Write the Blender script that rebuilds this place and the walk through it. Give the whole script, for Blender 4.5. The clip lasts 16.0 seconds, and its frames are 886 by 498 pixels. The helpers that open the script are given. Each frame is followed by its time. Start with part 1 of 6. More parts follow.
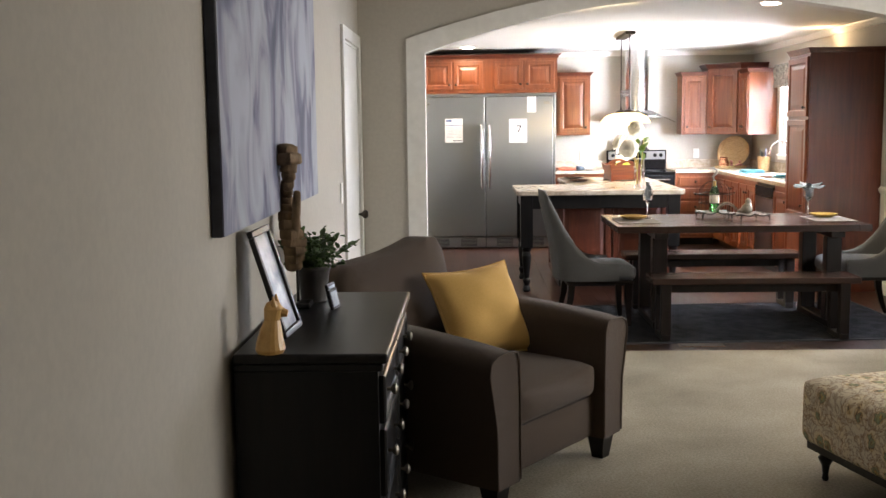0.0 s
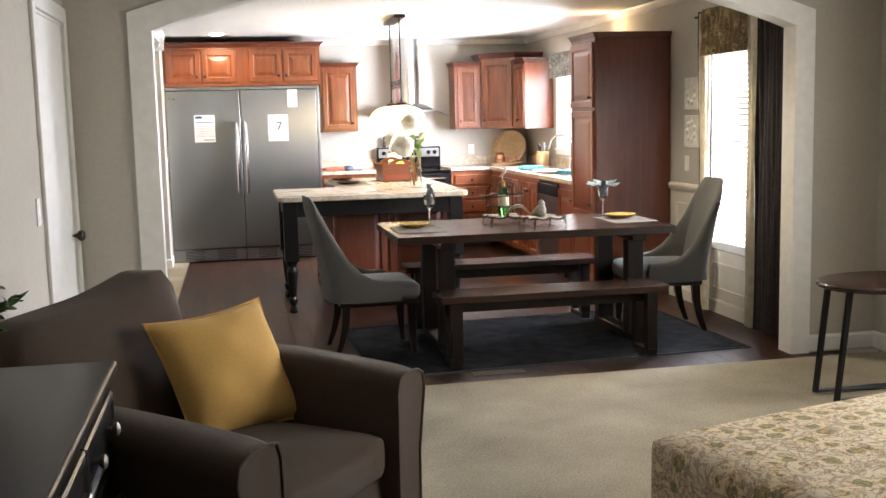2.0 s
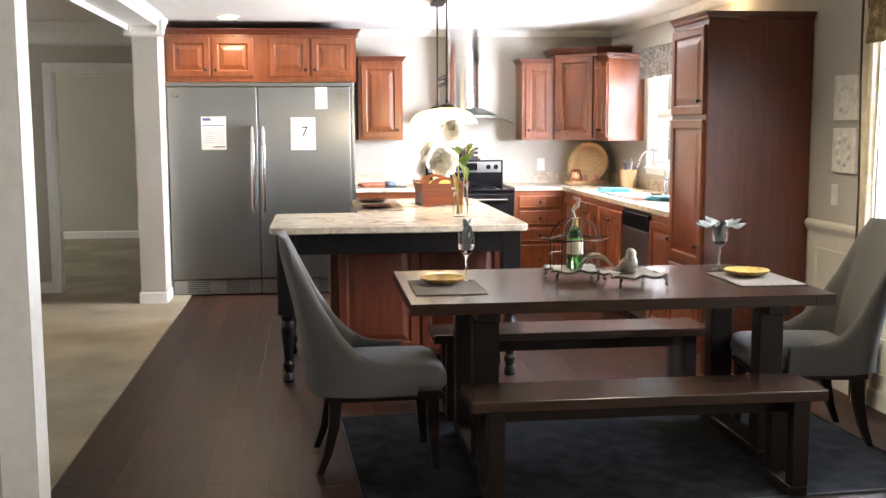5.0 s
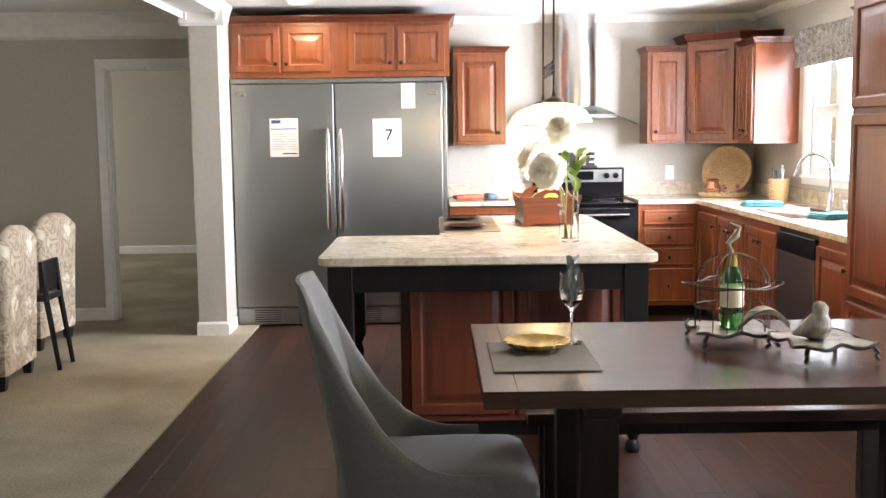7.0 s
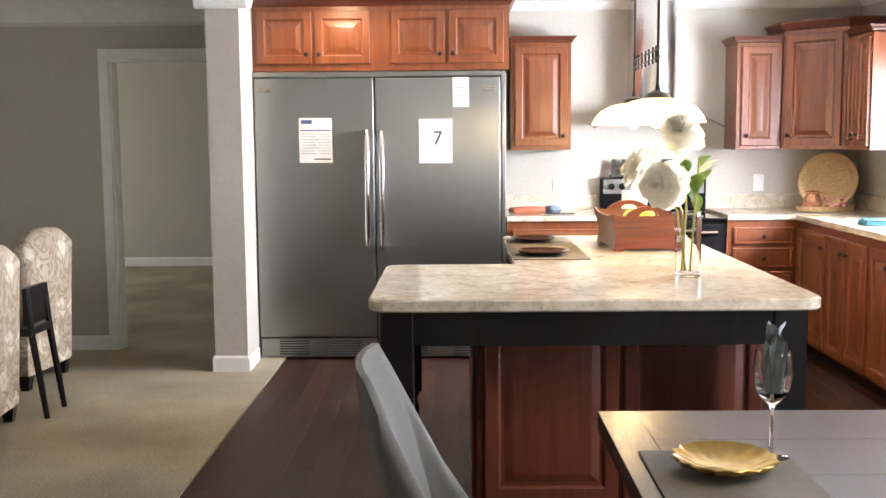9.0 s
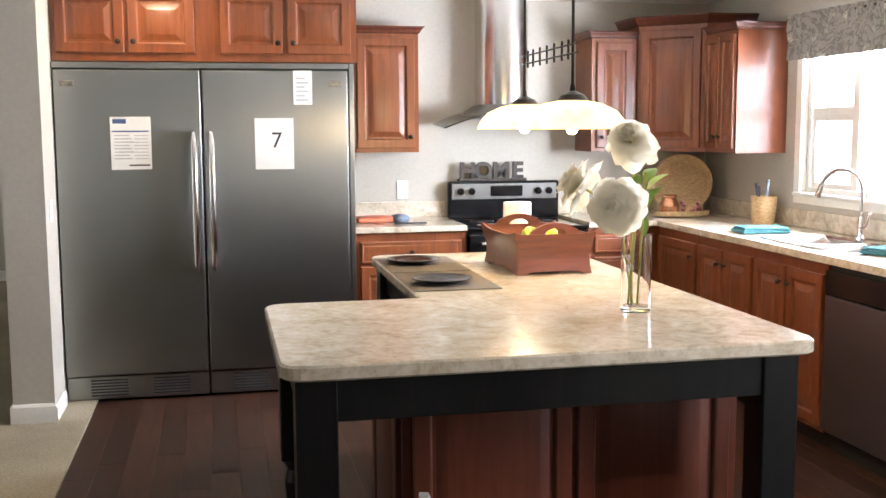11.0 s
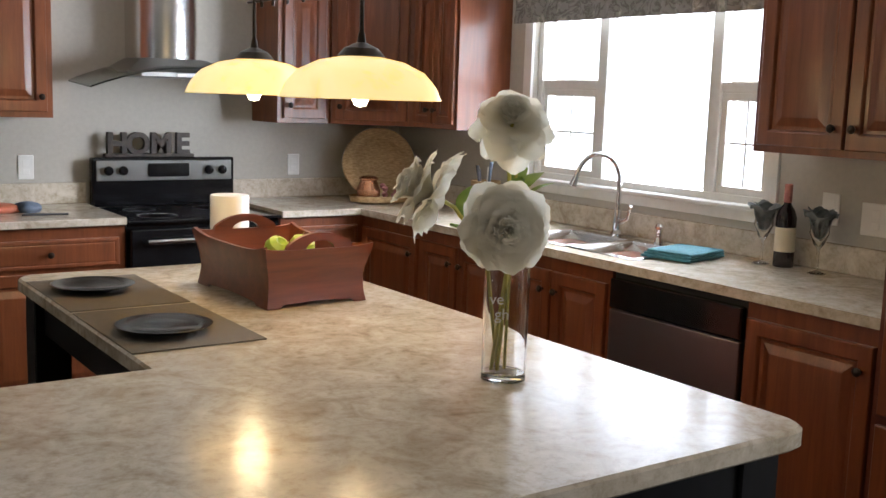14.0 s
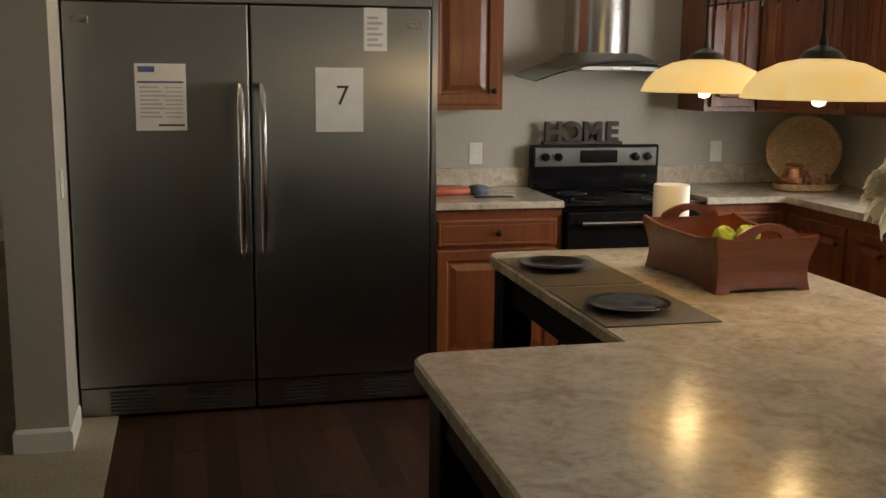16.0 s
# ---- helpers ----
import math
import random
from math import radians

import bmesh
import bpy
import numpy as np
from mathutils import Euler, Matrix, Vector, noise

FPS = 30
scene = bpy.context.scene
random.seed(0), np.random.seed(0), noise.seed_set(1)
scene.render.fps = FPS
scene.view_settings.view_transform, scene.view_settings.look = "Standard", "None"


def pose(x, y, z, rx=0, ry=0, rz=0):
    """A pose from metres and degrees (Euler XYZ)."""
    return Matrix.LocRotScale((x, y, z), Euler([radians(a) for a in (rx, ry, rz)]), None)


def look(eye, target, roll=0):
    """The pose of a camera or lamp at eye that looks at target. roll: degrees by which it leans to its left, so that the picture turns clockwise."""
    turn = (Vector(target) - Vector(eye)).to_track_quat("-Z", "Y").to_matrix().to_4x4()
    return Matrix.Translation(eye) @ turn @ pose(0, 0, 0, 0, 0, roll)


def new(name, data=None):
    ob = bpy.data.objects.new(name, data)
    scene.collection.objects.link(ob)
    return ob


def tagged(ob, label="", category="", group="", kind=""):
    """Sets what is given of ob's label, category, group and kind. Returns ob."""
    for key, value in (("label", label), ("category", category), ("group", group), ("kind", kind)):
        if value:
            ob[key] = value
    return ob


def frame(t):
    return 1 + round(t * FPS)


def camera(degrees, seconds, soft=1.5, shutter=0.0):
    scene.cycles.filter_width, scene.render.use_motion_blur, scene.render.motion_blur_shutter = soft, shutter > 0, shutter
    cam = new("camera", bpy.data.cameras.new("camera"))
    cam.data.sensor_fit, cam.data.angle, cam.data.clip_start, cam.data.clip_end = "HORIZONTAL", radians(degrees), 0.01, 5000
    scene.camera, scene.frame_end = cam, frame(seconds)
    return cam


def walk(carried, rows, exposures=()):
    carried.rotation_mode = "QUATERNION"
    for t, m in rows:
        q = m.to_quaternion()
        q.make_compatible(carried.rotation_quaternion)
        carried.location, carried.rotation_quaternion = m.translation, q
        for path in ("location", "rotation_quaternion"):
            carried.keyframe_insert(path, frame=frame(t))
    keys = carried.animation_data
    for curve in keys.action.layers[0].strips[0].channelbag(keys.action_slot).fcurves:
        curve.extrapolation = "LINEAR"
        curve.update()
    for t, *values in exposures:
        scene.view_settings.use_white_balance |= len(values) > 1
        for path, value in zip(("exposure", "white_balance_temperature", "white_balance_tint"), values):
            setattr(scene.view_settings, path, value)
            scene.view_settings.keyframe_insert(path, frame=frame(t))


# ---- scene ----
cam = camera(46.0, 16.0)
PATH = [
    (0, (0.08, -1.086, 1.543), (0.026, 0.898, 1.303), -0.7),
    (0.5, (0.008, -0.848, 1.55), (0.135, 1.133, 1.306), -0.8),
    (1, (0.039, -0.533, 1.547), (0.266, 1.436, 1.283), -1.5),
    (1.5, (0.126, -0.18, 1.527), (0.422, 1.78, 1.266), -1.8),
    (2, (0.18, 0.136, 1.516), (0.563, 2.082, 1.264), -1.4),
    (2.5, (0.309, 0.615, 1.493), (0.747, 2.552, 1.252), -0.9),
    (3, (0.424, 1.005, 1.492), (0.871, 2.94, 1.257), -0.7),
    (3.5, (0.548, 1.391, 1.501), (0.964, 3.333, 1.267), -0.7),
    (4, (0.631, 1.729, 1.491), (0.995, 3.682, 1.261), -0.5),
    (4.2, (0.648, 1.813, 1.501), (0.987, 3.77, 1.268), -0.4),
    (6.5, (0.998, 3.392, 1.485), (1.063, 5.378, 1.259), -0.6),
    (7, (1.014, 3.713, 1.463), (1.028, 5.701, 1.243), -0.7),
    (7.5, (0.998, 4.0, 1.473), (0.97, 5.987, 1.251), -0.8),
    (8, (0.961, 4.313, 1.457), (0.895, 6.3, 1.242), -0.9),
    (8.2, (0.913, 4.462, 1.457), (0.848, 6.45, 1.246), -0.8),
    (10.3, (0.545, 5.297, 1.515), (0.756, 7.272, 1.283), -0.2),
    (10.5, (0.469, 5.401, 1.526), (0.741, 7.368, 1.288), -0.2),
    (11, (0.359, 5.667, 1.528), (0.771, 7.61, 1.295), -0.3),
    (11.5, (0.326, 5.977, 1.532), (0.861, 7.892, 1.312), -0.5),
    (12, (0.304, 6.261, 1.515), (0.962, 8.134, 1.277), -0.6),
    (12.5, (0.274, 6.578, 1.519), (1.067, 8.395, 1.256), -0.3),
    (13, (0.308, 6.855, 1.509), (1.207, 8.622, 1.251), 0.3),
    (13.5, (0.351, 7.003, 1.528), (1.352, 8.713, 1.26), 0.7),
    (14, (0.295, 7.096, 1.532), (1.425, 8.72, 1.241), 1.9),
    (14.5, (0.191, 7.147, 1.533), (1.344, 8.751, 1.22), 2.5),
    (15, (0.119, 7.095, 1.553), (1.122, 8.792, 1.217), 2.0),
    (15.5, (0.074, 7.025, 1.569), (0.809, 8.853, 1.225), 1.0),
    (16, (0.004, 6.919, 1.598), (0.467, 8.833, 1.25), 0.6),
]
walk(cam, [(t, look(eye, target, roll)) for t, eye, target, roll in PATH],
     exposures=[(0, 0.33, 6450, 12), (8.0, 0.23, 6400, 11), (10.5, -0.06, 6400, 11), (11.5, -0.32, 6400, 10), (12.5, -0.73, 6350, 10),
                (13.5, -1.2, 6300, 10), (14.5, -1.75, 6550, 9), (15.5, -2.17, 7700, 9), (16.0, -2.22, 8000, 9)])

# ---- world, daylight and lamps ----
world = bpy.data.worlds.new("world")
scene.world = world
world.use_nodes = True
bg = world.node_tree.nodes["Background"]
sky = world.node_tree.nodes.new("ShaderNodeTexSky")
sky.sky_type, sky.sun_disc = "NISHITA", False
sky.sun_elevation, sky.sun_rotation = radians(45), radians(100)
world.node_tree.links.new(sky.outputs[0], bg.inputs[0])
bg.inputs[1].default_value = 0.15


def lamp(name, kind, place, energy, color, size=0.1, size_y=None, turn=(0, 0, 0), spot=None):
    d = bpy.data.lights.new(name, kind)
    d.energy, d.color = energy, color
    if kind == "AREA":
        d.shape, d.size, d.size_y = "RECTANGLE", size, size_y or size
    else:
        d.shadow_soft_size = size
    if spot:
        d.spot_size, d.spot_blend = radians(spot), 0.6
    ob = new(name, d)
    ob.matrix_world = pose(*place, *turn)
    return ob


DAY = (0.90, 0.96, 1.08)
WARM = (1.0, 0.72, 0.38)
lamp("sky_kitchen_window", "AREA", (4.05, 10.45, 1.55), 880, DAY, 1.1, 2.2, (0, 90, 0))
lamp("sky_dining_window", "AREA", (4.05, 7.08, 1.3), 430, DAY, 1.7, 1.0, (0, 90, 0))
# Unseen opening and lamp, added to light the living room from the right.
lamp("fill_living_unseen", "AREA", (4.35, 3.5, 1.45), 72, (1.0, 0.95, 0.88), 1.3, 2.0, (0, 90, 0))
# Two more unseen openings with lamps, added to brighten side and far rooms.
lamp("fill_side_unseen", "AREA", (-6.25, 9.0, 1.45), 26, (1.0, 0.98, 0.90), 1.3, 2.4, (0, -90, 0))
lamp("fill_far_unseen", "AREA", (-6.25, 15.2, 1.45), 88, (1.0, 0.98, 0.90), 1.3, 2.4, (0, -90, 0))
lamp("bulb_near", "POINT", (1.67, 9.47, 1.52), 12, WARM, 0.035)
lamp("bulb_far", "POINT", (1.685, 10.16, 1.52), 12, WARM, 0.035)
lamp("downlight_fridge", "SPOT", (0.06, 11.27, 2.385), 48, (1, 0.74, 0.44), 0.05, spot=172)
lamp("downlight_dining", "SPOT", (2.4, 6.97, 2.385), 88, (1, 0.85, 0.62), 0.05, spot=140)
# Small warm fill added above the wall cabinet; no fixture stands there.
lamp("warm_fill_cabinet_top", "POINT", (3.5, 9.35, 2.3), 4, WARM, 0.05)


# ---- materials ----
def nodes_of(name):
    m = bpy.data.materials.new(name)
    m.use_nodes = True
    t = m.node_tree
    return m, t.nodes, t.links, t.nodes["Principled BSDF"]


def coords(nd, ln, scale, stretch=(1, 1, 1)):
    c = nd.new("ShaderNodeTexCoord")
    mp = nd.new("ShaderNodeMapping")
    mp.inputs["Scale"].default_value = [scale * s for s in stretch]
    ln.new(c.outputs["Object"], mp.inputs[0])
    return mp.outputs[0]


def noise_tex(nd, ln, scale, stretch=(1, 1, 1), detail=5, rough=0.55, distort=0.0):
    n = nd.new("ShaderNodeTexNoise")
    n.inputs["Scale"].default_value = 1
    n.inputs["Detail"].default_value = detail
    n.inputs["Roughness"].default_value = rough
    n.inputs["Distortion"].default_value = distort
    ln.new(coords(nd, ln, scale, stretch), n.inputs["Vector"])
    return n.outputs["Fac"]


def ramp(nd, ln, fac, stops):
    r = nd.new("ShaderNodeValToRGB")
    e = r.color_ramp.elements
    while len(e) < len(stops):
        e.new(0.5)
    for k, (p, c) in zip(e, stops):
        k.position, k.color = p, (*c, 1)
    ln.new(fac, r.inputs[0])
    return r.outputs[0]


def mix(nd, ln, a, b, fac, mode="MULTIPLY"):
    n = nd.new("ShaderNodeMix")
    n.data_type, n.blend_type = "RGBA", mode
    for s, v in ((n.inputs["Factor"], fac), (n.inputs[6], a), (n.inputs[7], b)):
        if hasattr(v, "links"):
            ln.new(v, s)
        else:
            s.default_value = v
    return n.outputs[2]


def bump(nd, ln, b, fac, strength, dist=0.01):
    n = nd.new("ShaderNodeBump")
    n.inputs["Strength"].default_value = strength
    n.inputs["Distance"].default_value = dist
    ln.new(fac, n.inputs["Height"])
    ln.new(n.outputs[0], b.inputs["Normal"])


def surface(name, lo, hi, scale=6, stretch=(1, 1, 1), rough=0.5, metal=0.0, grain=0.2, gscale=None, coat=0.0, patch=0.12, spec=0.5, band=(0.35, 0.65), sheen=0.0):
    """Two-scale mottled surface: fine noise between lo and hi, large soft patches, fine relief."""
    m, nd, ln, b = nodes_of(name)
    f = noise_tex(nd, ln, scale, stretch)
    c = ramp(nd, ln, f, [(band[0], lo), (band[1], hi)])
    big = noise_tex(nd, ln, 1.3, detail=3)
    g = ramp(nd, ln, big, [(0.3, (1 - patch,) * 3), (0.7, (1 + patch * 0.3,) * 3)])
    ln.new(mix(nd, ln, c, g, 1.0), b.inputs["Base Color"])
    r = nd.new("ShaderNodeMapRange")
    r.inputs["To Min"].default_value, r.inputs["To Max"].default_value = rough * 0.85, min(1, rough * 1.15)
    ln.new(f, r.inputs["Value"])
    ln.new(r.outputs[0], b.inputs["Roughness"])
    b.inputs["Metallic"].default_value = metal
    b.inputs["Coat Weight"].default_value = coat
    b.inputs["Coat Roughness"].default_value = 0.15
    b.inputs["Specular IOR Level"].default_value = spec
    b.inputs["Sheen Weight"].default_value = sheen
    if grain:
        bump(nd, ln, b, noise_tex(nd, ln, gscale or scale * 6, stretch), grain, 0.004)
    return m


def glass(name, tint=(1, 1, 1), rough=0.0):
    m, nd, ln, b = nodes_of(name)
    b.inputs["Base Color"].default_value = (*tint, 1)
    b.inputs["Roughness"].default_value = rough
    b.inputs["Transmission Weight"].default_value = 1
    b.inputs["IOR"].default_value = 1.45
    return m


def glow(name, col, strength):
    m, nd, ln, b = nodes_of(name)
    b.inputs["Base Color"].default_value = (*col, 1)
    b.inputs["Emission Color"].default_value = (*col, 1)
    b.inputs["Emission Strength"].default_value = strength
    return m


def alabaster(name, lo, hi, strength):
    """Lit cloudy glass: cream veins drifting through amber."""
    m, nd, ln, b = nodes_of(name)
    col = ramp(nd, ln, noise_tex(nd, ln, 9, detail=4, distort=1.2), [(0.36, lo), (0.62, hi)])
    ln.new(col, b.inputs["Base Color"])
    ln.new(col, b.inputs["Emission Color"])
    b.inputs["Emission Strength"].default_value = strength
    b.inputs["Roughness"].default_value = 0.25
    return m


def wood(name, lo, hi, along, rough=0.35, coat=0.25, per_piece=False, grain=0.12, spec=0.5):
    """Wood with grain along the given axis (0, 1, 2)."""
    m, nd, ln, b = nodes_of(name)
    st = [9, 9, 9]
    st[along] = 0.7
    f = noise_tex(nd, ln, 3.2, st, detail=7, rough=0.65, distort=0.6)
    c = ramp(nd, ln, f, [(0.28, lo), (0.52, tuple((p + q) / 2 for p, q in zip(lo, hi))), (0.75, hi)])
    big = noise_tex(nd, ln, 1.7, detail=2)
    c = mix(nd, ln, c, ramp(nd, ln, big, [(0.3, (0.8,) * 3), (0.7, (1.08,) * 3)]), 1.0)
    if per_piece:
        oi = nd.new("ShaderNodeObjectInfo")
        c = mix(nd, ln, c, ramp(nd, ln, oi.outputs["Random"], [(0.0, (0.7,) * 3), (1.0, (1.2,) * 3)]), 1.0)
    ln.new(c, b.inputs["Base Color"])
    b.inputs["Roughness"].default_value = rough
    b.inputs["Coat Weight"].default_value = coat
    b.inputs["Coat Roughness"].default_value = 0.2
    b.inputs["Specular IOR Level"].default_value = spec
    bump(nd, ln, b, f, grain, 0.003)
    return m


def pattern_fabric(name, stops, scale, base, amount=1.0, lines=(0.12, 0.06, 0.05)):
    """Printed cloth: rosettes and scrolls of several colours with dark outlines on a pale ground."""
    m, nd, ln, b = nodes_of(name)
    v = nd.new("ShaderNodeTexVoronoi")
    v.inputs["Scale"].default_value = 1
    v.inputs["Randomness"].default_value = 0.55
    co = coords(nd, ln, scale)
    ln.new(co, v.inputs["Vector"])
    n = noise_tex(nd, ln, scale * 2.3, detail=3, distort=1.5)
    add = nd.new("ShaderNodeMath")
    add.operation = "MULTIPLY_ADD"
    add.inputs[1].default_value = 0.55
    ln.new(n, add.inputs[0])
    ln.new(v.outputs["Distance"], add.inputs[2])
    c = ramp(nd, ln, add.outputs[0], stops)
    f = noise_tex(nd, ln, scale * 1.1, detail=4, distort=2.2)
    edge = ramp(nd, ln, f, [(0.44, (1, 1, 1)), (0.485, lines), (0.515, lines), (0.56, (1, 1, 1))])
    c = mix(nd, ln, c, edge, amount)
    ln.new(mix(nd, ln, (*base, 1), c, 0.9, "MIX"), b.inputs["Base Color"])
    b.inputs["Roughness"].default_value = 0.9
    bump(nd, ln, b, noise_tex(nd, ln, 260, detail=2), 0.25, 0.002)
    return m


def laminate(name):
    m, nd, ln, b = nodes_of(name)
    a = noise_tex(nd, ln, 9, detail=9, rough=0.7, distort=0.8)
    c = ramp(nd, ln, a, [(0.3, (0.36, 0.29, 0.21)), (0.46, (0.52, 0.45, 0.35)), (0.6, (0.63, 0.56, 0.46)), (0.75, (0.71, 0.66, 0.57))])
    n2 = noise_tex(nd, ln, 38, detail=6, rough=0.75)
    c = mix(nd, ln, c, ramp(nd, ln, n2, [(0.35, (0.74, 0.70, 0.64)), (0.52, (1, 1, 1))]), 0.8)
    ln.new(c, b.inputs["Base Color"])
    b.inputs["Roughness"].default_value = 0.17
    return m


def canvas(name):
    m, nd, ln, b = nodes_of(name)
    a = noise_tex(nd, ln, 2.6, (1, 2.0, 0.9), detail=4, rough=0.5, distort=0.6)
    c = ramp(nd, ln, a, [(0.26, (0.11, 0.11, 0.14)), (0.40, (0.21, 0.20, 0.24)), (0.47, (0.36, 0.34, 0.36)), (0.54, (0.62, 0.58, 0.52)), (0.66, (0.78, 0.74, 0.66))])
    sep = nd.new("ShaderNodeSeparateXYZ")
    ln.new(coords(nd, ln, 1), sep.inputs[0])
    low = nd.new("ShaderNodeMapRange")
    low.inputs["From Min"].default_value, low.inputs["From Max"].default_value = 1.25, 1.75
    ln.new(sep.outputs[2], low.inputs["Value"])
    c = mix(nd, ln, mix(nd, ln, c, (0.45, 0.5, 0.68, 1), 1.0), c, low.outputs[0], "MIX")
    ln.new(c, b.inputs["Base Color"])
    b.inputs["Roughness"].default_value = 0.75
    bump(nd, ln, b, noise_tex(nd, ln, 300, detail=2), 0.2, 0.002)
    return m


def brushed(name, col, rough=0.3, streak=0.12, stretch=0.0):
    m, nd, ln, b = nodes_of(name)
    f = noise_tex(nd, ln, 8, (1, 1, 90), detail=4)
    b.inputs["Base Color"].default_value = (*col, 1)
    b.inputs["Metallic"].default_value = 1
    r = nd.new("ShaderNodeMapRange")
    r.inputs["To Min"].default_value, r.inputs["To Max"].default_value = rough * 0.85, rough * 1.2
    ln.new(noise_tex(nd, ln, 2.5, detail=4), r.inputs["Value"])
    ln.new(r.outputs[0], b.inputs["Roughness"])
    if streak:
        bump(nd, ln, b, f, streak, 0.002)
    if stretch:
        tg = nd.new("ShaderNodeTangent")
        tg.direction_type, tg.axis = "RADIAL", "Z"
        ln.new(tg.outputs[0], b.inputs["Tangent"])
        b.inputs["Anisotropic"].default_value = stretch
    return m


WALL = surface("wall_paint", (0.44, 0.41, 0.355), (0.47, 0.44, 0.38), 40, rough=0.85, grain=0.05, gscale=160, patch=0.06)
CREAM = surface("wainscot_paint", (0.66, 0.62, 0.52), (0.70, 0.66, 0.56), 20, rough=0.5, grain=0.05, patch=0.05)
WHITE = surface("white_trim_paint", (0.74, 0.73, 0.69), (0.80, 0.79, 0.75), 18, rough=0.4, grain=0.05, patch=0.06)
CEIL = surface("ceiling_texture", (0.72, 0.71, 0.67), (0.80, 0.79, 0.75), 55, rough=0.95, grain=0.5, gscale=90, patch=0.04)
CARPET = surface("beige_carpet", (0.30, 0.26, 0.19), (0.43, 0.385, 0.30), 90, rough=1.0, grain=1.0, gscale=230, patch=0.34, spec=0.1)
PLANK = wood("floor_plank", (0.018, 0.0075, 0.005), (0.062, 0.024, 0.014), 1, rough=0.42, coat=0.0, per_piece=True, spec=0.22)
JOINT = surface("floor_joint", (0.03, 0.014, 0.009), (0.05, 0.022, 0.014), 10)
CHERRY = wood("cherry_wood", (0.118, 0.029, 0.010), (0.245, 0.074, 0.025), 2, rough=0.32, coat=0.3)
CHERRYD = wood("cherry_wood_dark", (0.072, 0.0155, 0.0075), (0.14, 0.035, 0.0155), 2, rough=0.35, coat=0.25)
KNOB = surface("bronze_knob", (0.03, 0.022, 0.018), (0.05, 0.04, 0.03), 30, rough=0.35, metal=0.8, grain=0)
STEEL = brushed("brushed_steel", (0.30, 0.30, 0.285), 0.30, 0.0, 0.8)
STEELPOLISHED = brushed("polished_steel", (0.78, 0.78, 0.77), 0.22)
STEELDARK = brushed("dark_steel", (0.33, 0.32, 0.34), 0.30)
CHROME = brushed("chrome", (0.80, 0.80, 0.80), 0.09)
BLACKGLOSS = surface("black_enamel", (0.006, 0.006, 0.007), (0.01, 0.01, 0.011), 20, rough=0.12, grain=0)
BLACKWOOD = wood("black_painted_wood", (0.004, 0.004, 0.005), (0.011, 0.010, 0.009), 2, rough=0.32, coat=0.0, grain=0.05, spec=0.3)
LAM = laminate("stone_laminate")
ESPRESSO = wood("espresso_wood", (0.026, 0.013, 0.010), (0.044, 0.023, 0.016), 0, rough=0.27, coat=0.04, grain=0.05, spec=0.35)
DARKLEG = wood("espresso_leg", (0.007, 0.005, 0.004), (0.02, 0.013, 0.010), 2, rough=0.42, coat=0.0, spec=0.25)
GREYCLOTH = surface("grey_linen", (0.078, 0.077, 0.073), (0.103, 0.101, 0.096), 160, rough=0.85, grain=0.5, gscale=420, patch=0.08, sheen=0.1)
BROWNCLOTH = surface("brown_weave", (0.056, 0.035, 0.021), (0.080, 0.053, 0.034), 160, rough=0.9, grain=0.7, gscale=380, patch=0.12, sheen=0.1)
YELLOW = surface("mustard_cloth", (0.70, 0.42, 0.11), (0.78, 0.49, 0.145), 200, rough=0.9, grain=0.7, gscale=330, patch=0.1, sheen=0.15)
RUG = surface("charcoal_rug", (0.008, 0.0085, 0.0105), (0.029, 0.031, 0.036), 9, rough=1.0, grain=1.0, gscale=200, patch=0.3, spec=0.1)
OTTO = pattern_fabric("ottoman_print", [(0.30, (0.70, 0.43, 0.06)), (0.36, (0.66, 0.48, 0.16)), (0.385, (0.16, 0.07, 0.04)), (0.41, (0.40, 0.36, 0.14)), (0.52, (0.27, 0.34, 0.22)), (0.545, (0.12, 0.05, 0.03)), (0.575, (0.70, 0.50, 0.22)), (0.62, (0.80, 0.68, 0.46)), (0.78, (0.82, 0.72, 0.53)), (0.82, (0.42, 0.24, 0.12)), (0.86, (0.78, 0.70, 0.54))], 11.0, (0.80, 0.70, 0.48), 0.6, (0.30, 0.14, 0.07))
DAMASK = pattern_fabric("damask_print", [(0.30, (0.40, 0.32, 0.23)), (0.5, (0.62, 0.56, 0.46)), (0.7, (0.36, 0.29, 0.21))], 5.0, (0.70, 0.64, 0.54), 0.75, (0.42, 0.33, 0.25))
VALANCE = pattern_fabric("valance_print", [(0.25, (0.10, 0.11, 0.12)), (0.45, (0.55, 0.52, 0.45)), (0.65, (0.24, 0.23, 0.22))], 9, (0.55, 0.49, 0.36), 0.6, (0.12, 0.12, 0.12))
GOLDVALANCE = pattern_fabric("gold_brown_valance_print", [(0.25, (0.10, 0.07, 0.035)), (0.45, (0.42, 0.33, 0.17)), (0.65, (0.20, 0.14, 0.07))], 9, (0.38, 0.30, 0.16), 0.6, (0.12, 0.08, 0.05))
DARKCURT = surface("dark_curtain", (0.020, 0.013, 0.014), (0.04, 0.028, 0.028), 30, rough=0.6, grain=0.3, gscale=300, sheen=0.15)
PALECURT = surface("cream_curtain", (0.55, 0.48, 0.34), (0.70, 0.63, 0.48), 14, rough=0.8, grain=0.3, gscale=300)
BRONZEMETAL = surface("dark_iron", (0.025, 0.022, 0.02), (0.06, 0.05, 0.042), 40, rough=0.42, metal=0.9, grain=0.3)
PEWTER = surface("aged_pewter", (0.16, 0.145, 0.12), (0.36, 0.33, 0.28), 25, rough=0.35, metal=0.7, grain=0.4)
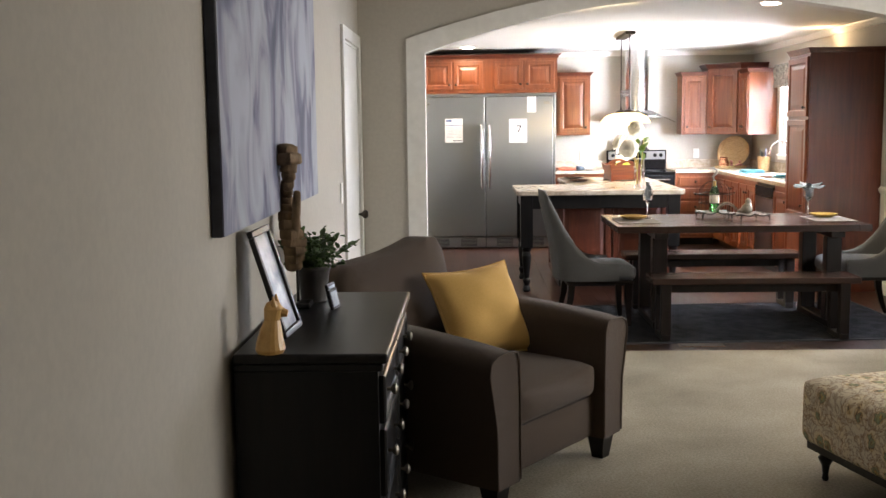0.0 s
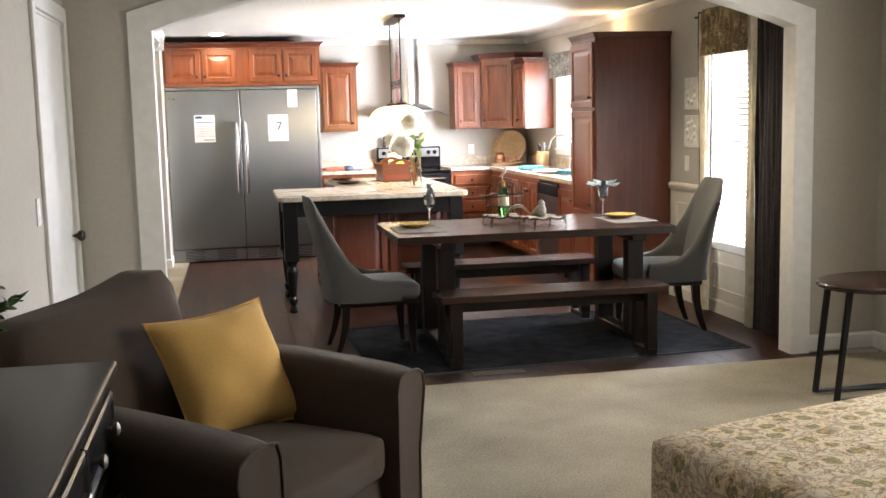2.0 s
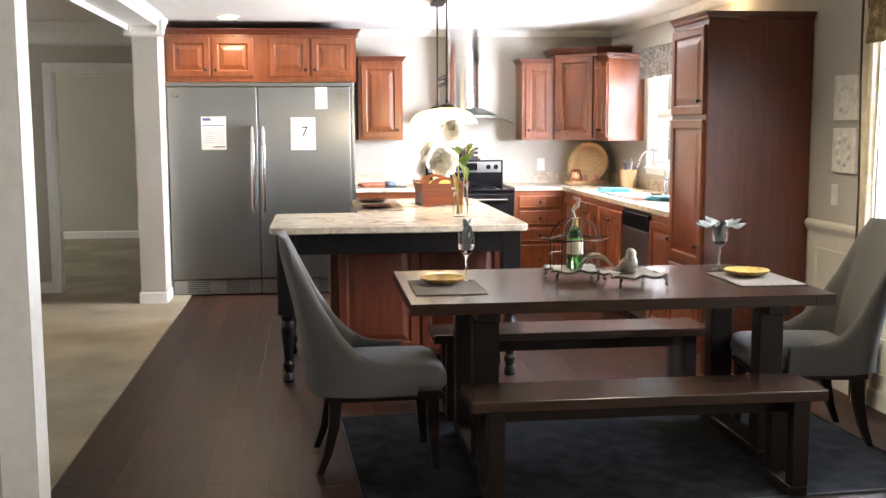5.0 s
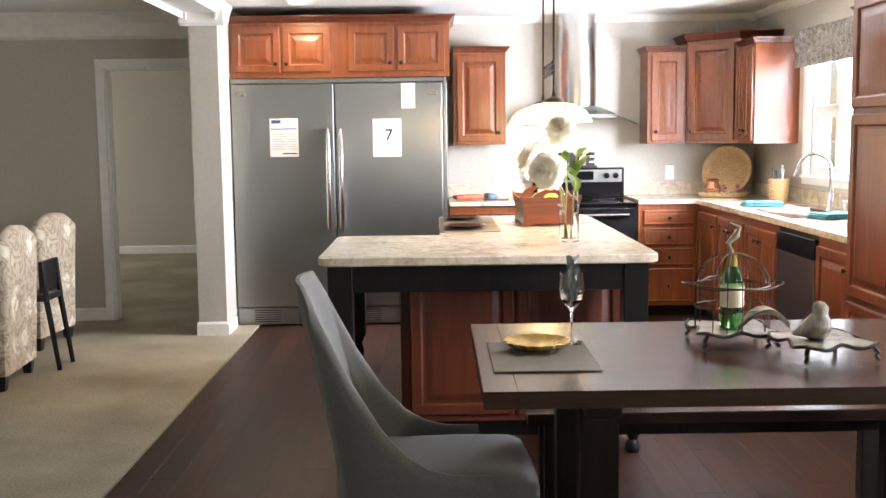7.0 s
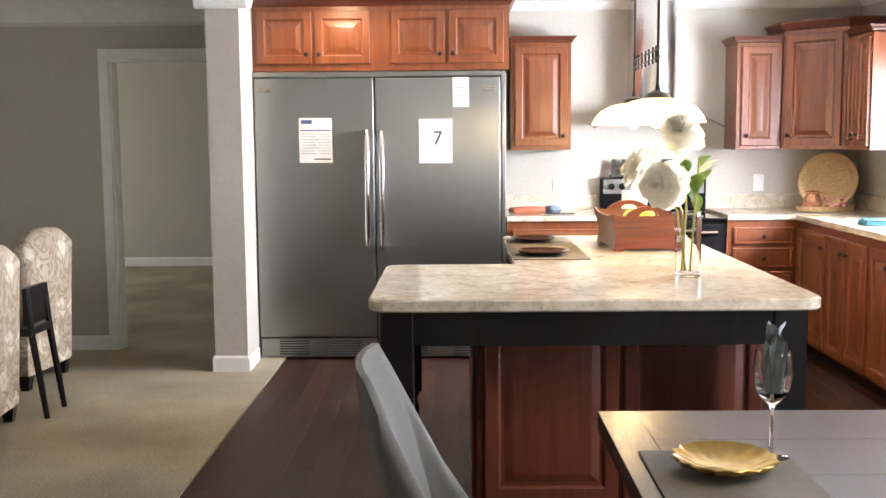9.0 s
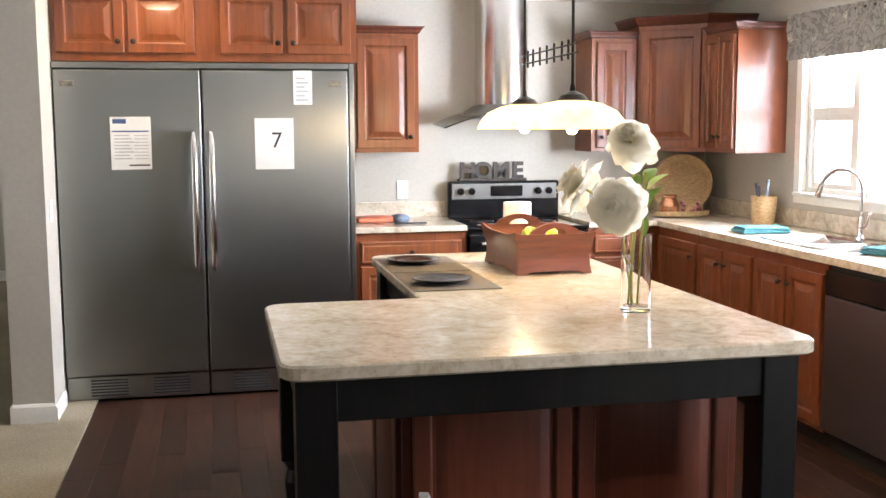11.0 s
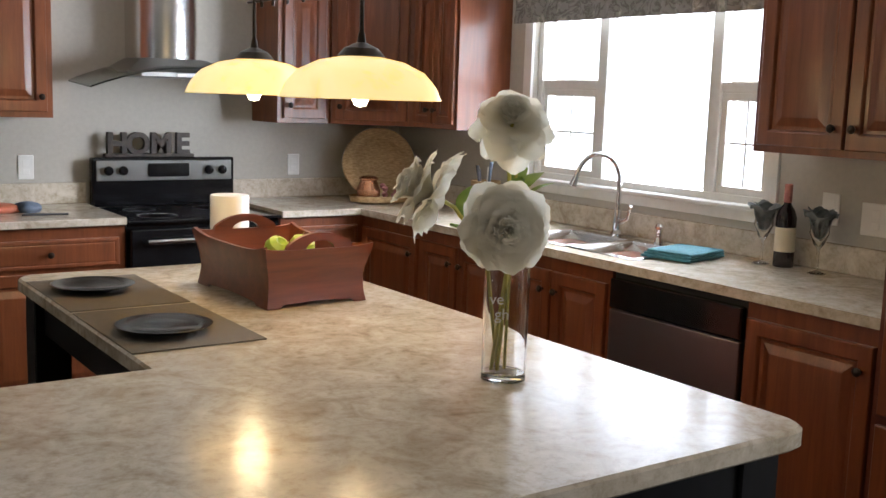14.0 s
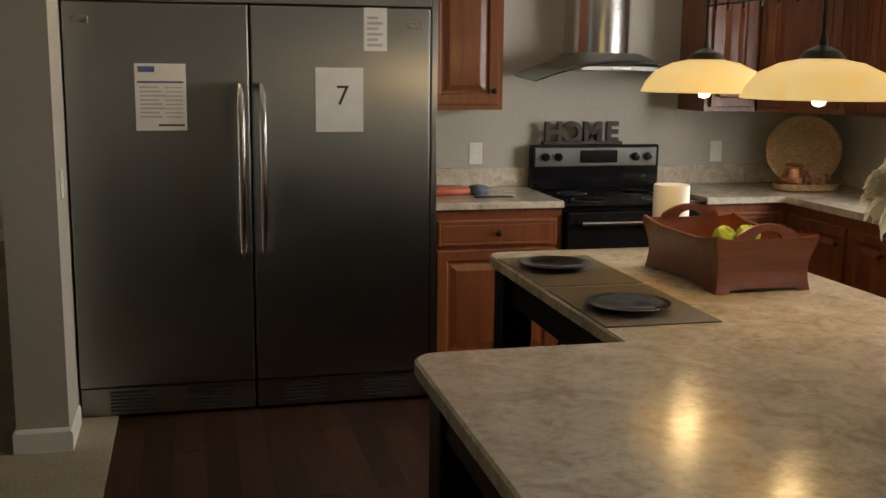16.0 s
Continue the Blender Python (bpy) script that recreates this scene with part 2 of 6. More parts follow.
GOLD = surface("gold_glaze", (0.42, 0.25, 0.06), (0.62, 0.42, 0.13), 18, rough=0.22, metal=0.5, grain=0.2)
MATFAB = surface("taupe_placemat", (0.09, 0.075, 0.055), (0.15, 0.125, 0.095), 50, (1, 6, 1), rough=0.8, grain=0.7, gscale=200)
PAPER = surface("white_paper", (0.74, 0.74, 0.72), (0.80, 0.80, 0.78), 12, rough=0.7, grain=0)
INK = surface("dark_ink", (0.03, 0.03, 0.035), (0.05, 0.05, 0.055), 12, rough=0.7, grain=0)
BLUEINK = surface("blue_ink", (0.06, 0.10, 0.25), (0.08, 0.13, 0.3), 12, rough=0.7, grain=0)
GREYINK = surface("grey_ink", (0.42, 0.43, 0.46), (0.5, 0.5, 0.52), 12, rough=0.7, grain=0)
PLASTIC = surface("white_plastic", (0.74, 0.73, 0.69), (0.78, 0.77, 0.73), 8, rough=0.35, grain=0)
GLASS = glass("clear_glass")
PANE = glass("window_pane")
GREENGLASS = glass("green_bottle_glass", (0.12, 0.42, 0.12))
REDGLASS = surface("dark_wine_bottle", (0.010, 0.006, 0.008), (0.02, 0.01, 0.012), 10, rough=0.1, grain=0)
HOODGLASS = glass("smoked_hood_glass", (0.55, 0.60, 0.60))
SHADE = alabaster("lit_alabaster_shade", (1.0, 0.66, 0.24), (1.0, 0.80, 0.40), 2.5)
BULB = glow("lit_bulb", (1.0, 0.85, 0.55), 30)
CAN = glow("lit_downlight", (1.0, 0.88, 0.68), 30)
BOXWOOD = wood("chestnut_box_wood", (0.085, 0.017, 0.007), (0.19, 0.046, 0.017), 0, rough=0.35, coat=0.3)
APPLE = surface("green_apple", (0.24, 0.42, 0.03), (0.42, 0.55, 0.07), 14, rough=0.3, grain=0)
WICKER = surface("wicker", (0.34, 0.21, 0.09), (0.55, 0.38, 0.19), 45, (1, 1, 3), rough=0.6, grain=0.9, gscale=90)
WICKERPALE = surface("pale_wicker", (0.50, 0.37, 0.21), (0.62, 0.48, 0.30), 60, rough=0.5, grain=0.35, gscale=110)
COPPER = surface("copper_jar", (0.45, 0.20, 0.10), (0.6, 0.30, 0.17), 12, rough=0.25, metal=0.8, grain=0.1)
PINK = surface("dried_pink_flowers", (0.35, 0.12, 0.12), (0.55, 0.25, 0.22), 50, rough=0.8)
ROSE = surface("white_petal", (0.80, 0.76, 0.68), (0.90, 0.87, 0.80), 14, rough=0.75, grain=0.2, gscale=60)
_nd, _ln = ROSE.node_tree.nodes, ROSE.node_tree.links
_tr, _mx = _nd.new("ShaderNodeBsdfTranslucent"), _nd.new("ShaderNodeMixShader")
_tr.inputs[0].default_value = (0.9, 0.86, 0.74, 1)
_mx.inputs[0].default_value = 0.45
_ln.new(_nd["Principled BSDF"].outputs[0], _mx.inputs[1])
_ln.new(_tr.outputs[0], _mx.inputs[2])
_ln.new(_mx.outputs[0], _nd["Material Output"].inputs[0])
LEAF = surface("green_leaf", (0.035, 0.075, 0.02), (0.09, 0.16, 0.04), 25, rough=0.55, grain=0.3)
LEAFB = surface("bright_leaf", (0.14, 0.24, 0.03), (0.24, 0.36, 0.06), 25, rough=0.5, grain=0.2)
STEM = surface("yellow_green_stem", (0.34, 0.30, 0.05), (0.52, 0.44, 0.10), 25, rough=0.5)
SLATE = surface("slate_flower", (0.15, 0.175, 0.185), (0.25, 0.28, 0.29), 30, rough=0.8)
TEAL = surface("teal_towel", (0.045, 0.17, 0.21), (0.08, 0.25, 0.30), 40, rough=0.95, grain=0.8, gscale=250)
POT = surface("grey_pot", (0.05, 0.045, 0.042), (0.09, 0.08, 0.075), 18, rough=0.5)
BARK = surface("driftwood", (0.10, 0.062, 0.03), (0.27, 0.18, 0.10), 22, (1, 1, 0.5), rough=0.9, grain=1.0, gscale=50)
AMBER = surface("amber_figurine", (0.52, 0.28, 0.07), (0.72, 0.45, 0.16), 14, rough=0.35, grain=0.1)
CANVAS = canvas("abstract_canvas")
CANVASEDGE = surface("dark_canvas_edge", (0.03, 0.033, 0.045), (0.06, 0.065, 0.085), 10, rough=0.8)
PHOTO = surface("pale_print", (0.20, 0.25, 0.30), (0.62, 0.66, 0.70), 7, rough=0.12, grain=0)
PLASTER = surface("carved_plaster", (0.66, 0.62, 0.53), (0.80, 0.77, 0.70), 22, rough=0.8, grain=1.0, gscale=30)
REDBOOK = surface("orange_red_leaflet", (0.45, 0.10, 0.05), (0.55, 0.15, 0.07), 14, rough=0.4)
BLUEBOOK = surface("blue_grey_cloth", (0.08, 0.11, 0.16), (0.16, 0.2, 0.26), 20, rough=0.7)
BRICKWHITE = surface("candle_wax", (0.72, 0.64, 0.48), (0.78, 0.70, 0.55), 12, rough=0.5, grain=0.1)
RUBBER = surface("black_rubber", (0.01, 0.01, 0.01), (0.02, 0.02, 0.02), 20, rough=0.7)
LETTER = surface("dark_brown_letters", (0.022, 0.017, 0.013), (0.06, 0.045, 0.035), 30, rough=0.7)
TAN = surface("brown_frame_wood", (0.09, 0.05, 0.025), (0.16, 0.09, 0.05), 20, rough=0.4)


# ---- shape helpers ----
def box(bm, x0, x1, y0, y1, z0, z1, bevel=0.0, seg=2, m=None):
    r = bmesh.ops.create_cube(bm, size=1)
    vs = r["verts"]
    mm = Matrix.Translation(((x0 + x1) / 2, (y0 + y1) / 2, (z0 + z1) / 2)) @ Matrix.Diagonal((x1 - x0, y1 - y0, z1 - z0, 1))
    bmesh.ops.transform(bm, matrix=mm, verts=vs)
    if bevel:
        es = list({e for v in vs for e in v.link_edges})
        got = bmesh.ops.bevel(bm, geom=es, offset=bevel, segments=seg, profile=0.5, affect="EDGES")
        vs = list({v for f in got["faces"] for v in f.verts})
    if m:
        bmesh.ops.transform(bm, matrix=m, verts=vs)
    return bm


def B(*a, **k):
    return box(bmesh.new(), *a, **k)


def loops(bm, rings, close=True, cap=True):
    """Skin over rings of points, each ring the same count."""
    made = [[bm.verts.new(p) for p in r] for r in rings]
    n = len(made[0])
    for a, b in zip(made, made[1:]):
        for i in range(n if close else n - 1):
            j = (i + 1) % n
            bm.faces.new((a[i], a[j], b[j], b[i]))
    if cap and close:
        bm.faces.new(made[0][::-1])
        bm.faces.new(made[-1])
    return bm


def lathe(bm, profile, at=(0, 0, 0), n=20, m=None):
    """Turned shape: (radius, z) pairs round an upright axis."""
    rings = []
    for r, z in profile:
        ring = [Vector((at[0] + max(r, 1e-4) * math.cos(2 * math.pi * i / n), at[1] + max(r, 1e-4) * math.sin(2 * math.pi * i / n), at[2] + z)) for i in range(n)]
        rings.append([m @ p for p in ring] if m else ring)
    return loops(bm, rings)


def tube(bm, pts, r, n=8):
    """Round bar along points; r one radius or one for each point."""
    pts = [Vector(p) for p in pts]
    rings = []
    up = None
    for i, p in enumerate(pts):
        d = (pts[min(i + 1, len(pts) - 1)] - pts[max(i - 1, 0)]).normalized()
        a = d.orthogonal() if up is None else (up - d * up.dot(d))
        a = a.normalized()
        up, b = a, d.cross(a)
        rr = r[i] if isinstance(r, (list, tuple)) else r
        rings.append([p + rr * (a * math.cos(2 * math.pi * k / n) + b * math.sin(2 * math.pi * k / n)) for k in range(n)])
    return loops(bm, rings)


def sheet(bm, fn, nu, nv, thick=0.0):
    """Surface fn(u, v) over 0..1, with thickness when given."""
    g = [[bm.verts.new(fn(i / nu, j / nv)) for j in range(nv + 1)] for i in range(nu + 1)]
    fs = [bm.faces.new((g[i][j], g[i + 1][j], g[i + 1][j + 1], g[i][j + 1])) for i in range(nu) for j in range(nv)]
    if thick:
        bmesh.ops.recalc_face_normals(bm, faces=fs)
        bmesh.ops.solidify(bm, geom=fs, thickness=thick)
    return bm


def soft_block(bm, x0, x1, y0, y1, z0, z1, puff=0.03, r=0.05, n=10, m=None):
    """Upholstered block: rounded box whose faces swell."""
    cx, cy, cz = (x0 + x1) / 2, (y0 + y1) / 2, (z0 + z1) / 2
    hx, hy, hz = (x1 - x0) / 2, (y1 - y0) / 2, (z1 - z0) / 2
    before = len(bm.verts)
    bm.verts.index_update()
    got = bmesh.ops.create_cube(bm, size=2)
    es = list({e for v in got["verts"] for e in v.link_edges})
    bmesh.ops.subdivide_edges(bm, edges=es, cuts=n, use_grid_fill=True)
    bm.verts.index_update()
    vs = [v for v in bm.verts if v.index == -1 or v.index >= before]
    for v in vs:
        p = v.co.copy()
        q = Vector((p.x * hx, p.y * hy, p.z * hz))
        inner = Vector((max(-hx + r, min(hx - r, q.x)), max(-hy + r, min(hy - r, q.y)), max(-hz + r, min(hz - r, q.z))))
        d = q - inner
        if d.length > 1e-6:
            q = inner + d.normalized() * min(r, max(abs(d.x), abs(d.y), abs(d.z)))
        w = [1 - abs(c) ** 2 for c in p]
        if abs(p.z) > 0.99:
            q.z += math.copysign(puff * w[0] * w[1], p.z)
        if abs(p.y) > 0.99:
            q.y += math.copysign(puff * 0.6 * w[0] * w[2], p.y)
        if abs(p.x) > 0.99:
            q.x += math.copysign(puff * 0.6 * w[1] * w[2], p.x)
        v.co = q + Vector((cx, cy, cz))
        if m:
            v.co = m @ v.co
    return bm


def prism(bm, outline, p0, p1, out):
    """Moulding: outline of (out, z) pairs swept from p0 to p1; out is the direction away from the wall."""
    o = Vector((*out, 0))
    rings = [[Vector(p) + o * a + Vector((0, 0, b)) for a, b in outline] for p in (p0, p1)]
    return loops(bm, rings)


def mesh_of(name, bm, material, smooth=None):
    bmesh.ops.recalc_face_normals(bm, faces=bm.faces)
    me = bpy.data.meshes.new(name)
    bm.to_mesh(me)
    bm.free()
    me.materials.append(material)
    areas = [p.area for p in me.polygons]
    if smooth and max(areas) > 0.09 * sum(areas):
        smooth = min(smooth, 12)
    if smooth:
        me.polygons.foreach_set("use_smooth", [True] * len(me.polygons))
        me.set_sharp_from_angle(angle=radians(smooth))
    return me


def thing(name, label, category, m=None, group="", kind=""):
    ob = new(name)
    ob.empty_display_size = 0.1
    if m:
        ob.matrix_basis = m
    return tagged(ob, label, category, group, kind)


def root_of(ob):
    while ob.parent:
        ob = ob.parent
    return ob


def part(name, bm, material, parent, label="", smooth=40):
    """One mesh object under a thing or a part; bm is in world coordinates."""
    bm.transform(root_of(parent).matrix_basis.inverted())
    ob = new(name, mesh_of(name, bm, material, smooth))
    ob.parent = parent
    if label:
        tagged(ob, label)
    return ob


def single(name, bm, material, label="", category="", kind="", group="", smooth=40):
    return tagged(new(name, mesh_of(name, bm, material, smooth)), label, category, group, kind)


def structure(name, bm, material, label=""):
    return single(name, bm, material, label, "", "structure", smooth=30)


def writing(name, text, size, depth, m, material, parent, label="", bold=0.0):
    """Raised lettering in the built-in font as a mesh."""
    cu = bpy.data.curves.new(name, "FONT")
    cu.body, cu.size, cu.extrude, cu.align_x, cu.offset = text, size, depth, "CENTER", bold
    tmp = bpy.data.objects.new(name, cu)
    me = bpy.data.meshes.new_from_object(tmp)
    bpy.data.objects.remove(tmp)
    me.transform(root_of(parent).matrix_basis.inverted() @ m)
    me.materials.clear()
    me.materials.append(material)
    ob = new(name, me)
    ob.parent = parent
    if label:
        tagged(ob, label)
    return ob


def wall_opening(bm, axis, at0, at1, a0, a1, z0, z1, holes):
    """Wall slab normal to axis (0 or 1) from at0 to at1, spanning a0..a1, with rectangular holes (b0, b1, c0, c1)."""
    def put(p, q, r, s):
        if q - p > 1e-4 and s - r > 1e-4:
            if axis == 0:
                box(bm, at0, at1, p, q, r, s)
            else:
                box(bm, p, q, at0, at1, r, s)
    cur = a0
    for b0, b1, c0, c1 in sorted(holes):
        put(cur, b0, z0, z1)
        put(b0, b1, z0, c0)
        put(b0, b1, c1, z1)
        cur = b1
    put(cur, a1, z0, z1)
    return bm

# ---- large structure ----
H = 2.42          # ceiling height
XR = 3.70         # inner face of the dining and kitchen outside wall
YB = 12.50        # inner face of the kitchen back wall
YS = 11.97        # inner face of the side-room back wall
XL = -0.66        # inner face of the living-room side wall
XE = 4.08         # inner face of the living-room outside wall

structure("floor_carpet_living", B(-0.80, 4.23, -4.1, 5.80, -0.12, 0.012), CARPET, "beige cut-pile carpet in the living room")
structure("floor_carpet_side", B(-6.1, -0.355, 5.80, 17.8, -0.12, 0.012), CARPET, "beige carpet in the side dining room")
structure("floor_base", B(-0.355, 3.85, 5.80, 12.62, -0.12, -0.006), JOINT, "dark gaps under the wood floor")
structure("ceiling", B(-6.2, 4.3, -4.2, 17.9, H, H + 0.1), CEIL, "white textured ceiling")

structure("wall_living_side", wall_opening(bmesh.new(), 0, XL - 0.12, XL, -4.1, 5.95, 0, H, [(5.06, 5.86, 0, 2.04)]), WALL, "warm grey painted wall")
structure("wall_living_back", B(XL - 0.12, XE + 0.15, -4.22, -4.1, 0, H), WALL, "warm grey painted wall")
# The hole is out of view, cut so the added living-room lamp shines in.
structure("wall_living_outside", wall_opening(bmesh.new(), 0, XE, XE + 0.15, -4.1, 5.95, 0, H, [(2.4, 4.6, 0.8, 2.1)]), WALL, "warm grey painted wall with an unseen opening added for light")
structure("wall_right", wall_opening(bmesh.new(), 0, XR, XR + 0.15, 6.07, YB + 0.12, 0, H, [(6.80, 7.42, 0.55, 2.02), (9.76, 11.24, 1.13, 2.06)]), WALL, "warm grey painted outside wall")
structure("wall_back", B(-0.60, XR, YB, YB + 0.12, 0, H), WALL, "pale grey painted kitchen wall")
structure("wall_side_back", wall_opening(bmesh.new(), 1, YS, YS + 0.12, -6.1, -0.60, 0, H, [(-1.55, -0.79, 0, 2.0)]), WALL, "grey painted wall with a cased opening")
# Both holes lie out of view, made for the two added lamps.
structure("wall_side_west", wall_opening(bmesh.new(), 0, -6.1, -6.0, 5.95, 17.8, 0, H, [(7.8, 10.2, 0.8, 2.1), (14.0, 16.4, 0.8, 2.1)]), WALL, "grey painted wall with unseen openings added for light")
structure("wall_far", B(-6.1, 0.6, 16.75, 16.85, 0, H), WALL, "greenish grey wall of the far room")
structure("wall_far_east", B(0.5, 0.6, YB + 0.12, 16.75, 0, H), WALL, "grey wall of the far room")
structure("column", B(-0.725, -0.52, 11.27, YB + 0.12, 0, H), WALL, "grey painted wall end beside the refrigerator")
structure("ceiling_beam", B(-0.735, -0.51, 6.07, 11.27, 2.33, H - 0.002), WHITE, "white painted ceiling beam")

# arched opening between living and dining room
AX0, AX1, AZ, RISE = -0.225, 3.51, 2.01, 0.335


def arch_z(x, extra=0.0):
    u = (x - (AX0 + AX1) / 2) / ((AX1 - AX0) / 2 + extra)
    return AZ + extra * 0.75 + RISE * (1 - min(1, u * u))


bm = bmesh.new()
box(bm, -6.1, AX0, 5.95, 6.07, 0, H)
box(bm, AX1, XE + 0.15, 5.95, 6.07, 0, H)
N = 40
xs = [AX0 + (AX1 - AX0) * i / N for i in range(N + 1)]
loops(bm, [[(x, 5.95, arch_z(x)), (x, 6.07, arch_z(x)), (x, 6.07, H), (x, 5.95, H)] for x in xs])
structure("wall_arch", bm, WALL, "grey wall with a wide arched opening")


def arch_trim(name, y0, y1):
    bm = bmesh.new()
    w = 0.115
    prof = [(0.0, y0), (0.0, y1), (w, y1), (w, y0)]
    path = [(AX0, 0.0)] + [(x, arch_z(x)) for x in xs] + [(AX1, 0.0)]
    outer = [(AX0 - w, 0.0)] + [(AX0 - w + (AX1 - AX0 + 2 * w) * i / N, arch_z(AX0 - w + (AX1 - AX0 + 2 * w) * i / N, w)) for i in range(N + 1)] + [(AX1 + w, 0.0)]
    rings = [[(a[0], y0, a[1]), (a[0], y1, a[1]), (b[0], y1, b[1]), (b[0], y0, b[1])] for a, b in zip(path, outer)]
    return structure(name, loops(bm, rings), WHITE, "white painted flat casing round the arch")


arch_trim("trim_arch_living", 5.932, 5.949)
arch_trim("trim_arch_dining", 6.071, 6.088)
bm = bmesh.new()
path = [(AX0, 0.0, 1)] + [(x, arch_z(x), 0) for x in xs] + [(AX1, 0.0, -1)]
rings = []
for i, (x, z, s) in enumerate(path):
    inx = x + (0.008 if i <= 1 else -0.008 if i >= len(path) - 2 else 0)
    rings.append([(x, 5.935, z), (x, 6.085, z), (inx, 6.085, z - (0.008 if 0 < i < len(path) - 1 else 0)), (inx, 5.935, z - (0.008 if 0 < i < len(path) - 1 else 0))])
structure("trim_arch_jamb", loops(bm, rings), WHITE, "white painted lining of the arch")

# skirting, crowns, chair rail
SKIRT = [(0.001, 0), (0.014, 0), (0.014, 0.085), (0.006, 0.1), (0.001, 0.1)]
CROWN = [(0.001, -0.001), (0.105, -0.001), (0.1, -0.02), (0.06, -0.06), (0.03, -0.12), (0.012, -0.13), (0.001, -0.135)]
SMALLCROWN = [(0.001, -0.001), (0.055, -0.001), (0.05, -0.014), (0.02, -0.05), (0.001, -0.06)]
RAIL = [(0.001, 0), (0.012, 0.0), (0.026, 0.028), (0.026, 0.045), (0.012, 0.062), (0.001, 0.062)]


def mould(name, outline, p0, p1, out, material=WHITE, label="white painted moulding"):
    return structure(name, prism(bmesh.new(), outline, p0, p1, out), material, label)


mould("baseboard_living", SKIRT, (XL, -4.1, 0.012), (XL, 4.98, 0.012), (1, 0), label="white skirting board")
mould("baseboard_arch_left", SKIRT, (XL, 5.95, 0.012), (AX0 - 0.115, 5.95, 0.012), (0, -1), label="white skirting board")
mould("baseboard_arch_right", SKIRT, (AX1 + 0.115, 5.95, 0.012), (XE, 5.95, 0.012), (0, -1), label="white skirting board")
mould("baseboard_outside", SKIRT, (XE, -4.1, 0.012), (XE, 5.935, 0.012), (-1, 0), label="white skirting board")
mould("baseboard_dining", SKIRT, (XR - 0.006, 6.09, 0), (XR - 0.006, 8.2, 0), (-1, 0), CREAM, "cream skirting board")
mould("baseboard_side", SKIRT, (-6.0, YS, 0.012), (-1.62, YS, 0.012), (0, -1), label="white skirting board")
mould("baseboard_far", SKIRT, (-6.0, 16.75, 0.012), (0.5, 16.75, 0.012), (0, -1), label="white skirting board")
bm = bmesh.new()
for p0, p1, o in (((-0.725, 11.27, 0.012), (-0.52, 11.27, 0.012), (0, -1)), ((-0.725, 11.256, 0.012), (-0.725, YS, 0.012), (-1, 0)), ((-0.52, 11.256, 0), (-0.52, 11.6, 0), (1, 0))):
    prism(bm, SKIRT, p0, p1, o)
structure("baseboard_column", bm, WHITE, "white skirting round the wall end")
mould("crown_kitchen_back", SMALLCROWN, (1.16, YB, H), (XR, YB, H), (0, -1))
mould("crown_right", SMALLCROWN, (XR, 6.09, H), (XR, YB - 0.06, H), (-1, 0))
mould("crown_side", [(a * 1.3, b * 1.48) for a, b in CROWN], (-6.0, YS, H), (-0.725, YS, H), (0, -1))
mould("crown_beam_left", CROWN, (-0.735, 6.07, H), (-0.735, 11.17, H), (-1, 0))
mould("crown_beam_right", SMALLCROWN, (-0.51, 6.09, H), (-0.51, 11.2, H), (1, 0))
bm = bmesh.new()
prism(bm, [(a * 0.8, b * 1.3) for a, b in CROWN], (-0.785, 11.27, H), (-0.47, 11.27, H), (0, -1))
prism(bm, CROWN, (-0.725, 11.2, H), (-0.725, YS - 0.1, H), (-1, 0))
prism(bm, [(a * 0.45, b) for a, b in CROWN], (-0.52, 11.2, H), (-0.52, 11.63, H), (1, 0))
structure("crown_column", bm, WHITE, "white crown moulding round the wall end")
structure("wainscot_dining", B(XR - 0.005, XR + 0.001, 6.09, 6.72, 0, 0.9), CREAM, "cream painted lower wall")
structure("wainscot_window", B(XR - 0.005, XR + 0.001, 6.72, 7.50, 0, 0.47), CREAM, "cream painted lower wall")
structure("wainscot_pantry", B(XR - 0.005, XR + 0.001, 7.50, 8.2, 0, 0.9), CREAM, "cream painted lower wall")
mould("chair_rail_near", RAIL, (XR - 0.005, 6.09, 0.88), (XR - 0.005, 6.72, 0.88), (-1, 0), CREAM, "cream chair rail")
mould("chair_rail_far", RAIL, (XR - 0.005, 7.50, 0.88), (XR - 0.005, 8.2, 0.88), (-1, 0), CREAM, "cream chair rail")
for k, (a, b, z0, z1) in enumerate(((6.16, 6.40, 0.2, 0.78), (6.80, 7.42, 0.17, 0.38), (7.6, 8.1, 0.2, 0.78))):
    bm = bmesh.new()
    for y0, y1, c0, c1 in ((a, b, z0, z0 + 0.022), (a, b, z1 - 0.022, z1), (a, a + 0.022, z0 + 0.022, z1 - 0.022), (b - 0.022, b, z0 + 0.022, z1 - 0.022)):
        box(bm, XR - 0.016, XR - 0.004, y0, y1, c0, c1)
    structure(f"panel_moulding_{k + 1}", bm, CREAM, "cream picture-frame moulding on the lower wall")

# door in the living-room side wall
door = thing("door_1", "closed white painted door in white casing", "door", pose(XL, 5.46, 0.012), kind="structure")
bm = bmesh.new()
box(bm, XL - 0.035, XL - 0.001, 5.085, 5.835, 0.02, 2.02)
part("slab", bm, WHITE, door)
bm = bmesh.new()
for a, b, c, d in ((4.985, 5.062, 0.012, 2.115), (5.858, 5.931, 0.012, 2.115), (5.062, 5.858, 2.038, 2.115)):
    box(bm, XL + 0.001, XL + 0.018, a, b, c, d, 0.003, 1)
for a, b, c, d in ((5.062, 5.08, 0.012, 2.038), (5.84, 5.858, 0.012, 2.038), (5.08, 5.84, 2.022, 2.038)):
    box(bm, XL - 0.119, XL + 0.001, a, b, c, d)
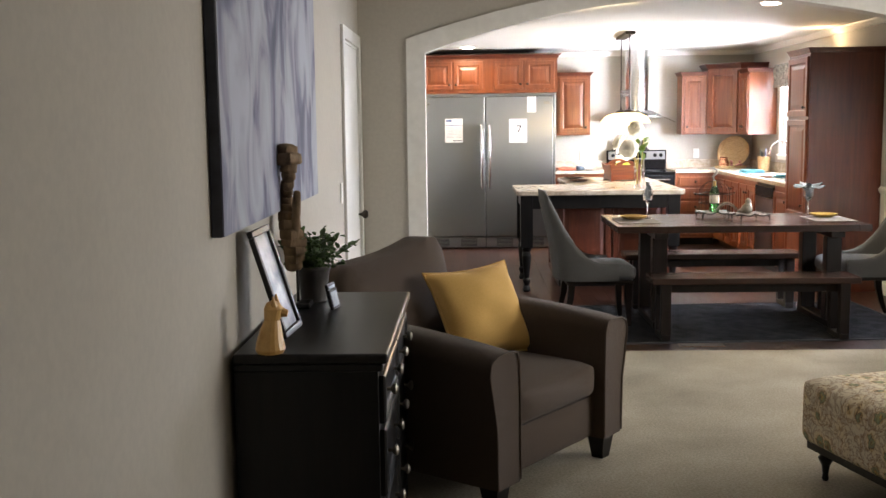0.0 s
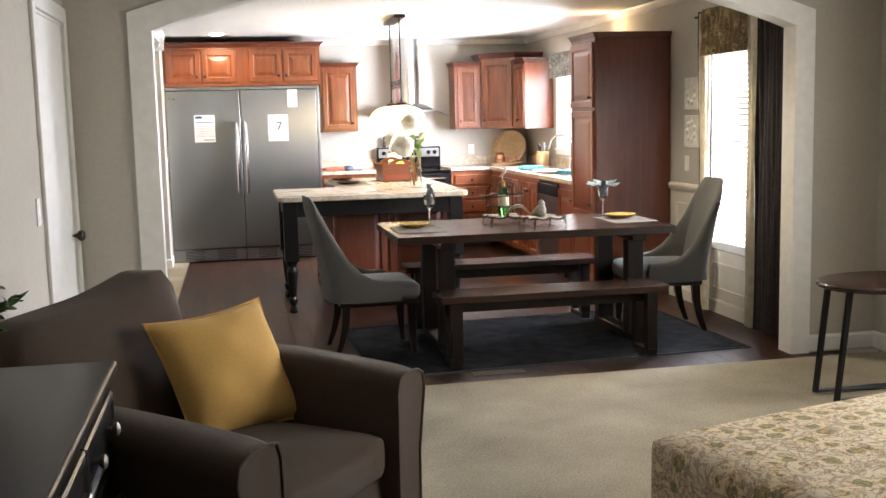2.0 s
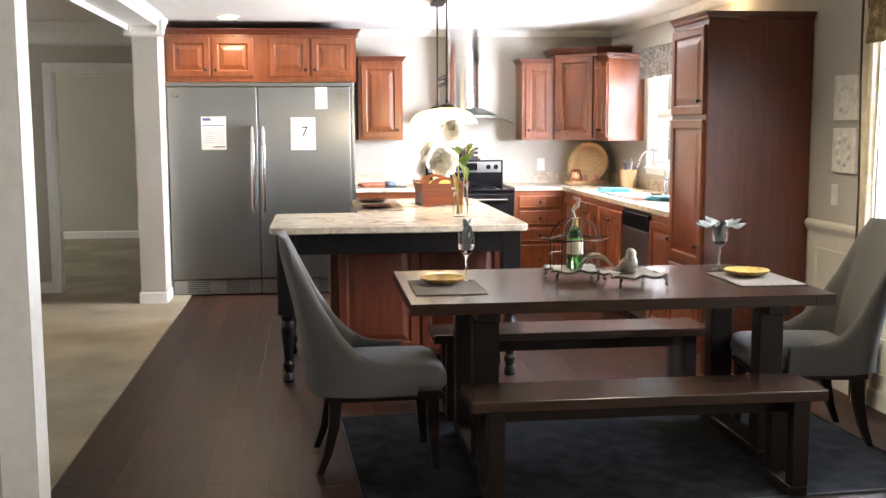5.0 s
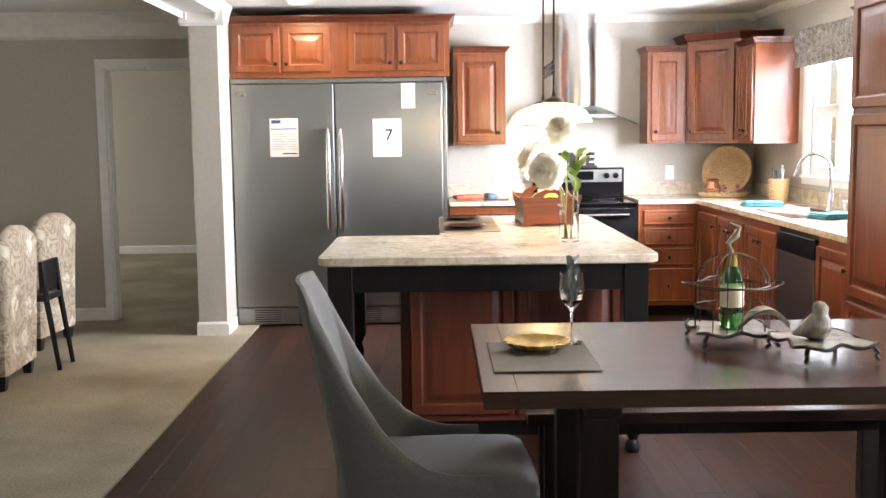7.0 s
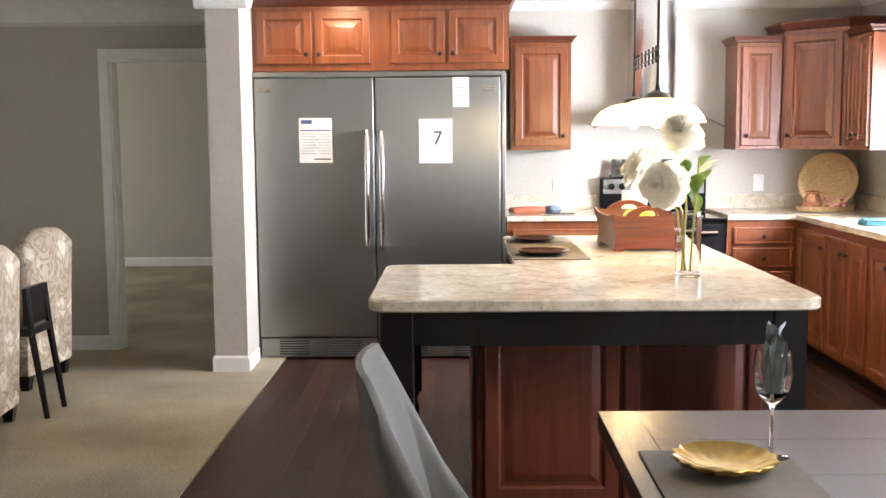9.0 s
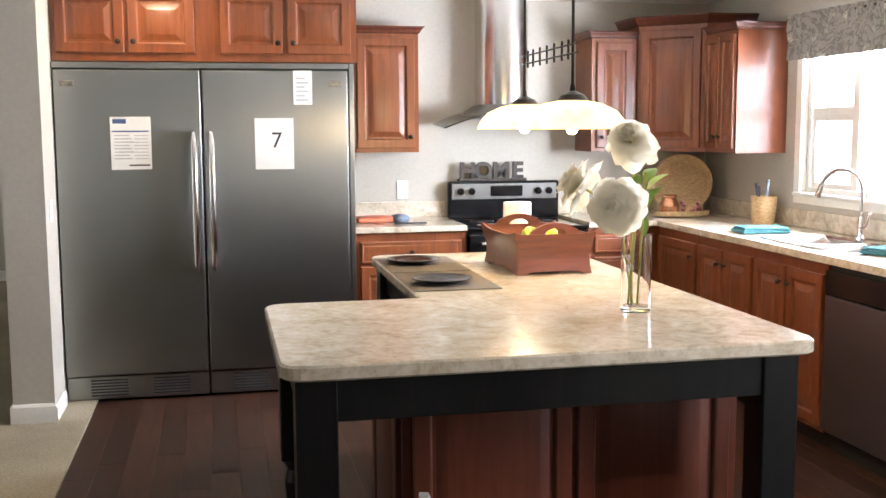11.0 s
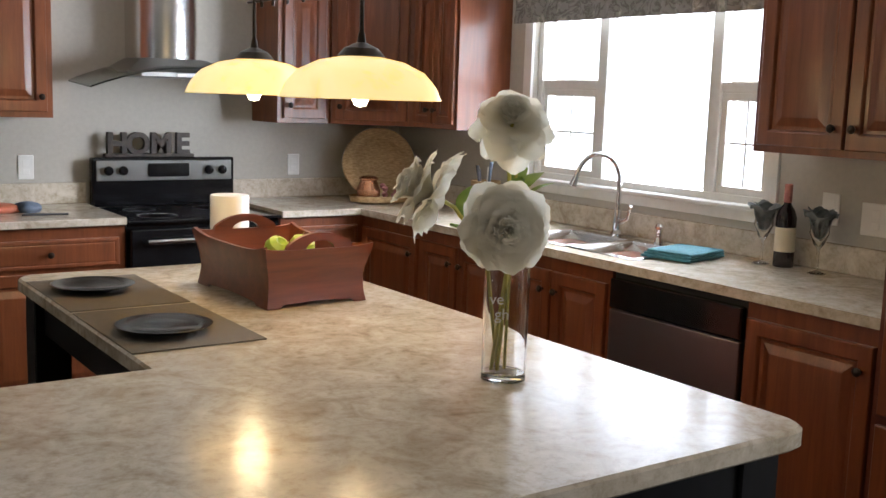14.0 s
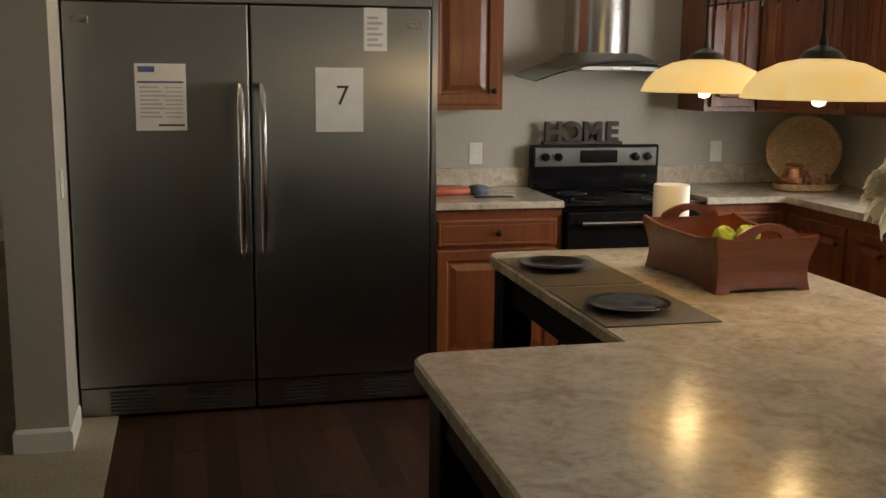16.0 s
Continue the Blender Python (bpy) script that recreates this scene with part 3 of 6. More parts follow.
part("casing", bm, WHITE, door)
part("door_knob", lathe(bmesh.new(), [(0.005, 0), (0.012, 0.02), (0.028, 0.035), (0.03, 0.05), (0.018, 0.062), (0.001, 0.064)], m=pose(XL, 5.77, 0.95, 0, 90, 0)), KNOB, door)
# cased opening in the side dining room
bm = bmesh.new()
for a, b, c, d in ((-1.62, -1.552, 0.012, 2.07), (-0.788, -0.732, 0.012, 2.07), (-1.552, -0.788, 1.995, 2.07)):
    box(bm, a, b, YS - 0.018, YS - 0.001, c, d, 0.003, 1)
for a, b, c, d in ((-1.552, -1.535, 0.012, 2.0), (-0.805, -0.788, 0.012, 2.0), (-1.535, -0.805, 1.983, 2.0)):
    box(bm, a, b, YS - 0.001, YS + 0.121, c, d)
structure("trim_side_doorway", bm, WHITE, "white casing of an open doorway")


def ring_rect(bm, at, y0, y1, z0, z1, w, d0, d1):
    """Rectangular frame in a wall of constant x."""
    for a, b, c, d in ((y0, y1, z0, z0 + w), (y0, y1, z1 - w, z1), (y0, y0 + w, z0 + w, z1 - w), (y1 - w, y1, z0 + w, z1 - w)):
        box(bm, at + d0, at + d1, a, b, c, d, 0.002, 1)
    return bm


# kitchen window: wide fixed middle pane and two narrow sashes
win = thing("window_1", "bright white triple kitchen window above the sink", "window", pose(XR, 10.5, 1.13), kind="structure")
bm = ring_rect(bmesh.new(), XR, 9.70, 11.30, 1.07, 2.12, 0.062, -0.018, -0.001)
part("casing", bm, WHITE, win)
part("window_frame", ring_rect(bmesh.new(), XR, 9.76, 11.24, 1.13, 2.06, 0.035, 0.03, 0.10), WHITE, win)
part("window_sill", B(XR - 0.04, XR + 0.03, 9.72, 11.28, 1.115, 1.135, 0.004, 1), WHITE, win)
for y in (10.085, 10.77):
    part("mullion", B(XR + 0.03, XR + 0.10, y - 0.03, y + 0.03, 1.165, 2.025, 0.003, 1), WHITE, win)
for a, b in ((9.795, 10.055), (10.80, 11.205)):
    part("meeting_rail", B(XR + 0.04, XR + 0.085, a, b, 1.58, 1.625, 0.003, 1), WHITE, win)
    part("sash", ring_rect(bmesh.new(), XR, a, b, 1.165, 1.58, 0.03, 0.045, 0.075), WHITE, win)
    part("grid_bar", B(XR + 0.055, XR + 0.065, a + 0.03, b - 0.03, 1.37, 1.378), WHITE, win)
    part("grid_bar", B(XR + 0.0551, XR + 0.0651, (a + b) / 2 - 0.004, (a + b) / 2 + 0.004, 1.195, 1.55), WHITE, win)
for a, b, c, d in ((9.80, 10.05, 1.63, 2.02), (9.83, 10.02, 1.2, 1.545), (10.12, 10.735, 1.17, 2.02), (10.805, 11.20, 1.63, 2.02), (10.835, 11.17, 1.2, 1.545)):
    pane = part("pane", B(XR + 0.067, XR + 0.071, a, b, c, d), PANE, win)
    pane.visible_shadow = False

# dining window with blinds
win = thing("window_2", "tall white dining window with half-lowered slatted blinds", "window", pose(XR, 7.11, 0.6), kind="structure")
part("casing", ring_rect(bmesh.new(), XR, 6.735, 7.485, 0.485, 2.085, 0.065, -0.02, -0.006), WHITE, win)
part("window_frame", ring_rect(bmesh.new(), XR, 6.80, 7.42, 0.55, 2.02, 0.035, 0.06, 0.12), WHITE, win)
part("window_sill", B(XR - 0.05, XR + 0.06, 6.74, 7.48, 0.535, 0.555, 0.004, 1), WHITE, win)
part("meeting_rail", B(XR + 0.07, XR + 0.11, 6.835, 7.385, 1.29, 1.33, 0.003, 1), WHITE, win)
for c, d in ((0.585, 1.29), (1.33, 1.985)):
    pane = part("pane", B(XR + 0.088, XR + 0.092, 6.835, 7.385, c, d), PANE, win)
    pane.visible_shadow = False
part("blind_headrail", B(XR + 0.004, XR + 0.05, 6.82, 7.40, 1.975, 2.015), WHITE, win)
slat_me = None
for i in range(35):
    z = 0.60 + i * 0.039
    if slat_me is None:
        s = part("blind_slat", box(bmesh.new(), -0.022, 0.022, -0.285, 0.285, -0.0012, 0.0012, m=pose(XR + 0.028, 7.11, z, 0, -28, 0)), WHITE, win)
        slat_me, z_first = s.data, z
    else:
        s = new("blind_slat", slat_me)
        s.parent = win
        s.location = (0, 0, z - z_first)
for y in (6.92, 7.30):
    part("blind_cord", tube(bmesh.new(), [(XR + 0.028, y, 0.59), (XR + 0.028, y, 1.98)], 0.0015, 5), WHITE, win)


# ---- kitchen ----
def panel_door(parent, m, w, h, knob=None, material=None, name="door"):
    """Raised-panel door; m places its lower left front corner, x along the width, front towards -y."""
    prof = [(0, 0.002), (0, -0.016), (0.004, -0.02), (0.048, -0.02), (0.053, -0.017), (0.058, -0.009), (0.070, -0.009), (0.098, -0.018), (0.104, -0.019)]
    lim = min(w, h) / 2 - 0.012
    k = min(1.0, lim / 0.104)
    bm = bmesh.new()
    rings = [[m @ Vector(p) for p in ((i * k, y, i * k), (w - i * k, y, i * k), (w - i * k, y, h - i * k), (i * k, y, h - i * k))] for i, y in prof]
    d = part(name, loops(bm, rings), material or CHERRY, parent, smooth=25)
    if knob:
        kn = lathe(bmesh.new(), [(0.005, 0), (0.005, 0.01), (0.013, 0.016), (0.015, 0.023), (0.010, 0.029), (0.001, 0.031)], n=12, m=m @ pose(knob[0], -0.02, knob[1], 90, 0, 0))
        part("knob", kn, KNOB, d, "dark bronze knob")
    return d


def drawer_front(parent, m, w, h, material=None):
    prof = [(0, 0.002), (0, -0.016), (0.006, -0.02), (0.016, -0.02), (0.02, -0.017), (0.026, -0.0185)]
    rings = [[m @ Vector(p) for p in ((i, y, i), (w - i, y, i), (w - i, y, h - i), (i, y, h - i))] for i, y in prof]
    d = part("drawer", loops(bmesh.new(), rings), material or CHERRY, parent, smooth=25)
    kn = lathe(bmesh.new(), [(0.005, 0), (0.005, 0.01), (0.013, 0.016), (0.015, 0.023), (0.010, 0.029), (0.001, 0.031)], n=12, m=m @ pose(w / 2, -0.0185, h / 2, 90, 0, 0))
    part("knob", kn, KNOB, d, "dark bronze knob")
    return d


def cornice(parent, x0, x1, y0, y1, z, sides=(1, 1, 1, 0), grow=0.045, tall=0.06):
    """Crown on a cabinet: sides left, right, front, back grow outwards."""
    l, r, f, b = sides
    rings = []
    for g, h in ((0.0, 0), (0.012, 0.008), (0.016, 0.02), (0.8 * grow, 0.8 * tall), (grow, 0.85 * tall), (grow, tall)):
        rings.append([(x0 - g * l, y0 - g * f, z + h), (x1 + g * r, y0 - g * f, z + h), (x1 + g * r, y1 + g * b, z + h), (x0 - g * l, y1 + g * b, z + h)])
    return part("crown", loops(bmesh.new(), rings), CHERRYD, parent, "cherry crown moulding", smooth=30)


G_UP = "cherry wall cabinets"
# cabinet above the refrigerators
cab = thing("wall_cabinet", "wide cherry cabinet with four raised-panel doors above the refrigerators", "cabinet", pose(0.28, 11.66, 1.892), G_UP)
part("body", B(-0.515, 1.135, 11.67, YB - 0.001, 1.892, 2.30), CHERRY, cab)
for i, (x, w) in enumerate(((-0.49, 0.355), (-0.115, 0.355), (0.375, 0.345), (0.745, 0.355))):
    panel_door(cab, pose(x, 11.67, 1.935), w, 0.335, (w - 0.03 if i % 2 == 0 else 0.03, 0.06))
cornice(cab, -0.515, 1.135, 11.67, YB - 0.001, 2.30, (0, 1, 1, 0), 0.045, 0.05)
# narrow cabinet beside it
cab = thing("wall_cabinet", "single-door cherry wall cabinet over the short worktop", "cabinet", pose(1.38, 12.25, 1.37), G_UP)
part("body", B(1.172, 1.592, 12.20, YB - 0.001, 1.368, 2.105), CHERRY, cab)
panel_door(cab, pose(1.20, 12.20, 1.395), 0.365, 0.685, (0.335, 0.07))
cornice(cab, 1.172, 1.592, 12.20, YB - 0.001, 2.105, (0, 1, 1, 0), 0.035, 0.045)
# run in the far right corner
cab = thing("wall_cabinet", "single-door cherry wall cabinet beside the corner unit", "cabinet", pose(2.9, 12.25, 1.36), G_UP)
part("body", B(2.735, 3.045, 12.18, YB - 0.001, 1.36, 2.09), CHERRY, cab)
panel_door(cab, pose(2.765, 12.18, 1.385), 0.25, 0.68, (0.03, 0.07))
cornice(cab, 2.735, 3.045, 12.18, YB - 0.001, 2.09, (1, 0, 1, 0), 0.035, 0.045)
cab = thing("wall_cabinet", "taller diagonal cherry corner cabinet", "cabinet", pose(3.35, 12.1, 1.36), G_UP)
foot = [(3.047, YB - 0.001), (3.047, 12.16), (3.37, 11.835), (XR - 0.001, 11.835), (XR - 0.001, YB - 0.001)]
part("body", loops(bmesh.new(), [[(x, y, z) for x, y in foot] for z in (1.36, 2.165)]), CHERRY, cab)
dm = pose(3.047, 12.16, 1.385, 0, 0, -45.2)
panel_door(cab, dm @ pose(0.03, 0, 0), 0.395, 0.75, (0.03, 0.07))
rings = []
for g, h in ((0.0, 0), (0.012, 0.008), (0.016, 0.02), (0.032, 0.048), (0.04, 0.052), (0.04, 0.06)):
    rings.append([(3.047 - g, YB - 0.001, 2.165 + h), (3.047 - g, 12.16 - g * 0.4, 2.165 + h), (3.37 - g * 0.4, 11.835 - g, 2.165 + h), (XR - 0.001, 11.835 - g, 2.165 + h), (XR - 0.001, YB - 0.001, 2.165 + h)])
part("crown", loops(bmesh.new(), rings), CHERRYD, cab, "cherry crown moulding", smooth=30)
cab = thing("wall_cabinet", "two-door cherry wall cabinet ending at the kitchen window", "cabinet", pose(3.53, 11.65, 1.36), G_UP)
part("body", B(3.37, XR - 0.001, 11.43, 11.833, 1.36, 2.09), CHERRY, cab)
for k in range(2):
    panel_door(cab, pose(3.37, 11.815 - 0.188 * k, 1.385, 0, 0, -90), 0.178, 0.68, (0.15 if k == 0 else 0.028, 0.07))
rings = []
for g, h in ((0.0, 0), (0.012, 0.008), (0.016, 0.02), (0.03, 0.036), (0.035, 0.045)):
    rings.append([(3.37 - g, 11.43 - g, 2.09 + h), (XR - 0.001, 11.43 - g, 2.09 + h), (XR - 0.001, 11.83, 2.09 + h), (3.37 - g, 11.83, 2.09 + h)])
part("crown", loops(bmesh.new(), rings), CHERRYD, cab, "cherry crown moulding", smooth=30)
cab = thing("wall_cabinet", "two-door cherry wall cabinet between window and pantry", "cabinet", pose(3.53, 9.2, 1.37), G_UP)
part("body", B(3.37, XR - 0.001, 8.815, 9.575, 1.37, 2.09), CHERRY, cab)
for k in range(2):
    panel_door(cab, pose(3.37, 9.55 - 0.36 * k, 1.395, 0, 0, -90), 0.35, 0.67, (0.315 if k == 0 else 0.035, 0.07))
rings = []
for g, h in ((0.0, 0), (0.012, 0.008), (0.016, 0.02), (0.03, 0.036), (0.035, 0.045)):
    rings.append([(3.37 - g, 8.815, 2.09 + h), (XR - 0.001, 8.815, 2.09 + h), (XR - 0.001, 9.575 + g, 2.09 + h), (3.37 - g, 9.575 + g, 2.09 + h)])
part("crown", loops(bmesh.new(), rings), CHERRYD, cab, "cherry crown moulding", smooth=30)

# pantry
pan = thing("pantry_cabinet", "full-height dark cherry pantry cabinet with raised-panel doors", "cabinet", pose(3.37, 8.5, 0))
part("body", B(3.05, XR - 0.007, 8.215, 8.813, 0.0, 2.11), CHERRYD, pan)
for z, h, kz in ((0.12, 0.50, 0.45), (0.65, 0.88, 0.12), (1.56, 0.52, 0.08)):
    panel_door(pan, pose(3.05, 8.79, z, 0, 0, -90), 0.55, h, (0.52, kz))
rings = []
for g, h in ((0.0, 0), (0.012, 0.008), (0.016, 0.02), (0.03, 0.036), (0.035, 0.045)):
    rings.append([(3.05 - g, 8.215 - g, 2.11 + h), (XR - 0.007, 8.215 - g, 2.11 + h), (XR - 0.007, 8.81, 2.11 + h), (3.05 - g, 8.81, 2.11 + h)])
part("crown", loops(bmesh.new(), rings), CHERRYD, pan, "cherry crown moulding", smooth=30)

# base cabinets
CZ = 0.93        # worktop height
FY = 11.86        # base cabinet fronts on the back wall
G_LO = "cherry base cabinets"
cab = thing("base_cabinet", "cherry base cabinet beside the refrigerators", "cabinet", pose(1.45, 12.1, 0), G_LO)
part("body", B(1.13, 1.815, FY, YB - 0.001, 0.09, CZ - 0.036), CHERRY, cab)
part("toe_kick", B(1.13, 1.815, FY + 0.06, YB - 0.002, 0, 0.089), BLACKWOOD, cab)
drawer_front(cab, pose(1.165, FY, 0.71), 0.62, 0.13)
panel_door(cab, pose(1.165, FY, 0.12), 0.62, 0.57, (0.58, 0.5))
cab = thing("base_cabinet", "cherry base cabinet with a stack of four drawers", "cabinet", pose(2.85, 12.1, 0), G_LO)
part("body", B(2.605, 3.088, FY, YB - 0.001, 0.09, CZ - 0.036), CHERRY, cab)
part("toe_kick", B(2.605, 3.088, FY + 0.06, YB - 0.002, 0, 0.089), BLACKWOOD, cab)
for z, h in ((0.73, 0.115), (0.57, 0.135), (0.41, 0.135), (0.12, 0.265)):
    drawer_front(cab, pose(2.645, FY, z), 0.40, h)
FX = 3.09         # base cabinet fronts on the outside wall
for y0, y1, n, lab in ((11.30, 11.855, 1, "cherry corner base cabinet"), (10.64, 11.298, 2, "two-door cherry base cabinet beside the sink"), (9.965, 10.638, 2, "two-door cherry sink cabinet"), (8.816, 9.318, 1, "cherry base cabinet beside the pantry")):
    cab = thing("base_cabinet", lab, "cabinet", pose(3.4, (y0 + y1) / 2, 0), G_LO)
    part("body", B(FX, XR - 0.007, y0, y1, 0.09, CZ - 0.036), CHERRY, cab)
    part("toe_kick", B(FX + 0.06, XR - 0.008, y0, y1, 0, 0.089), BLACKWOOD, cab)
    w = (y1 - y0 - 0.02) / n
    for k in range(n):
        panel_door(cab, pose(FX, y1 - 0.01 - w * k, 0.115, 0, 0, -90), w - 0.012, 0.72, (w - 0.05 if k == 0 else 0.035, 0.64))
part("filler", B(3.0885, XR - 0.008, 11.857, YB - 0.001, 0.09, CZ - 0.036), CHERRY, cab)

# worktops with sink hole and backsplash
top = thing("worktop", "mottled beige stone-look laminate worktop on the cherry cabinets", "worktop", pose(3.3, 11.8, CZ))
bm = bmesh.new()
box(bm, 2.602, XR - 0.001, FY - 0.03, YB - 0.001, CZ - 0.035, CZ, 0.004, 1)
part("slab", bm, LAM, top, smooth=0)
for x0, x1, y0, y1 in ((3.055, XR - 0.001, 10.72, FY - 0.0302), (3.055, 3.16, 9.93, 10.72), (3.60, XR - 0.001, 9.93, 10.72), (3.055, XR - 0.001, 8.816, 9.93)):
    part("slab", B(x0, x1, y0, y1, CZ - 0.035, CZ), LAM, top, smooth=0)
part("backsplash", B(2.602, XR - 0.001, YB - 0.02, YB - 0.001, CZ + 0.0005, CZ + 0.105, 0.003, 1), LAM, top)
part("backsplash", B(XR - 0.02, XR - 0.001, 8.816, YB - 0.021, CZ + 0.0005, CZ + 0.105, 0.003, 1), LAM, top)
top = thing("worktop", "short mottled beige laminate worktop between refrigerator and range", "worktop", pose(1.45, 12.1, CZ))
part("slab", B(1.125, 1.818, FY - 0.03, YB - 0.001, CZ - 0.035, CZ, 0.004, 1), LAM, top)
part("backsplash", B(1.125, 1.818, YB - 0.02, YB - 0.001, CZ + 0.0005, CZ + 0.105, 0.003, 1), LAM, top)

# refrigerator pair
G_FR = "twin refrigerators"
for i, (x0, x1, lab) in enumerate(((-0.513, 0.263, "tall brushed stainless steel freezer with a printed sheet taped on"), (0.267, 1.08, "tall brushed stainless steel refrigerator with a paper numbered 7"))):
    fr = thing("refrigerator", lab, "refrigerator", pose((x0 + x1) / 2, 11.7, 0), G_FR)
    part("body", B(x0, x1, 11.70, 12.45, 0.02, 1.85), BLACKWOOD, fr)
    part("door", B(x0 + 0.003, x1 - 0.003, 11.635, 11.695, 0.155, 1.845, 0.008, 3), STEEL, fr)
    g = part("base_grille", B(x0 + 0.003, x1 - 0.003, 11.665, 11.699, 0.015, 0.145, 0.003, 1), STEEL, fr)
    mid = (x0 + x1) / 2
    for c in ((mid - 0.26, mid + 0.08) if i == 0 else (mid - 0.28, mid + 0.1)):
        for k in range(6):
            part("vent_slot", B(c, c + 0.2, 11.6615, 11.666, 0.035 + 0.017 * k, 0.043 + 0.017 * k), RUBBER, g)
    hx = x1 - 0.045 if i == 0 else x0 + 0.045
    pts = [(hx, 11.632, 1.50), (hx, 11.60, 1.495), (hx, 11.578, 1.46), (hx, 11.565, 1.30), (hx, 11.562, 1.12), (hx, 11.565, 0.94), (hx, 11.578, 0.78), (hx, 11.60, 0.745), (hx, 11.632, 0.74)]
    part("handle", tube(bmesh.new(), pts, [0.012, 0.016, 0.019, 0.02, 0.02, 0.02, 0.019, 0.016, 0.012], 12), CHROME, fr, "bowed chrome bar handle")
    bx = x0 + 0.04 if i == 0 else x1 - 0.11
    part("badge", B(bx, bx + 0.07, 11.630, 11.6348, 1.755, 1.785, 0.002, 1), PEWTER, fr, "small dark metal maker's plate")
trim = thing("refrigerator_trim", "stainless steel trim frame round the twin refrigerators", "trim kit", pose(0.28, 11.64, 0))
for x0, x1, z0, z1 in ((-0.56, -0.518, 0.0, 1.885), (1.084, 1.112, 0.0, 1.885), (-0.517, 1.083, 1.852, 1.885)):
    part("trim_strip", B(x0, x1, 11.638, 11.75, z0, z1, 0.003, 1), STEEL, trim)


def sheet_of_paper(label, x0, x1, z0, z1, y):
    p = thing("paper_sheet", label, "paper", pose((x0 + x1) / 2, y, z0), "papers on the refrigerators")
    part("sheet", B(x0, x1, y - 0.0012, y, z0, z1), PAPER, p, smooth=0)
    return p


PY = 11.6345
p = sheet_of_paper("white paper with a printed number 7", 0.551, 0.767, 1.294, 1.58, PY)
writing("numeral", "7", 0.125, 0.0004, pose(0.672, PY - 0.0016, 1.415, 90, 0, 0), INK, p, "black printed number 7")
p = sheet_of_paper("printed list sheet with blue heading", -0.224, -0.01, 1.303, 1.59, PY)
part("heading", B(-0.21, -0.14, PY - 0.0018, PY - 0.0011, 1.553, 1.578), BLUEINK, p)
part("heading_rule", B(-0.215, -0.02, PY - 0.0018, PY - 0.0011, 1.507, 1.515), BLUEINK, p)
for k in range(8):
    part("text_line", B(-0.205, -0.125 + 0.012 * (k % 3), PY - 0.0018, PY - 0.0011, 1.485 - 0.018 * k, 1.492 - 0.018 * k), GREYINK, p)
    part("text_line", B(-0.10, -0.025, PY - 0.0018, PY - 0.0011, 1.485 - 0.018 * k, 1.490 - 0.018 * k), GREYINK, p)
part("text_line", B(-0.13, -0.02, PY - 0.0018, PY - 0.0011, 1.322, 1.33), INK, p)
p = sheet_of_paper("small narrow printed label sheet", 0.77, 0.875, 1.655, 1.845, PY)
for k in range(6):
    part("text_line", B(0.785, 0.855 - 0.02 * (k % 2), PY - 0.0018, PY - 0.0011, 1.675 + 0.024 * k, 1.686 + 0.024 * k), GREYINK, p)

# range
st = thing("kitchen_range", "black and stainless electric range with smooth glass cooktop", "stove", pose(2.21, 12.1, 0))
part("body", B(1.824, 2.598, FY + 0.01, YB - 0.03, 0.02, 0.895), BLACKGLOSS, st)
part("cooktop", B(1.822, 2.600, FY - 0.03, YB - 0.09, 0.897, 0.912, 0.004, 2), BLACKGLOSS, st)
for x, y, r in ((2.02, 12.0, 0.09), (2.02, 12.27, 0.075), (2.40, 12.0, 0.075), (2.40, 12.27, 0.09)):
    part("burner_ring", lathe(bmesh.new(), [(r, 0.9125), (r + 0.003, 0.9130), (r + 0.006, 0.9125)], (x, y, 0), 28), GREYINK, st)
part("back_guard", B(1.830, 2.594, YB - 0.085, YB - 0.03, 0.913, 1.165, 0.012, 3), BLACKGLOSS, st)
con = part("control_panel", B(1.85, 2.575, YB - 0.092, YB - 0.0855, 1.045, 1.15, 0.003, 1), STEEL, st, "stainless control panel")
part("display", B(2.115, 2.335, YB - 0.097, YB - 0.0925, 1.065, 1.135, 0.006, 2), BLACKGLOSS, con, "black oven display")
for x in (1.91, 1.985, 2.445, 2.52):
    part("control_knob", lathe(bmesh.new(), [(0.024, 0), (0.024, 0.012), (0.019, 0.024), (0.001, 0.026)], n=16, m=pose(x, YB - 0.092, 1.098, 90, 0, 0)), BLACKGLOSS, con)
od = part("oven_door", B(1.835, 2.587, FY - 0.035, FY + 0.009, 0.24, 0.87, 0.006, 2), BLACKGLOSS, st)
part("door_frame", B(1.84, 2.58, FY - 0.04, FY - 0.0352, 0.245, 0.33, 0.002, 1), STEEL, od)
part("oven_handle", tube(bmesh.new(), [(1.90, FY - 0.03, 0.815), (1.90, FY - 0.075, 0.815), (2.21, FY - 0.082, 0.815), (2.52, FY - 0.075, 0.815), (2.52, FY - 0.03, 0.815)], 0.014, 10), CHROME, od, "steel bar handle")
part("storage_drawer", B(1.835, 2.587, FY - 0.03, FY + 0.009, 0.05, 0.23, 0.006, 2), STEEL, st)

sign = thing("home_sign", "dark brown block letters spelling HOME on the range", "sign", pose(2.14, YB - 0.055, 1.167))
for ch, x in (("H", 1.965), ("O", 2.073), ("M", 2.195), ("E", 2.31)):
    writing("letter", ch, 0.15, 0.014, pose(x, YB - 0.058, 1.184, 90, 0, 0), LETTER, sign, bold=0.006)
part("base_strip", B(1.90, 2.37, YB - 0.08, YB - 0.034, 1.166, 1.183, 0.003, 1), LETTER, sign)

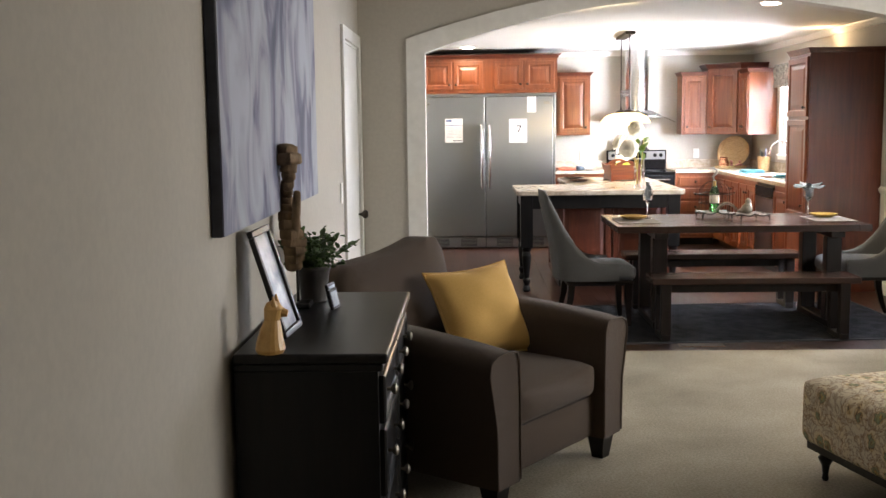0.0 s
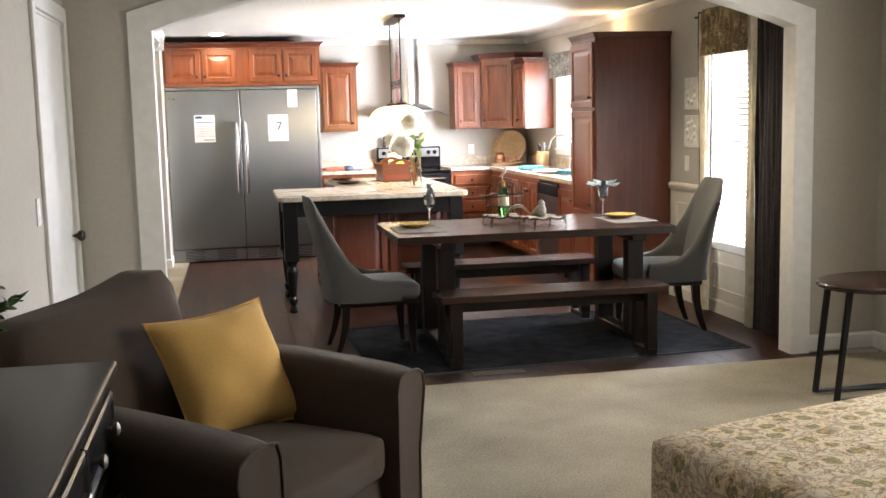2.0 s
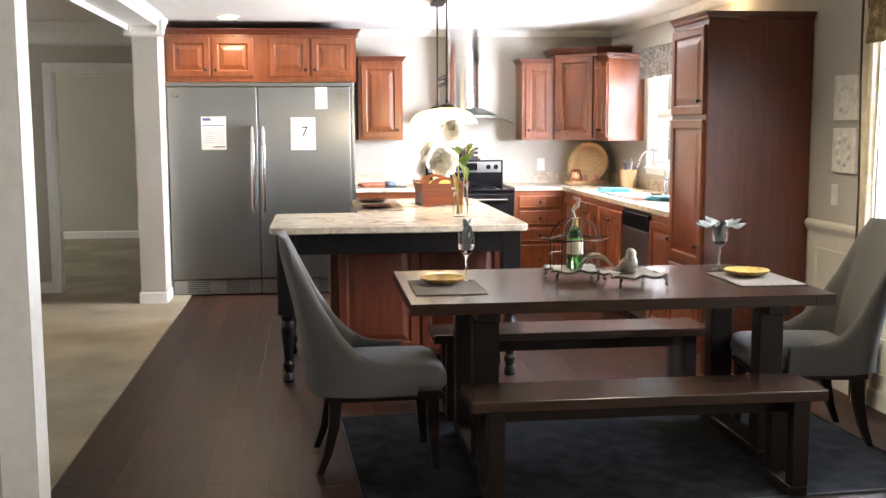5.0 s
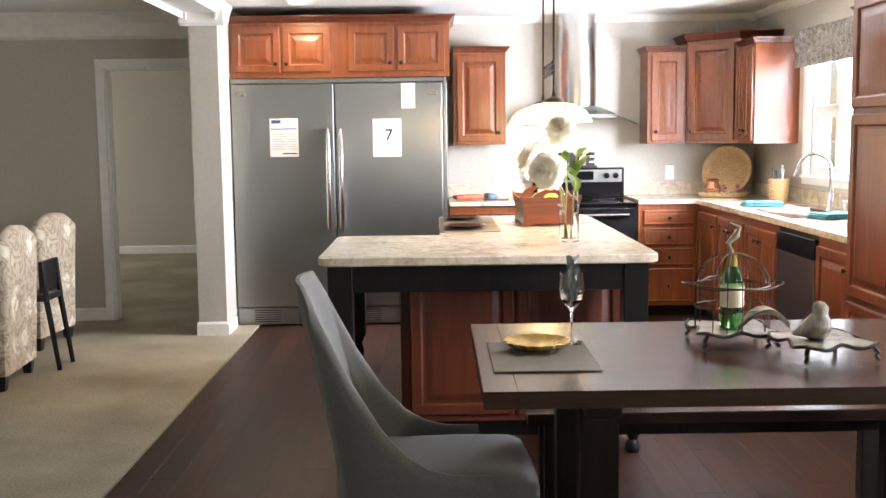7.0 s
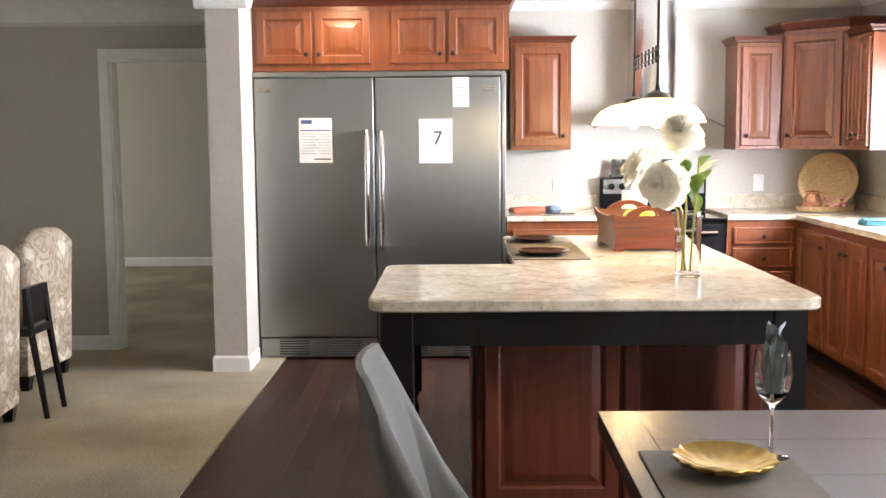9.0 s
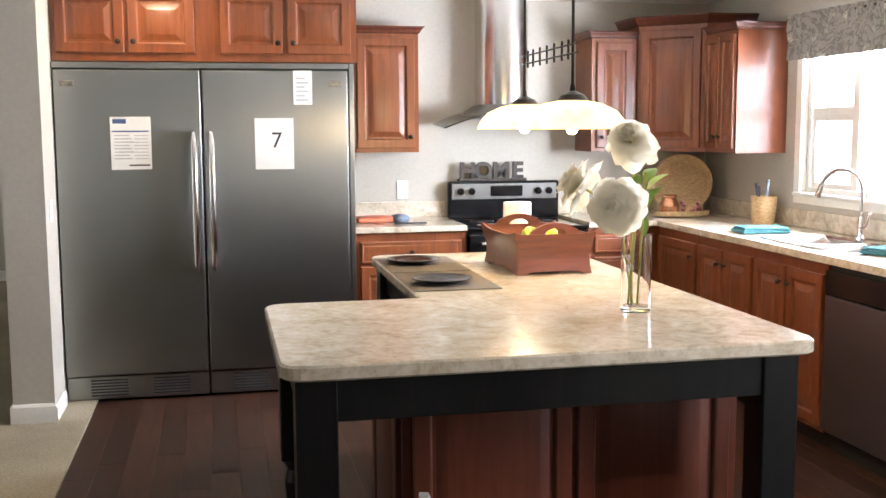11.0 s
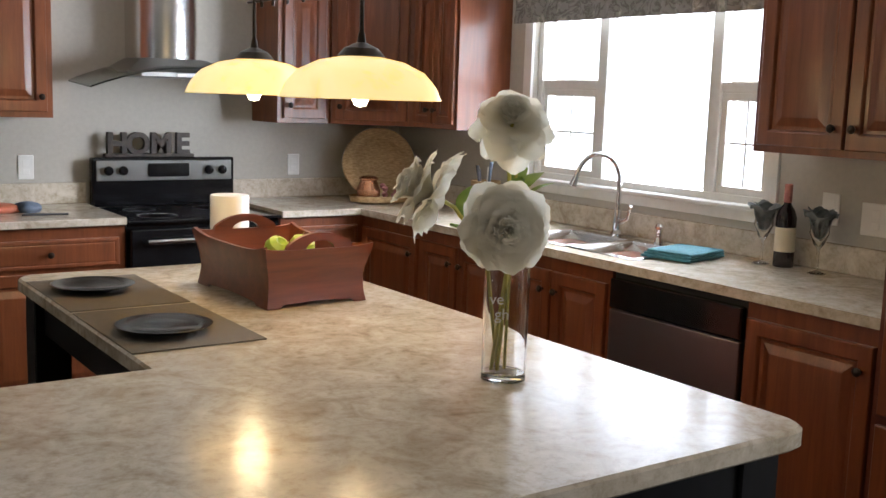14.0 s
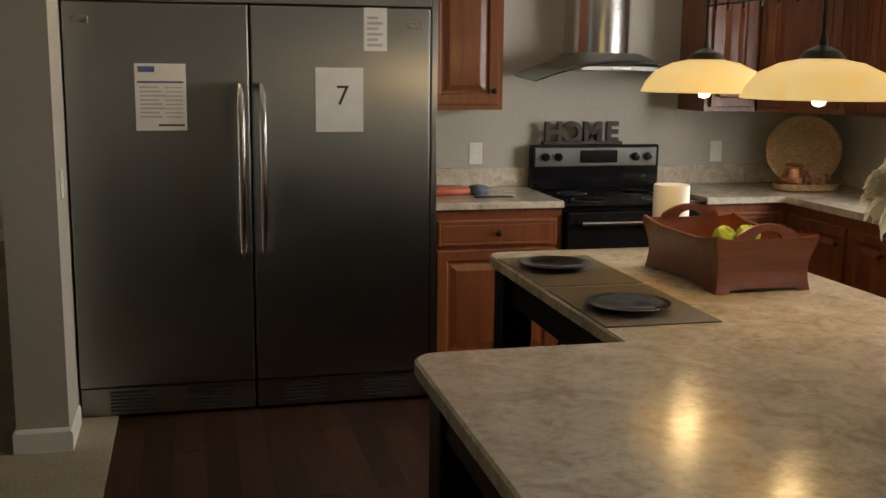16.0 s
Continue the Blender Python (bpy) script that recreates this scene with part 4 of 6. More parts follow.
hood = thing("range_hood", "stainless chimney hood with curved smoked glass canopy", "range hood", pose(2.19, 12.3, 1.57))
part("chimney", loops(bmesh.new(), [[(2.35, YB - 0.001, z)] + [(2.19 + 0.16 * math.cos(a), YB - 0.13 - 0.16 * math.sin(a), z) for a in [math.pi * k / 18 for k in range(19)]] + [(2.03, YB - 0.001, z)] for z in (1.668, H - 0.001)]), STEELPOLISHED, hood, "polished rounded steel chimney")
part("motor_box", loops(bmesh.new(), [[(2.19 - a, YB - 0.002 - d, z), (2.19 - a * 0.8, YB - 0.03 - d, z), (2.19 + a * 0.8, YB - 0.03 - d, z), (2.19 + a, YB - 0.002 - d, z), (2.19 + a, YB - 0.002, z), (2.19 - a, YB - 0.002, z)] for a, d, z in ((0.27, 0.40, 1.572), (0.28, 0.42, 1.578), (0.28, 0.42, 1.598), (0.22, 0.34, 1.635), (0.165, 0.28, 1.667))]), STEEL, hood)
part("glass_canopy", sheet(bmesh.new(), lambda u, v: Vector((2.19 + (u - 0.5) * 0.90, YB - 0.01 - v * (0.54 - 0.16 * (2 * u - 1) ** 2), 1.652 - 0.105 * (2 * u - 1) ** 2 - 0.025 * v)), 20, 6, 0.007), HOODGLASS, hood)
part("button_strip", B(2.14, 2.24, YB - 0.4545, YB - 0.4505, 1.580, 1.594), PLASTIC, hood)

# dishwasher
dw = thing("dishwasher", "stainless dishwasher with a black control strip", "dishwasher", pose(3.37, 9.64, 0))
part("body", B(FX + 0.01, XR - 0.02, 9.325, 9.96, 0.09, CZ - 0.036), RUBBER, dw)
part("door", B(FX - 0.02, FX + 0.009, 9.33, 9.955, 0.11, 0.745, 0.004, 2), STEELDARK, dw)
part("control_strip", B(FX - 0.024, FX + 0.009, 9.33, 9.955, 0.75, 0.865, 0.006, 2), BLACKGLOSS, dw)
part("toe_kick", B(FX + 0.05, FX + 0.06, 9.33, 9.955, 0.001, 0.1), RUBBER, dw)

# sink, taps
sk = thing("kitchen_sink", "double-bowl stainless steel drop-in sink", "sink", pose(3.38, 10.3, CZ))
bm = bmesh.new()
for a, b in ((9.935, 10.315), (10.335, 10.715)):
    rim = [(3.15, 3.61, a - 0.01, b + 0.01, CZ + 0.003), (3.165, 3.535, a + 0.005, b - 0.005, CZ + 0.005), (3.175, 3.525, a + 0.015, b - 0.015, CZ - 0.01), (3.19, 3.51, a + 0.03, b - 0.03, CZ - 0.17), (3.21, 3.49, a + 0.06, b - 0.06, CZ - 0.18)]
    loops(bm, [[(x0, y0, z), (x1, y0, z), (x1, y1, z), (x0, y1, z)] for x0, x1, y0, y1, z in rim], cap=False)
    box(bm, 3.205, 3.495, a + 0.055, b - 0.055, CZ - 0.185, CZ - 0.179)
part("basin", bm, CHROME, sk)
fc = thing("faucet", "chrome gooseneck kitchen faucet with lever and sprayer", "faucet", pose(3.58, 10.46, CZ + 0.004))
part("base", lathe(bmesh.new(), [(0.028, 0), (0.028, 0.012), (0.02, 0.03), (0.019, 0.09), (0.015, 0.12)], (3.58, 10.46, CZ + 0.004), 16), CHROME, fc)
arc = [(3.58, 10.46, CZ + 0.12)] + [(3.58 - 0.10 + 0.10 * math.cos(a), 10.46 + 0.02 * a, CZ + 0.27 + 0.10 * math.sin(a)) for a in [math.pi * k / 10 for k in range(11)]] + [(3.375, 10.54, CZ + 0.23)]
part("spout", tube(bmesh.new(), arc, [0.011] * 11 + [0.013, 0.017], 12), CHROME, fc)
part("lever", tube(bmesh.new(), [(3.58, 10.44, CZ + 0.07), (3.57, 10.39, CZ + 0.09), (3.56, 10.36, CZ + 0.15)], [0.014, 0.009, 0.007], 10), CHROME, fc)
part("side_sprayer", lathe(bmesh.new(), [(0.02, 0), (0.02, 0.008), (0.012, 0.03), (0.014, 0.06), (0.02, 0.075), (0.012, 0.085), (0.001, 0.087)], (3.575, 10.2, CZ + 0.004), 14), CHROME, fc)

# towels
def towel(label, cx, cy, w, d, rz):
    t = thing("dish_towel", label, "towel", pose(cx, cy, CZ, 0, 0, rz), "teal towels")
    for k in range(3):
        part("fold", soft_block(bmesh.new(), -w / 2 + 0.006 * k, w / 2 - 0.004 * k, -d / 2, d / 2 - 0.01 * k, 0.003 + 0.011 * k, 0.015 + 0.011 * k, 0.003, 0.005, 6, m=pose(cx, cy, CZ, 0, 0, rz)), TEAL, t)


towel("folded teal dish towel beside the sink", 3.40, 9.90, 0.27, 0.22, 12)
towel("folded teal dish towel at the back of the worktop", 3.30, 10.98, 0.27, 0.2, -8)

# outlets and switches
def outlet(label, m, w=0.075):
    o = thing("wall_plate", label, "outlet", m, "wall plates")
    part("plate", box(bmesh.new(), -w / 2, w / 2, -0.007, -0.0005, -0.06, 0.06, 0.003, 1, m), PLASTIC, o)
    for s in (-0.022, 0.022):
        part("socket", box(bmesh.new(), -0.016, 0.016, -0.009, -0.0071, s - 0.014, s + 0.014, 0.0008, 1, m), WHITE, o)


outlet("white double outlet on the kitchen wall", pose(1.532, YB, 1.114))
outlet("white double outlet on the kitchen wall", pose(2.99, YB, 1.114))
outlet("white outlet beside the kitchen window", pose(XR, 9.46, 1.16, 0, 0, -90))
outlet("wide white switch plate beside the kitchen window", pose(XR, 9.27, 1.14, 0, 0, -90), 0.12)
outlet("white light switch plate near the pantry", pose(XR, 7.90, 1.10, 0, 0, -90))
outlet("white light switch beside the living-room door", pose(XL, 4.86, 1.15, 0, 0, 90))
outlet("white switch plate on the wall end by the refrigerator", pose(-0.52, 11.42, 1.1, 0, 0, 90))

# downlights
for x, y in ((0.06, 11.31), (2.36, 7.02)):
    d = thing("recessed_downlight", "lit round recessed ceiling light with white ring", "ceiling light", pose(x, y, H), "downlights")
    part("trim_ring", lathe(bmesh.new(), [(0.075, -0.001), (0.10, -0.001), (0.10, -0.006), (0.075, -0.009)], (x, y, H), 28), WHITE, d)
    part("lens", lathe(bmesh.new(), [(0.001, -0.003), (0.074, -0.003), (0.073, -0.012), (0.05, -0.022), (0.001, -0.027)], (x, y, H), 28), CAN, d)

# twin pendant over the island
pe = thing("pendant_light", "bronze twin pendant with lit cream glass bowl shades", "pendant lamp", pose(1.78, 10.05, H))
part("canopy", box(bmesh.new(), -0.05, 0.05, -0.41, 0.41, -0.032, -0.001, 0.008, 2, pose(1.677, 9.815, H, 0, 0, -1.2)), KNOB, pe)
LP = ((1.67, 9.47), (1.685, 10.16))
for x, y in LP:
    part("rod", tube(bmesh.new(), [(x, y, H - 0.03), (x, y, 1.650)], 0.006, 8), KNOB, pe)
    part("cap", lathe(bmesh.new(), [(0.008, 0.06), (0.012, 0.035), (0.045, 0.02), (0.062, 0.0), (0.05, -0.004)], (x, y, 1.625), 24), KNOB, pe)
    prof = [(0.055, 1.623), (0.11, 1.612), (0.165, 1.586), (0.196, 1.550), (0.211, 1.517), (0.207, 1.516), (0.191, 1.546), (0.16, 1.581), (0.108, 1.606), (0.055, 1.617)]
    sh = part("shade", lathe(bmesh.new(), prof, (x, y, 0), 40), SHADE, pe, "lit cream alabaster glass bowl")
    sh.visible_shadow = False
    b = part("bulb", lathe(bmesh.new(), [(0.001, 1.495), (0.016, 1.500), (0.024, 1.520), (0.02, 1.545), (0.012, 1.570), (0.001, 1.580)], (x, y, 0), 16), BULB, pe)
    b.visible_shadow = False
for z in (1.80, 1.835):
    part("cross_bar", tube(bmesh.new(), [(1.669, 9.42, z), (1.686, 10.21, z)], 0.004, 6), KNOB, pe)
for f in (0.08, 0.2, 0.35, 0.5, 0.65, 0.8, 0.92):
    x, y = 1.67 + 0.015 * f, 9.47 + 0.69 * f
    part("bar_tie", tube(bmesh.new(), [(x, y, 1.78), (x, y, 1.855)], 0.005, 6), KNOB, pe)


# ---- island ----
IZ = 0.925
isl = thing("kitchen_island", "L-shaped kitchen island with stone-look top, cherry panels and black turned legs", "kitchen island", pose(1.4, 9.4, 0))


def island_outline(g):
    pts = [(2.008 + g, 8.275 - g), (2.008 + g, 10.53 + g), (1.035 - g, 10.53 + g), (1.035 - g, 9.26 + g), (0.49 - g, 9.26 + g), (0.49 - g, 8.275 - g)]
    out = []
    for i, p in enumerate(pts):
        a, b, c = Vector(pts[i - 1]), Vector(p), Vector(pts[(i + 1) % 6])
        rr = 0.008 if i == 3 else 0.075
        d0, d1 = (a - b).normalized(), (c - b).normalized()
        for k in range(7):
            t = k / 6
            q = (1 - t) ** 2 * (b + d0 * rr) + 2 * t * (1 - t) * b + t * t * (b + d1 * rr)
            out.append((q.x, q.y))
    return out


rings = [[(x, y, z) for x, y in island_outline(g)] for g, z in ((-0.006, IZ - 0.042), (0, IZ - 0.036), (0, IZ - 0.006), (-0.006, IZ))]
part("countertop", loops(bmesh.new(), rings), LAM, isl, "mottled beige stone-look laminate top")
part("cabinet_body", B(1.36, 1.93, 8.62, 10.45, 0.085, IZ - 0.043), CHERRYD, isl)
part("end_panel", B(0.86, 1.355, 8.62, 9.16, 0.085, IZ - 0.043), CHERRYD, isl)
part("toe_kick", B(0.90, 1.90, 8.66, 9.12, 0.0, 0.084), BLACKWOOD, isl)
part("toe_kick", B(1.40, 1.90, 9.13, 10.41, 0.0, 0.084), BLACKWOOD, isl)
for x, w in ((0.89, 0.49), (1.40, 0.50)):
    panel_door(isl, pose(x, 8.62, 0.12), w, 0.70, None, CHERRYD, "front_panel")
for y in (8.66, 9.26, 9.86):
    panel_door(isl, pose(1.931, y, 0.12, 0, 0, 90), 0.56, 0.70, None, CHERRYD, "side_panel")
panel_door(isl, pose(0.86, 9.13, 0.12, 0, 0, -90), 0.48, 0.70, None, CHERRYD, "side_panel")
for x0, x1, y0, y1 in ((0.545, 1.953, 8.33, 8.365), (0.545, 0.58, 8.365, 9.2), (1.918, 1.953, 8.365, 8.62), (1.09, 1.13, 9.35, 10.47), (1.09, 1.36, 10.44, 10.47)):
    part("apron", B(x0, x1, y0, y1, 0.76, IZ - 0.043, 0.002, 1), BLACKWOOD, isl)
LEG = [(0.030, 0.0), (0.036, 0.02), (0.030, 0.045), (0.022, 0.06), (0.034, 0.09), (0.036, 0.11), (0.024, 0.13), (0.030, 0.18), (0.040, 0.27), (0.044, 0.33), (0.034, 0.37), (0.046, 0.395), (0.034, 0.415)]
for x, y in ((0.585, 8.375), (1.908, 8.375), (0.585, 9.16), (1.115, 10.43)):
    bm = lathe(bmesh.new(), LEG, (x, y, 0.0), 18)
    box(bm, x - 0.055, x + 0.055, y - 0.055, y + 0.055, 0.41, IZ - 0.044, 0.004, 1)
    part("leg", bm, BLACKWOOD, isl, "black turned wooden leg")

# things on the island
for y, py in ((9.633, 9.57), (10.143, 10.17)):
    p = thing("placemat", "taupe woven placemat on the island", "placemat", pose(1.205, y, IZ), "island place settings")
    part("mat", B(1.04, 1.375, y - 0.243, y + 0.243, IZ + 0.0005, IZ + 0.004, 0.001, 1), MATFAB, p)
    d = thing("plate", "glossy black round plate on a placemat", "plate", pose(1.18, py, IZ + 0.0045), "island place settings")
    part("dish", lathe(bmesh.new(), [(0.05, 0), (0.075, 0.004), (0.115, 0.018), (0.119, 0.021), (0.115, 0.022), (0.078, 0.011), (0.001, 0.007)], (1.18, py, IZ + 0.0045), 36), BLACKGLOSS, d)

# wooden carrier: side panels with cut handles, apples
bx = thing("wooden_carrier", "reddish brown wooden box with scalloped sides and hand-hole ends", "wooden box", pose(1.675, 9.945, IZ))
mb = pose(1.675, 9.945, IZ, 0, 0, 2)
W2, D2, HB = 0.162, 0.236, 0.168


def carrier_out(z):
    """Outward bow of the boards: feet and rim stand out, the waist draws in."""
    f = z / HB
    return -0.010 * math.sin(math.pi * min(1, f * 1.15)) + 0.012 * f * f


def carrier_board(long_half, off, s, end):
    """Thin curved board with a scalloped top and bracket-foot bottom; end boards rise into a grip with a hand-hole."""
    n, mz = 32, 7
    bm = bmesh.new()
    rings = []
    for i in range(n + 1):
        u = -1 + 2 * i / n
        top = HB - 0.010 + 0.020 * abs(u) ** 4
        if end:
            top = HB - 0.002 + 0.008 * abs(u) ** 6
        low = 0.0005 if abs(u) > 0.72 else 0.014 - 0.006 * abs(u)
        ring = []
        for th, order in ((0.0, range(mz + 1)), (0.012, range(mz, -1, -1))):
            for j in order:
                z = low + (top - low) * j / mz
                w = (long_half + carrier_out(z) - (0.0 if end else 0.0125)) * u
                d = s * (off + carrier_out(z) - th)
                ring.append(mb @ (Vector((w, d, z)) if end else Vector((d, w, z))))
        rings.append(ring)
    return loops(bm, rings)


for s in (-1, 1):
    part("end_board", carrier_board(W2, D2, s, True), BOXWOOD, bx, smooth=40)
    part("side_board", carrier_board(D2, W2, s, False), BOXWOOD, bx, smooth=40)
    rings = []
    for k in range(19):
        a = math.pi * k / 18
        ca, sa = math.cos(a), math.sin(a)
        ro, ri, ho, hi = 0.088, 0.046, 0.048, 0.026
        flare = 0.02 * abs(ca) ** 8
        o = Vector(((ro + flare) * ca, 0, HB - 0.004 + ho * sa ** 0.8))
        q = Vector((ri * ca, 0, HB - 0.004 + hi * sa))
        y1, y0 = s * (D2 + 0.0095), s * (D2 - 0.0055)
        rings.append([mb @ Vector((o.x, y1, o.z)), mb @ Vector((q.x, y1, q.z)), mb @ Vector((q.x, y0, q.z)), mb @ Vector((o.x, y0, o.z))])
    part("handle", loops(bmesh.new(), rings), BOXWOOD, bx, smooth=40)
part("bottom", box(bmesh.new(), -W2 + 0.02, W2 - 0.02, -D2 + 0.022, D2 - 0.022, 0.016, 0.026, m=mb), BOXWOOD, bx)
for k, (x, y, z) in enumerate(((-0.035, -0.165, 0.135), (0.02, -0.10, 0.150), (-0.055, -0.085, 0.145), (-0.02, -0.12, 0.075), (-0.09, -0.17, 0.07), (0.06, -0.15, 0.07), (-0.09, -0.09, 0.07), (0.06, -0.07, 0.08))):
    a = thing("apple", "shiny green apple in the wooden box", "apple", mb @ pose(x, y, z), "apples")
    part("flesh", lathe(bmesh.new(), [(0.001, -0.026), (0.018, -0.034), (0.034, -0.018), (0.039, 0.004), (0.033, 0.024), (0.016, 0.034), (0.001, 0.024)], n=18, m=mb @ pose(x, y, z, 20 * k, 10, 0)), APPLE, a)
    part("stalk", tube(bmesh.new(), [mb @ Vector((x, y, z + 0.024)), mb @ Vector((x + 0.006, y, z + 0.045))], 0.0018, 5), BARK, a)
pr = thing("paper_towel_roll", "white paper towel roll standing on the island", "paper roll", pose(1.75, 10.50, IZ))
part("roll", lathe(bmesh.new(), [(0.022, 0.001), (0.066, 0.001), (0.067, 0.004), (0.067, 0.237), (0.065, 0.24), (0.022, 0.24)], (1.75, 10.50, IZ), 32), PAPER, pr)
part("spindle", lathe(bmesh.new(), [(0.01, 0.002), (0.01, 0.230), (0.008, 0.234), (0.001, 0.235)], (1.75, 10.50, IZ), 12), KNOB, pr)

# vase of roses
vz = thing("glass_vase", "clear square-shouldered glass vase with etched words", "vase", pose(1.672, 8.83, IZ))
VX, VY = 1.672, 8.83
part("vessel", lathe(bmesh.new(), [(0.045, 0), (0.049, 0.003), (0.049, 0.25), (0.0455, 0.25), (0.0445, 0.018), (0.001, 0.015)], (VX, VY, IZ + 0.0005), 32), GLASS, vz)
mv = pose(VX, VY, IZ, 0, 0, -38)
for txt, z, dx in (("ve", 0.175, -0.02), ("gh", 0.143, -0.008)):
    writing("etched_word", txt, 0.034, 0.0003, mv @ pose(dx, -0.0500, z, 90, 0, 0), PAPER, vz, "frosted white lettering")


def petal(bm, m, L, w, cup, curl):
    """One cupped petal: base at the origin, growing along +y, cup towards +z."""
    ph = random.uniform(0, 6)
    def fn(u, v):
        s = 2 * u - 1
        wide = w * (0.25 + 0.75 * math.sin(math.pi * (0.08 + 0.60 * v)))
        x = s * wide
        y = L * v * (1 - 0.30 * s * s * v * v) + 0.02 * L * math.sin(9 * s + ph) * v
        z = cup * (s * s * 0.5 + math.sin(v * 1.6) * 0.8) * L - curl * v ** 3 * L + 0.035 * L * math.sin(5 * s + ph + 4 * v) * v
        return m @ Vector((x, y, z))
    return sheet(bm, fn, 8, 6)


def rose(label, centre, axis, rad, layers):
    t = thing("rose", label, "flower", pose(*centre), "white roses in the vase")
    q = Vector(axis).normalized().to_track_quat("Z", "Y").to_matrix().to_4x4()
    base = Matrix.Translation(centre) @ q
    for li, (n, L, w, tilt, cup, curl) in enumerate(layers):
        for k in range(n):
            a = 360 * k / n + 37 * li + random.uniform(-9, 9)
            m = base @ pose(0, 0, -0.012 * li, 0, 0, a) @ pose(0, 0.004 + 0.003 * (li < 2), 0, tilt + random.uniform(-7, 7), 0, random.uniform(-8, 8))
            part("petal", petal(bmesh.new(), m, L * rad * random.uniform(0.92, 1.06), w * rad, cup, curl), ROSE, t, smooth=80)
    return t, base


SIDE = [(6, 0.40, 0.26, 76, 0.4, 0.0), (8, 0.55, 0.32, 62, 0.34, 0.1), (9, 0.75, 0.36, 44, 0.28, 0.2), (11, 0.92, 0.40, 24, 0.22, 0.25), (11, 1.0, 0.42, 6, 0.18, 0.28)]
FULL = [(5, 0.30, 0.20, 84, 0.45, 0.0), (7, 0.40, 0.26, 74, 0.38, 0.1), (9, 0.54, 0.32, 62, 0.32, 0.15), (10, 0.68, 0.38, 48, 0.26, 0.2), (11, 0.82, 0.42, 34, 0.22, 0.25), (11, 0.94, 0.46, 18, 0.18, 0.28), (11, 1.0, 0.50, 2, 0.14, 0.28)]
OPEN = [(5, 0.38, 0.28, 80, 0.4, 0.0), (6, 0.52, 0.36, 68, 0.35, 0.1), (7, 0.72, 0.42, 50, 0.3, 0.1), (7, 0.95, 0.48, 22, 0.25, 0.2), (6, 1.05, 0.5, -2, 0.2, 0.3), (5, 1.05, 0.5, -28, 0.2, 0.3)]
heads = [("large full white rose facing the room", (1.515, 8.635, 1.285), (-0.55, -0.82, 0.05), 0.092, FULL), ("open white rose at the top of the bunch", (1.61, 8.755, 1.50), (-0.35, -0.50, 0.55), 0.080, OPEN), ("white rose seen from the side, leaning outwards", (1.48, 8.90, 1.345), (-0.72, 0.42, 0.45), 0.102, SIDE)]
for lab, c, ax, r, lay in heads:
    t, base = rose(lab, c, ax, r, lay)
    back = base @ Vector((0, 0, -0.09))
    foot_p = Vector((VX + random.uniform(-0.02, 0.02), VY + random.uniform(-0.02, 0.02), IZ + 0.02))
    neck = Vector((VX + (c[0] - VX) * 0.22, VY + (c[1] - VY) * 0.22, IZ + 0.252))
    part("stem", tube(bmesh.new(), [foot_p, neck.lerp(foot_p, 0.5), neck, neck.lerp(back, 0.5) + Vector((0, 0, 0.01)), back, base @ Vector((0, 0, -0.03))], 0.0045, 7), STEM, t)
    for k in range(3):
        p = neck.lerp(back, 0.25 + 0.25 * k)
        m = Matrix.Translation(p) @ pose(0, 0, 0, 35 + 10 * k, 0, 130 * k + 40)
        part("leaf", sheet(bmesh.new(), lambda u, v: m @ Vector(((2 * u - 1) * 0.022 * math.sin(math.pi * min(1, v * 0.93 + 0.04)), 0.085 * v, 0.012 * math.sin(3 * v) + 0.006 * (2 * u - 1) ** 2)), 4, 8), LEAFB, t, smooth=80)
lf = thing("greenery", "bright green leafy sprig in the vase", "leaves", pose(VX, VY, IZ + 0.1))
for k in range(9):
    a = 40 * k
    m = pose(VX + 0.045, VY + 0.04, IZ + 0.24 + 0.022 * k, 0, 0, a) @ pose(0, 0.006, 0, 50 - 3 * k, 0, 0)
    part("leaf", sheet(bmesh.new(), lambda u, v: m @ Vector(((2 * u - 1) * 0.024 * math.sin(math.pi * min(1, v * 0.93 + 0.04)), 0.10 * v, 0.015 * math.sin(3 * v))), 4, 8), LEAFB, lf, smooth=80)
part("stalk", tube(bmesh.new(), [(VX + 0.01, VY + 0.01, IZ + 0.02), (VX + 0.03, VY + 0.03, IZ + 0.25), (VX + 0.046, VY + 0.041, IZ + 0.45)], 0.004, 6), STEM, lf)

# far corner: round tray, jar, flowers, utensil basket
tr = thing("round_tray", "large round woven tray leaning in the worktop corner", "tray", pose(3.42, 12.25, CZ))
mt = pose(3.41, 12.25, CZ + 0.199, 72, 0, -32) @ Matrix.Scale(0.87, 4)
part("centre", lathe(bmesh.new(), [(0.001, 0), (0.17, 0.0), (0.175, 0.002), (0.175, -0.008), (0.001, -0.008)], n=40, m=mt), WICKERPALE, tr, "paler woven centre")
part("rim", lathe(bmesh.new(), [(0.1755, 0.003), (0.2, 0.012), (0.228, 0.035), (0.238, 0.035), (0.222, 0.004), (0.2, -0.008), (0.1755, -0.008)], n=40, m=mt), WICKER, tr)
tr = thing("wicker_tray", "flat oval wicker tray on the worktop", "tray", pose(3.30, 12.08, CZ))
part("dish", lathe(bmesh.new(), [(0.15, 0.001), (0.18, 0.01), (0.195, 0.04), (0.2, 0.04), (0.188, 0.008), (0.15, 0.012), (0.001, 0.012)], n=30, m=pose(3.33, 12.08, CZ) @ Matrix.Diagonal((1.0, 0.6, 1, 1))), WICKER, tr)
j = thing("copper_jar", "small copper jar with a lid on the wicker tray", "jar", pose(3.24, 12.07, CZ + 0.013))
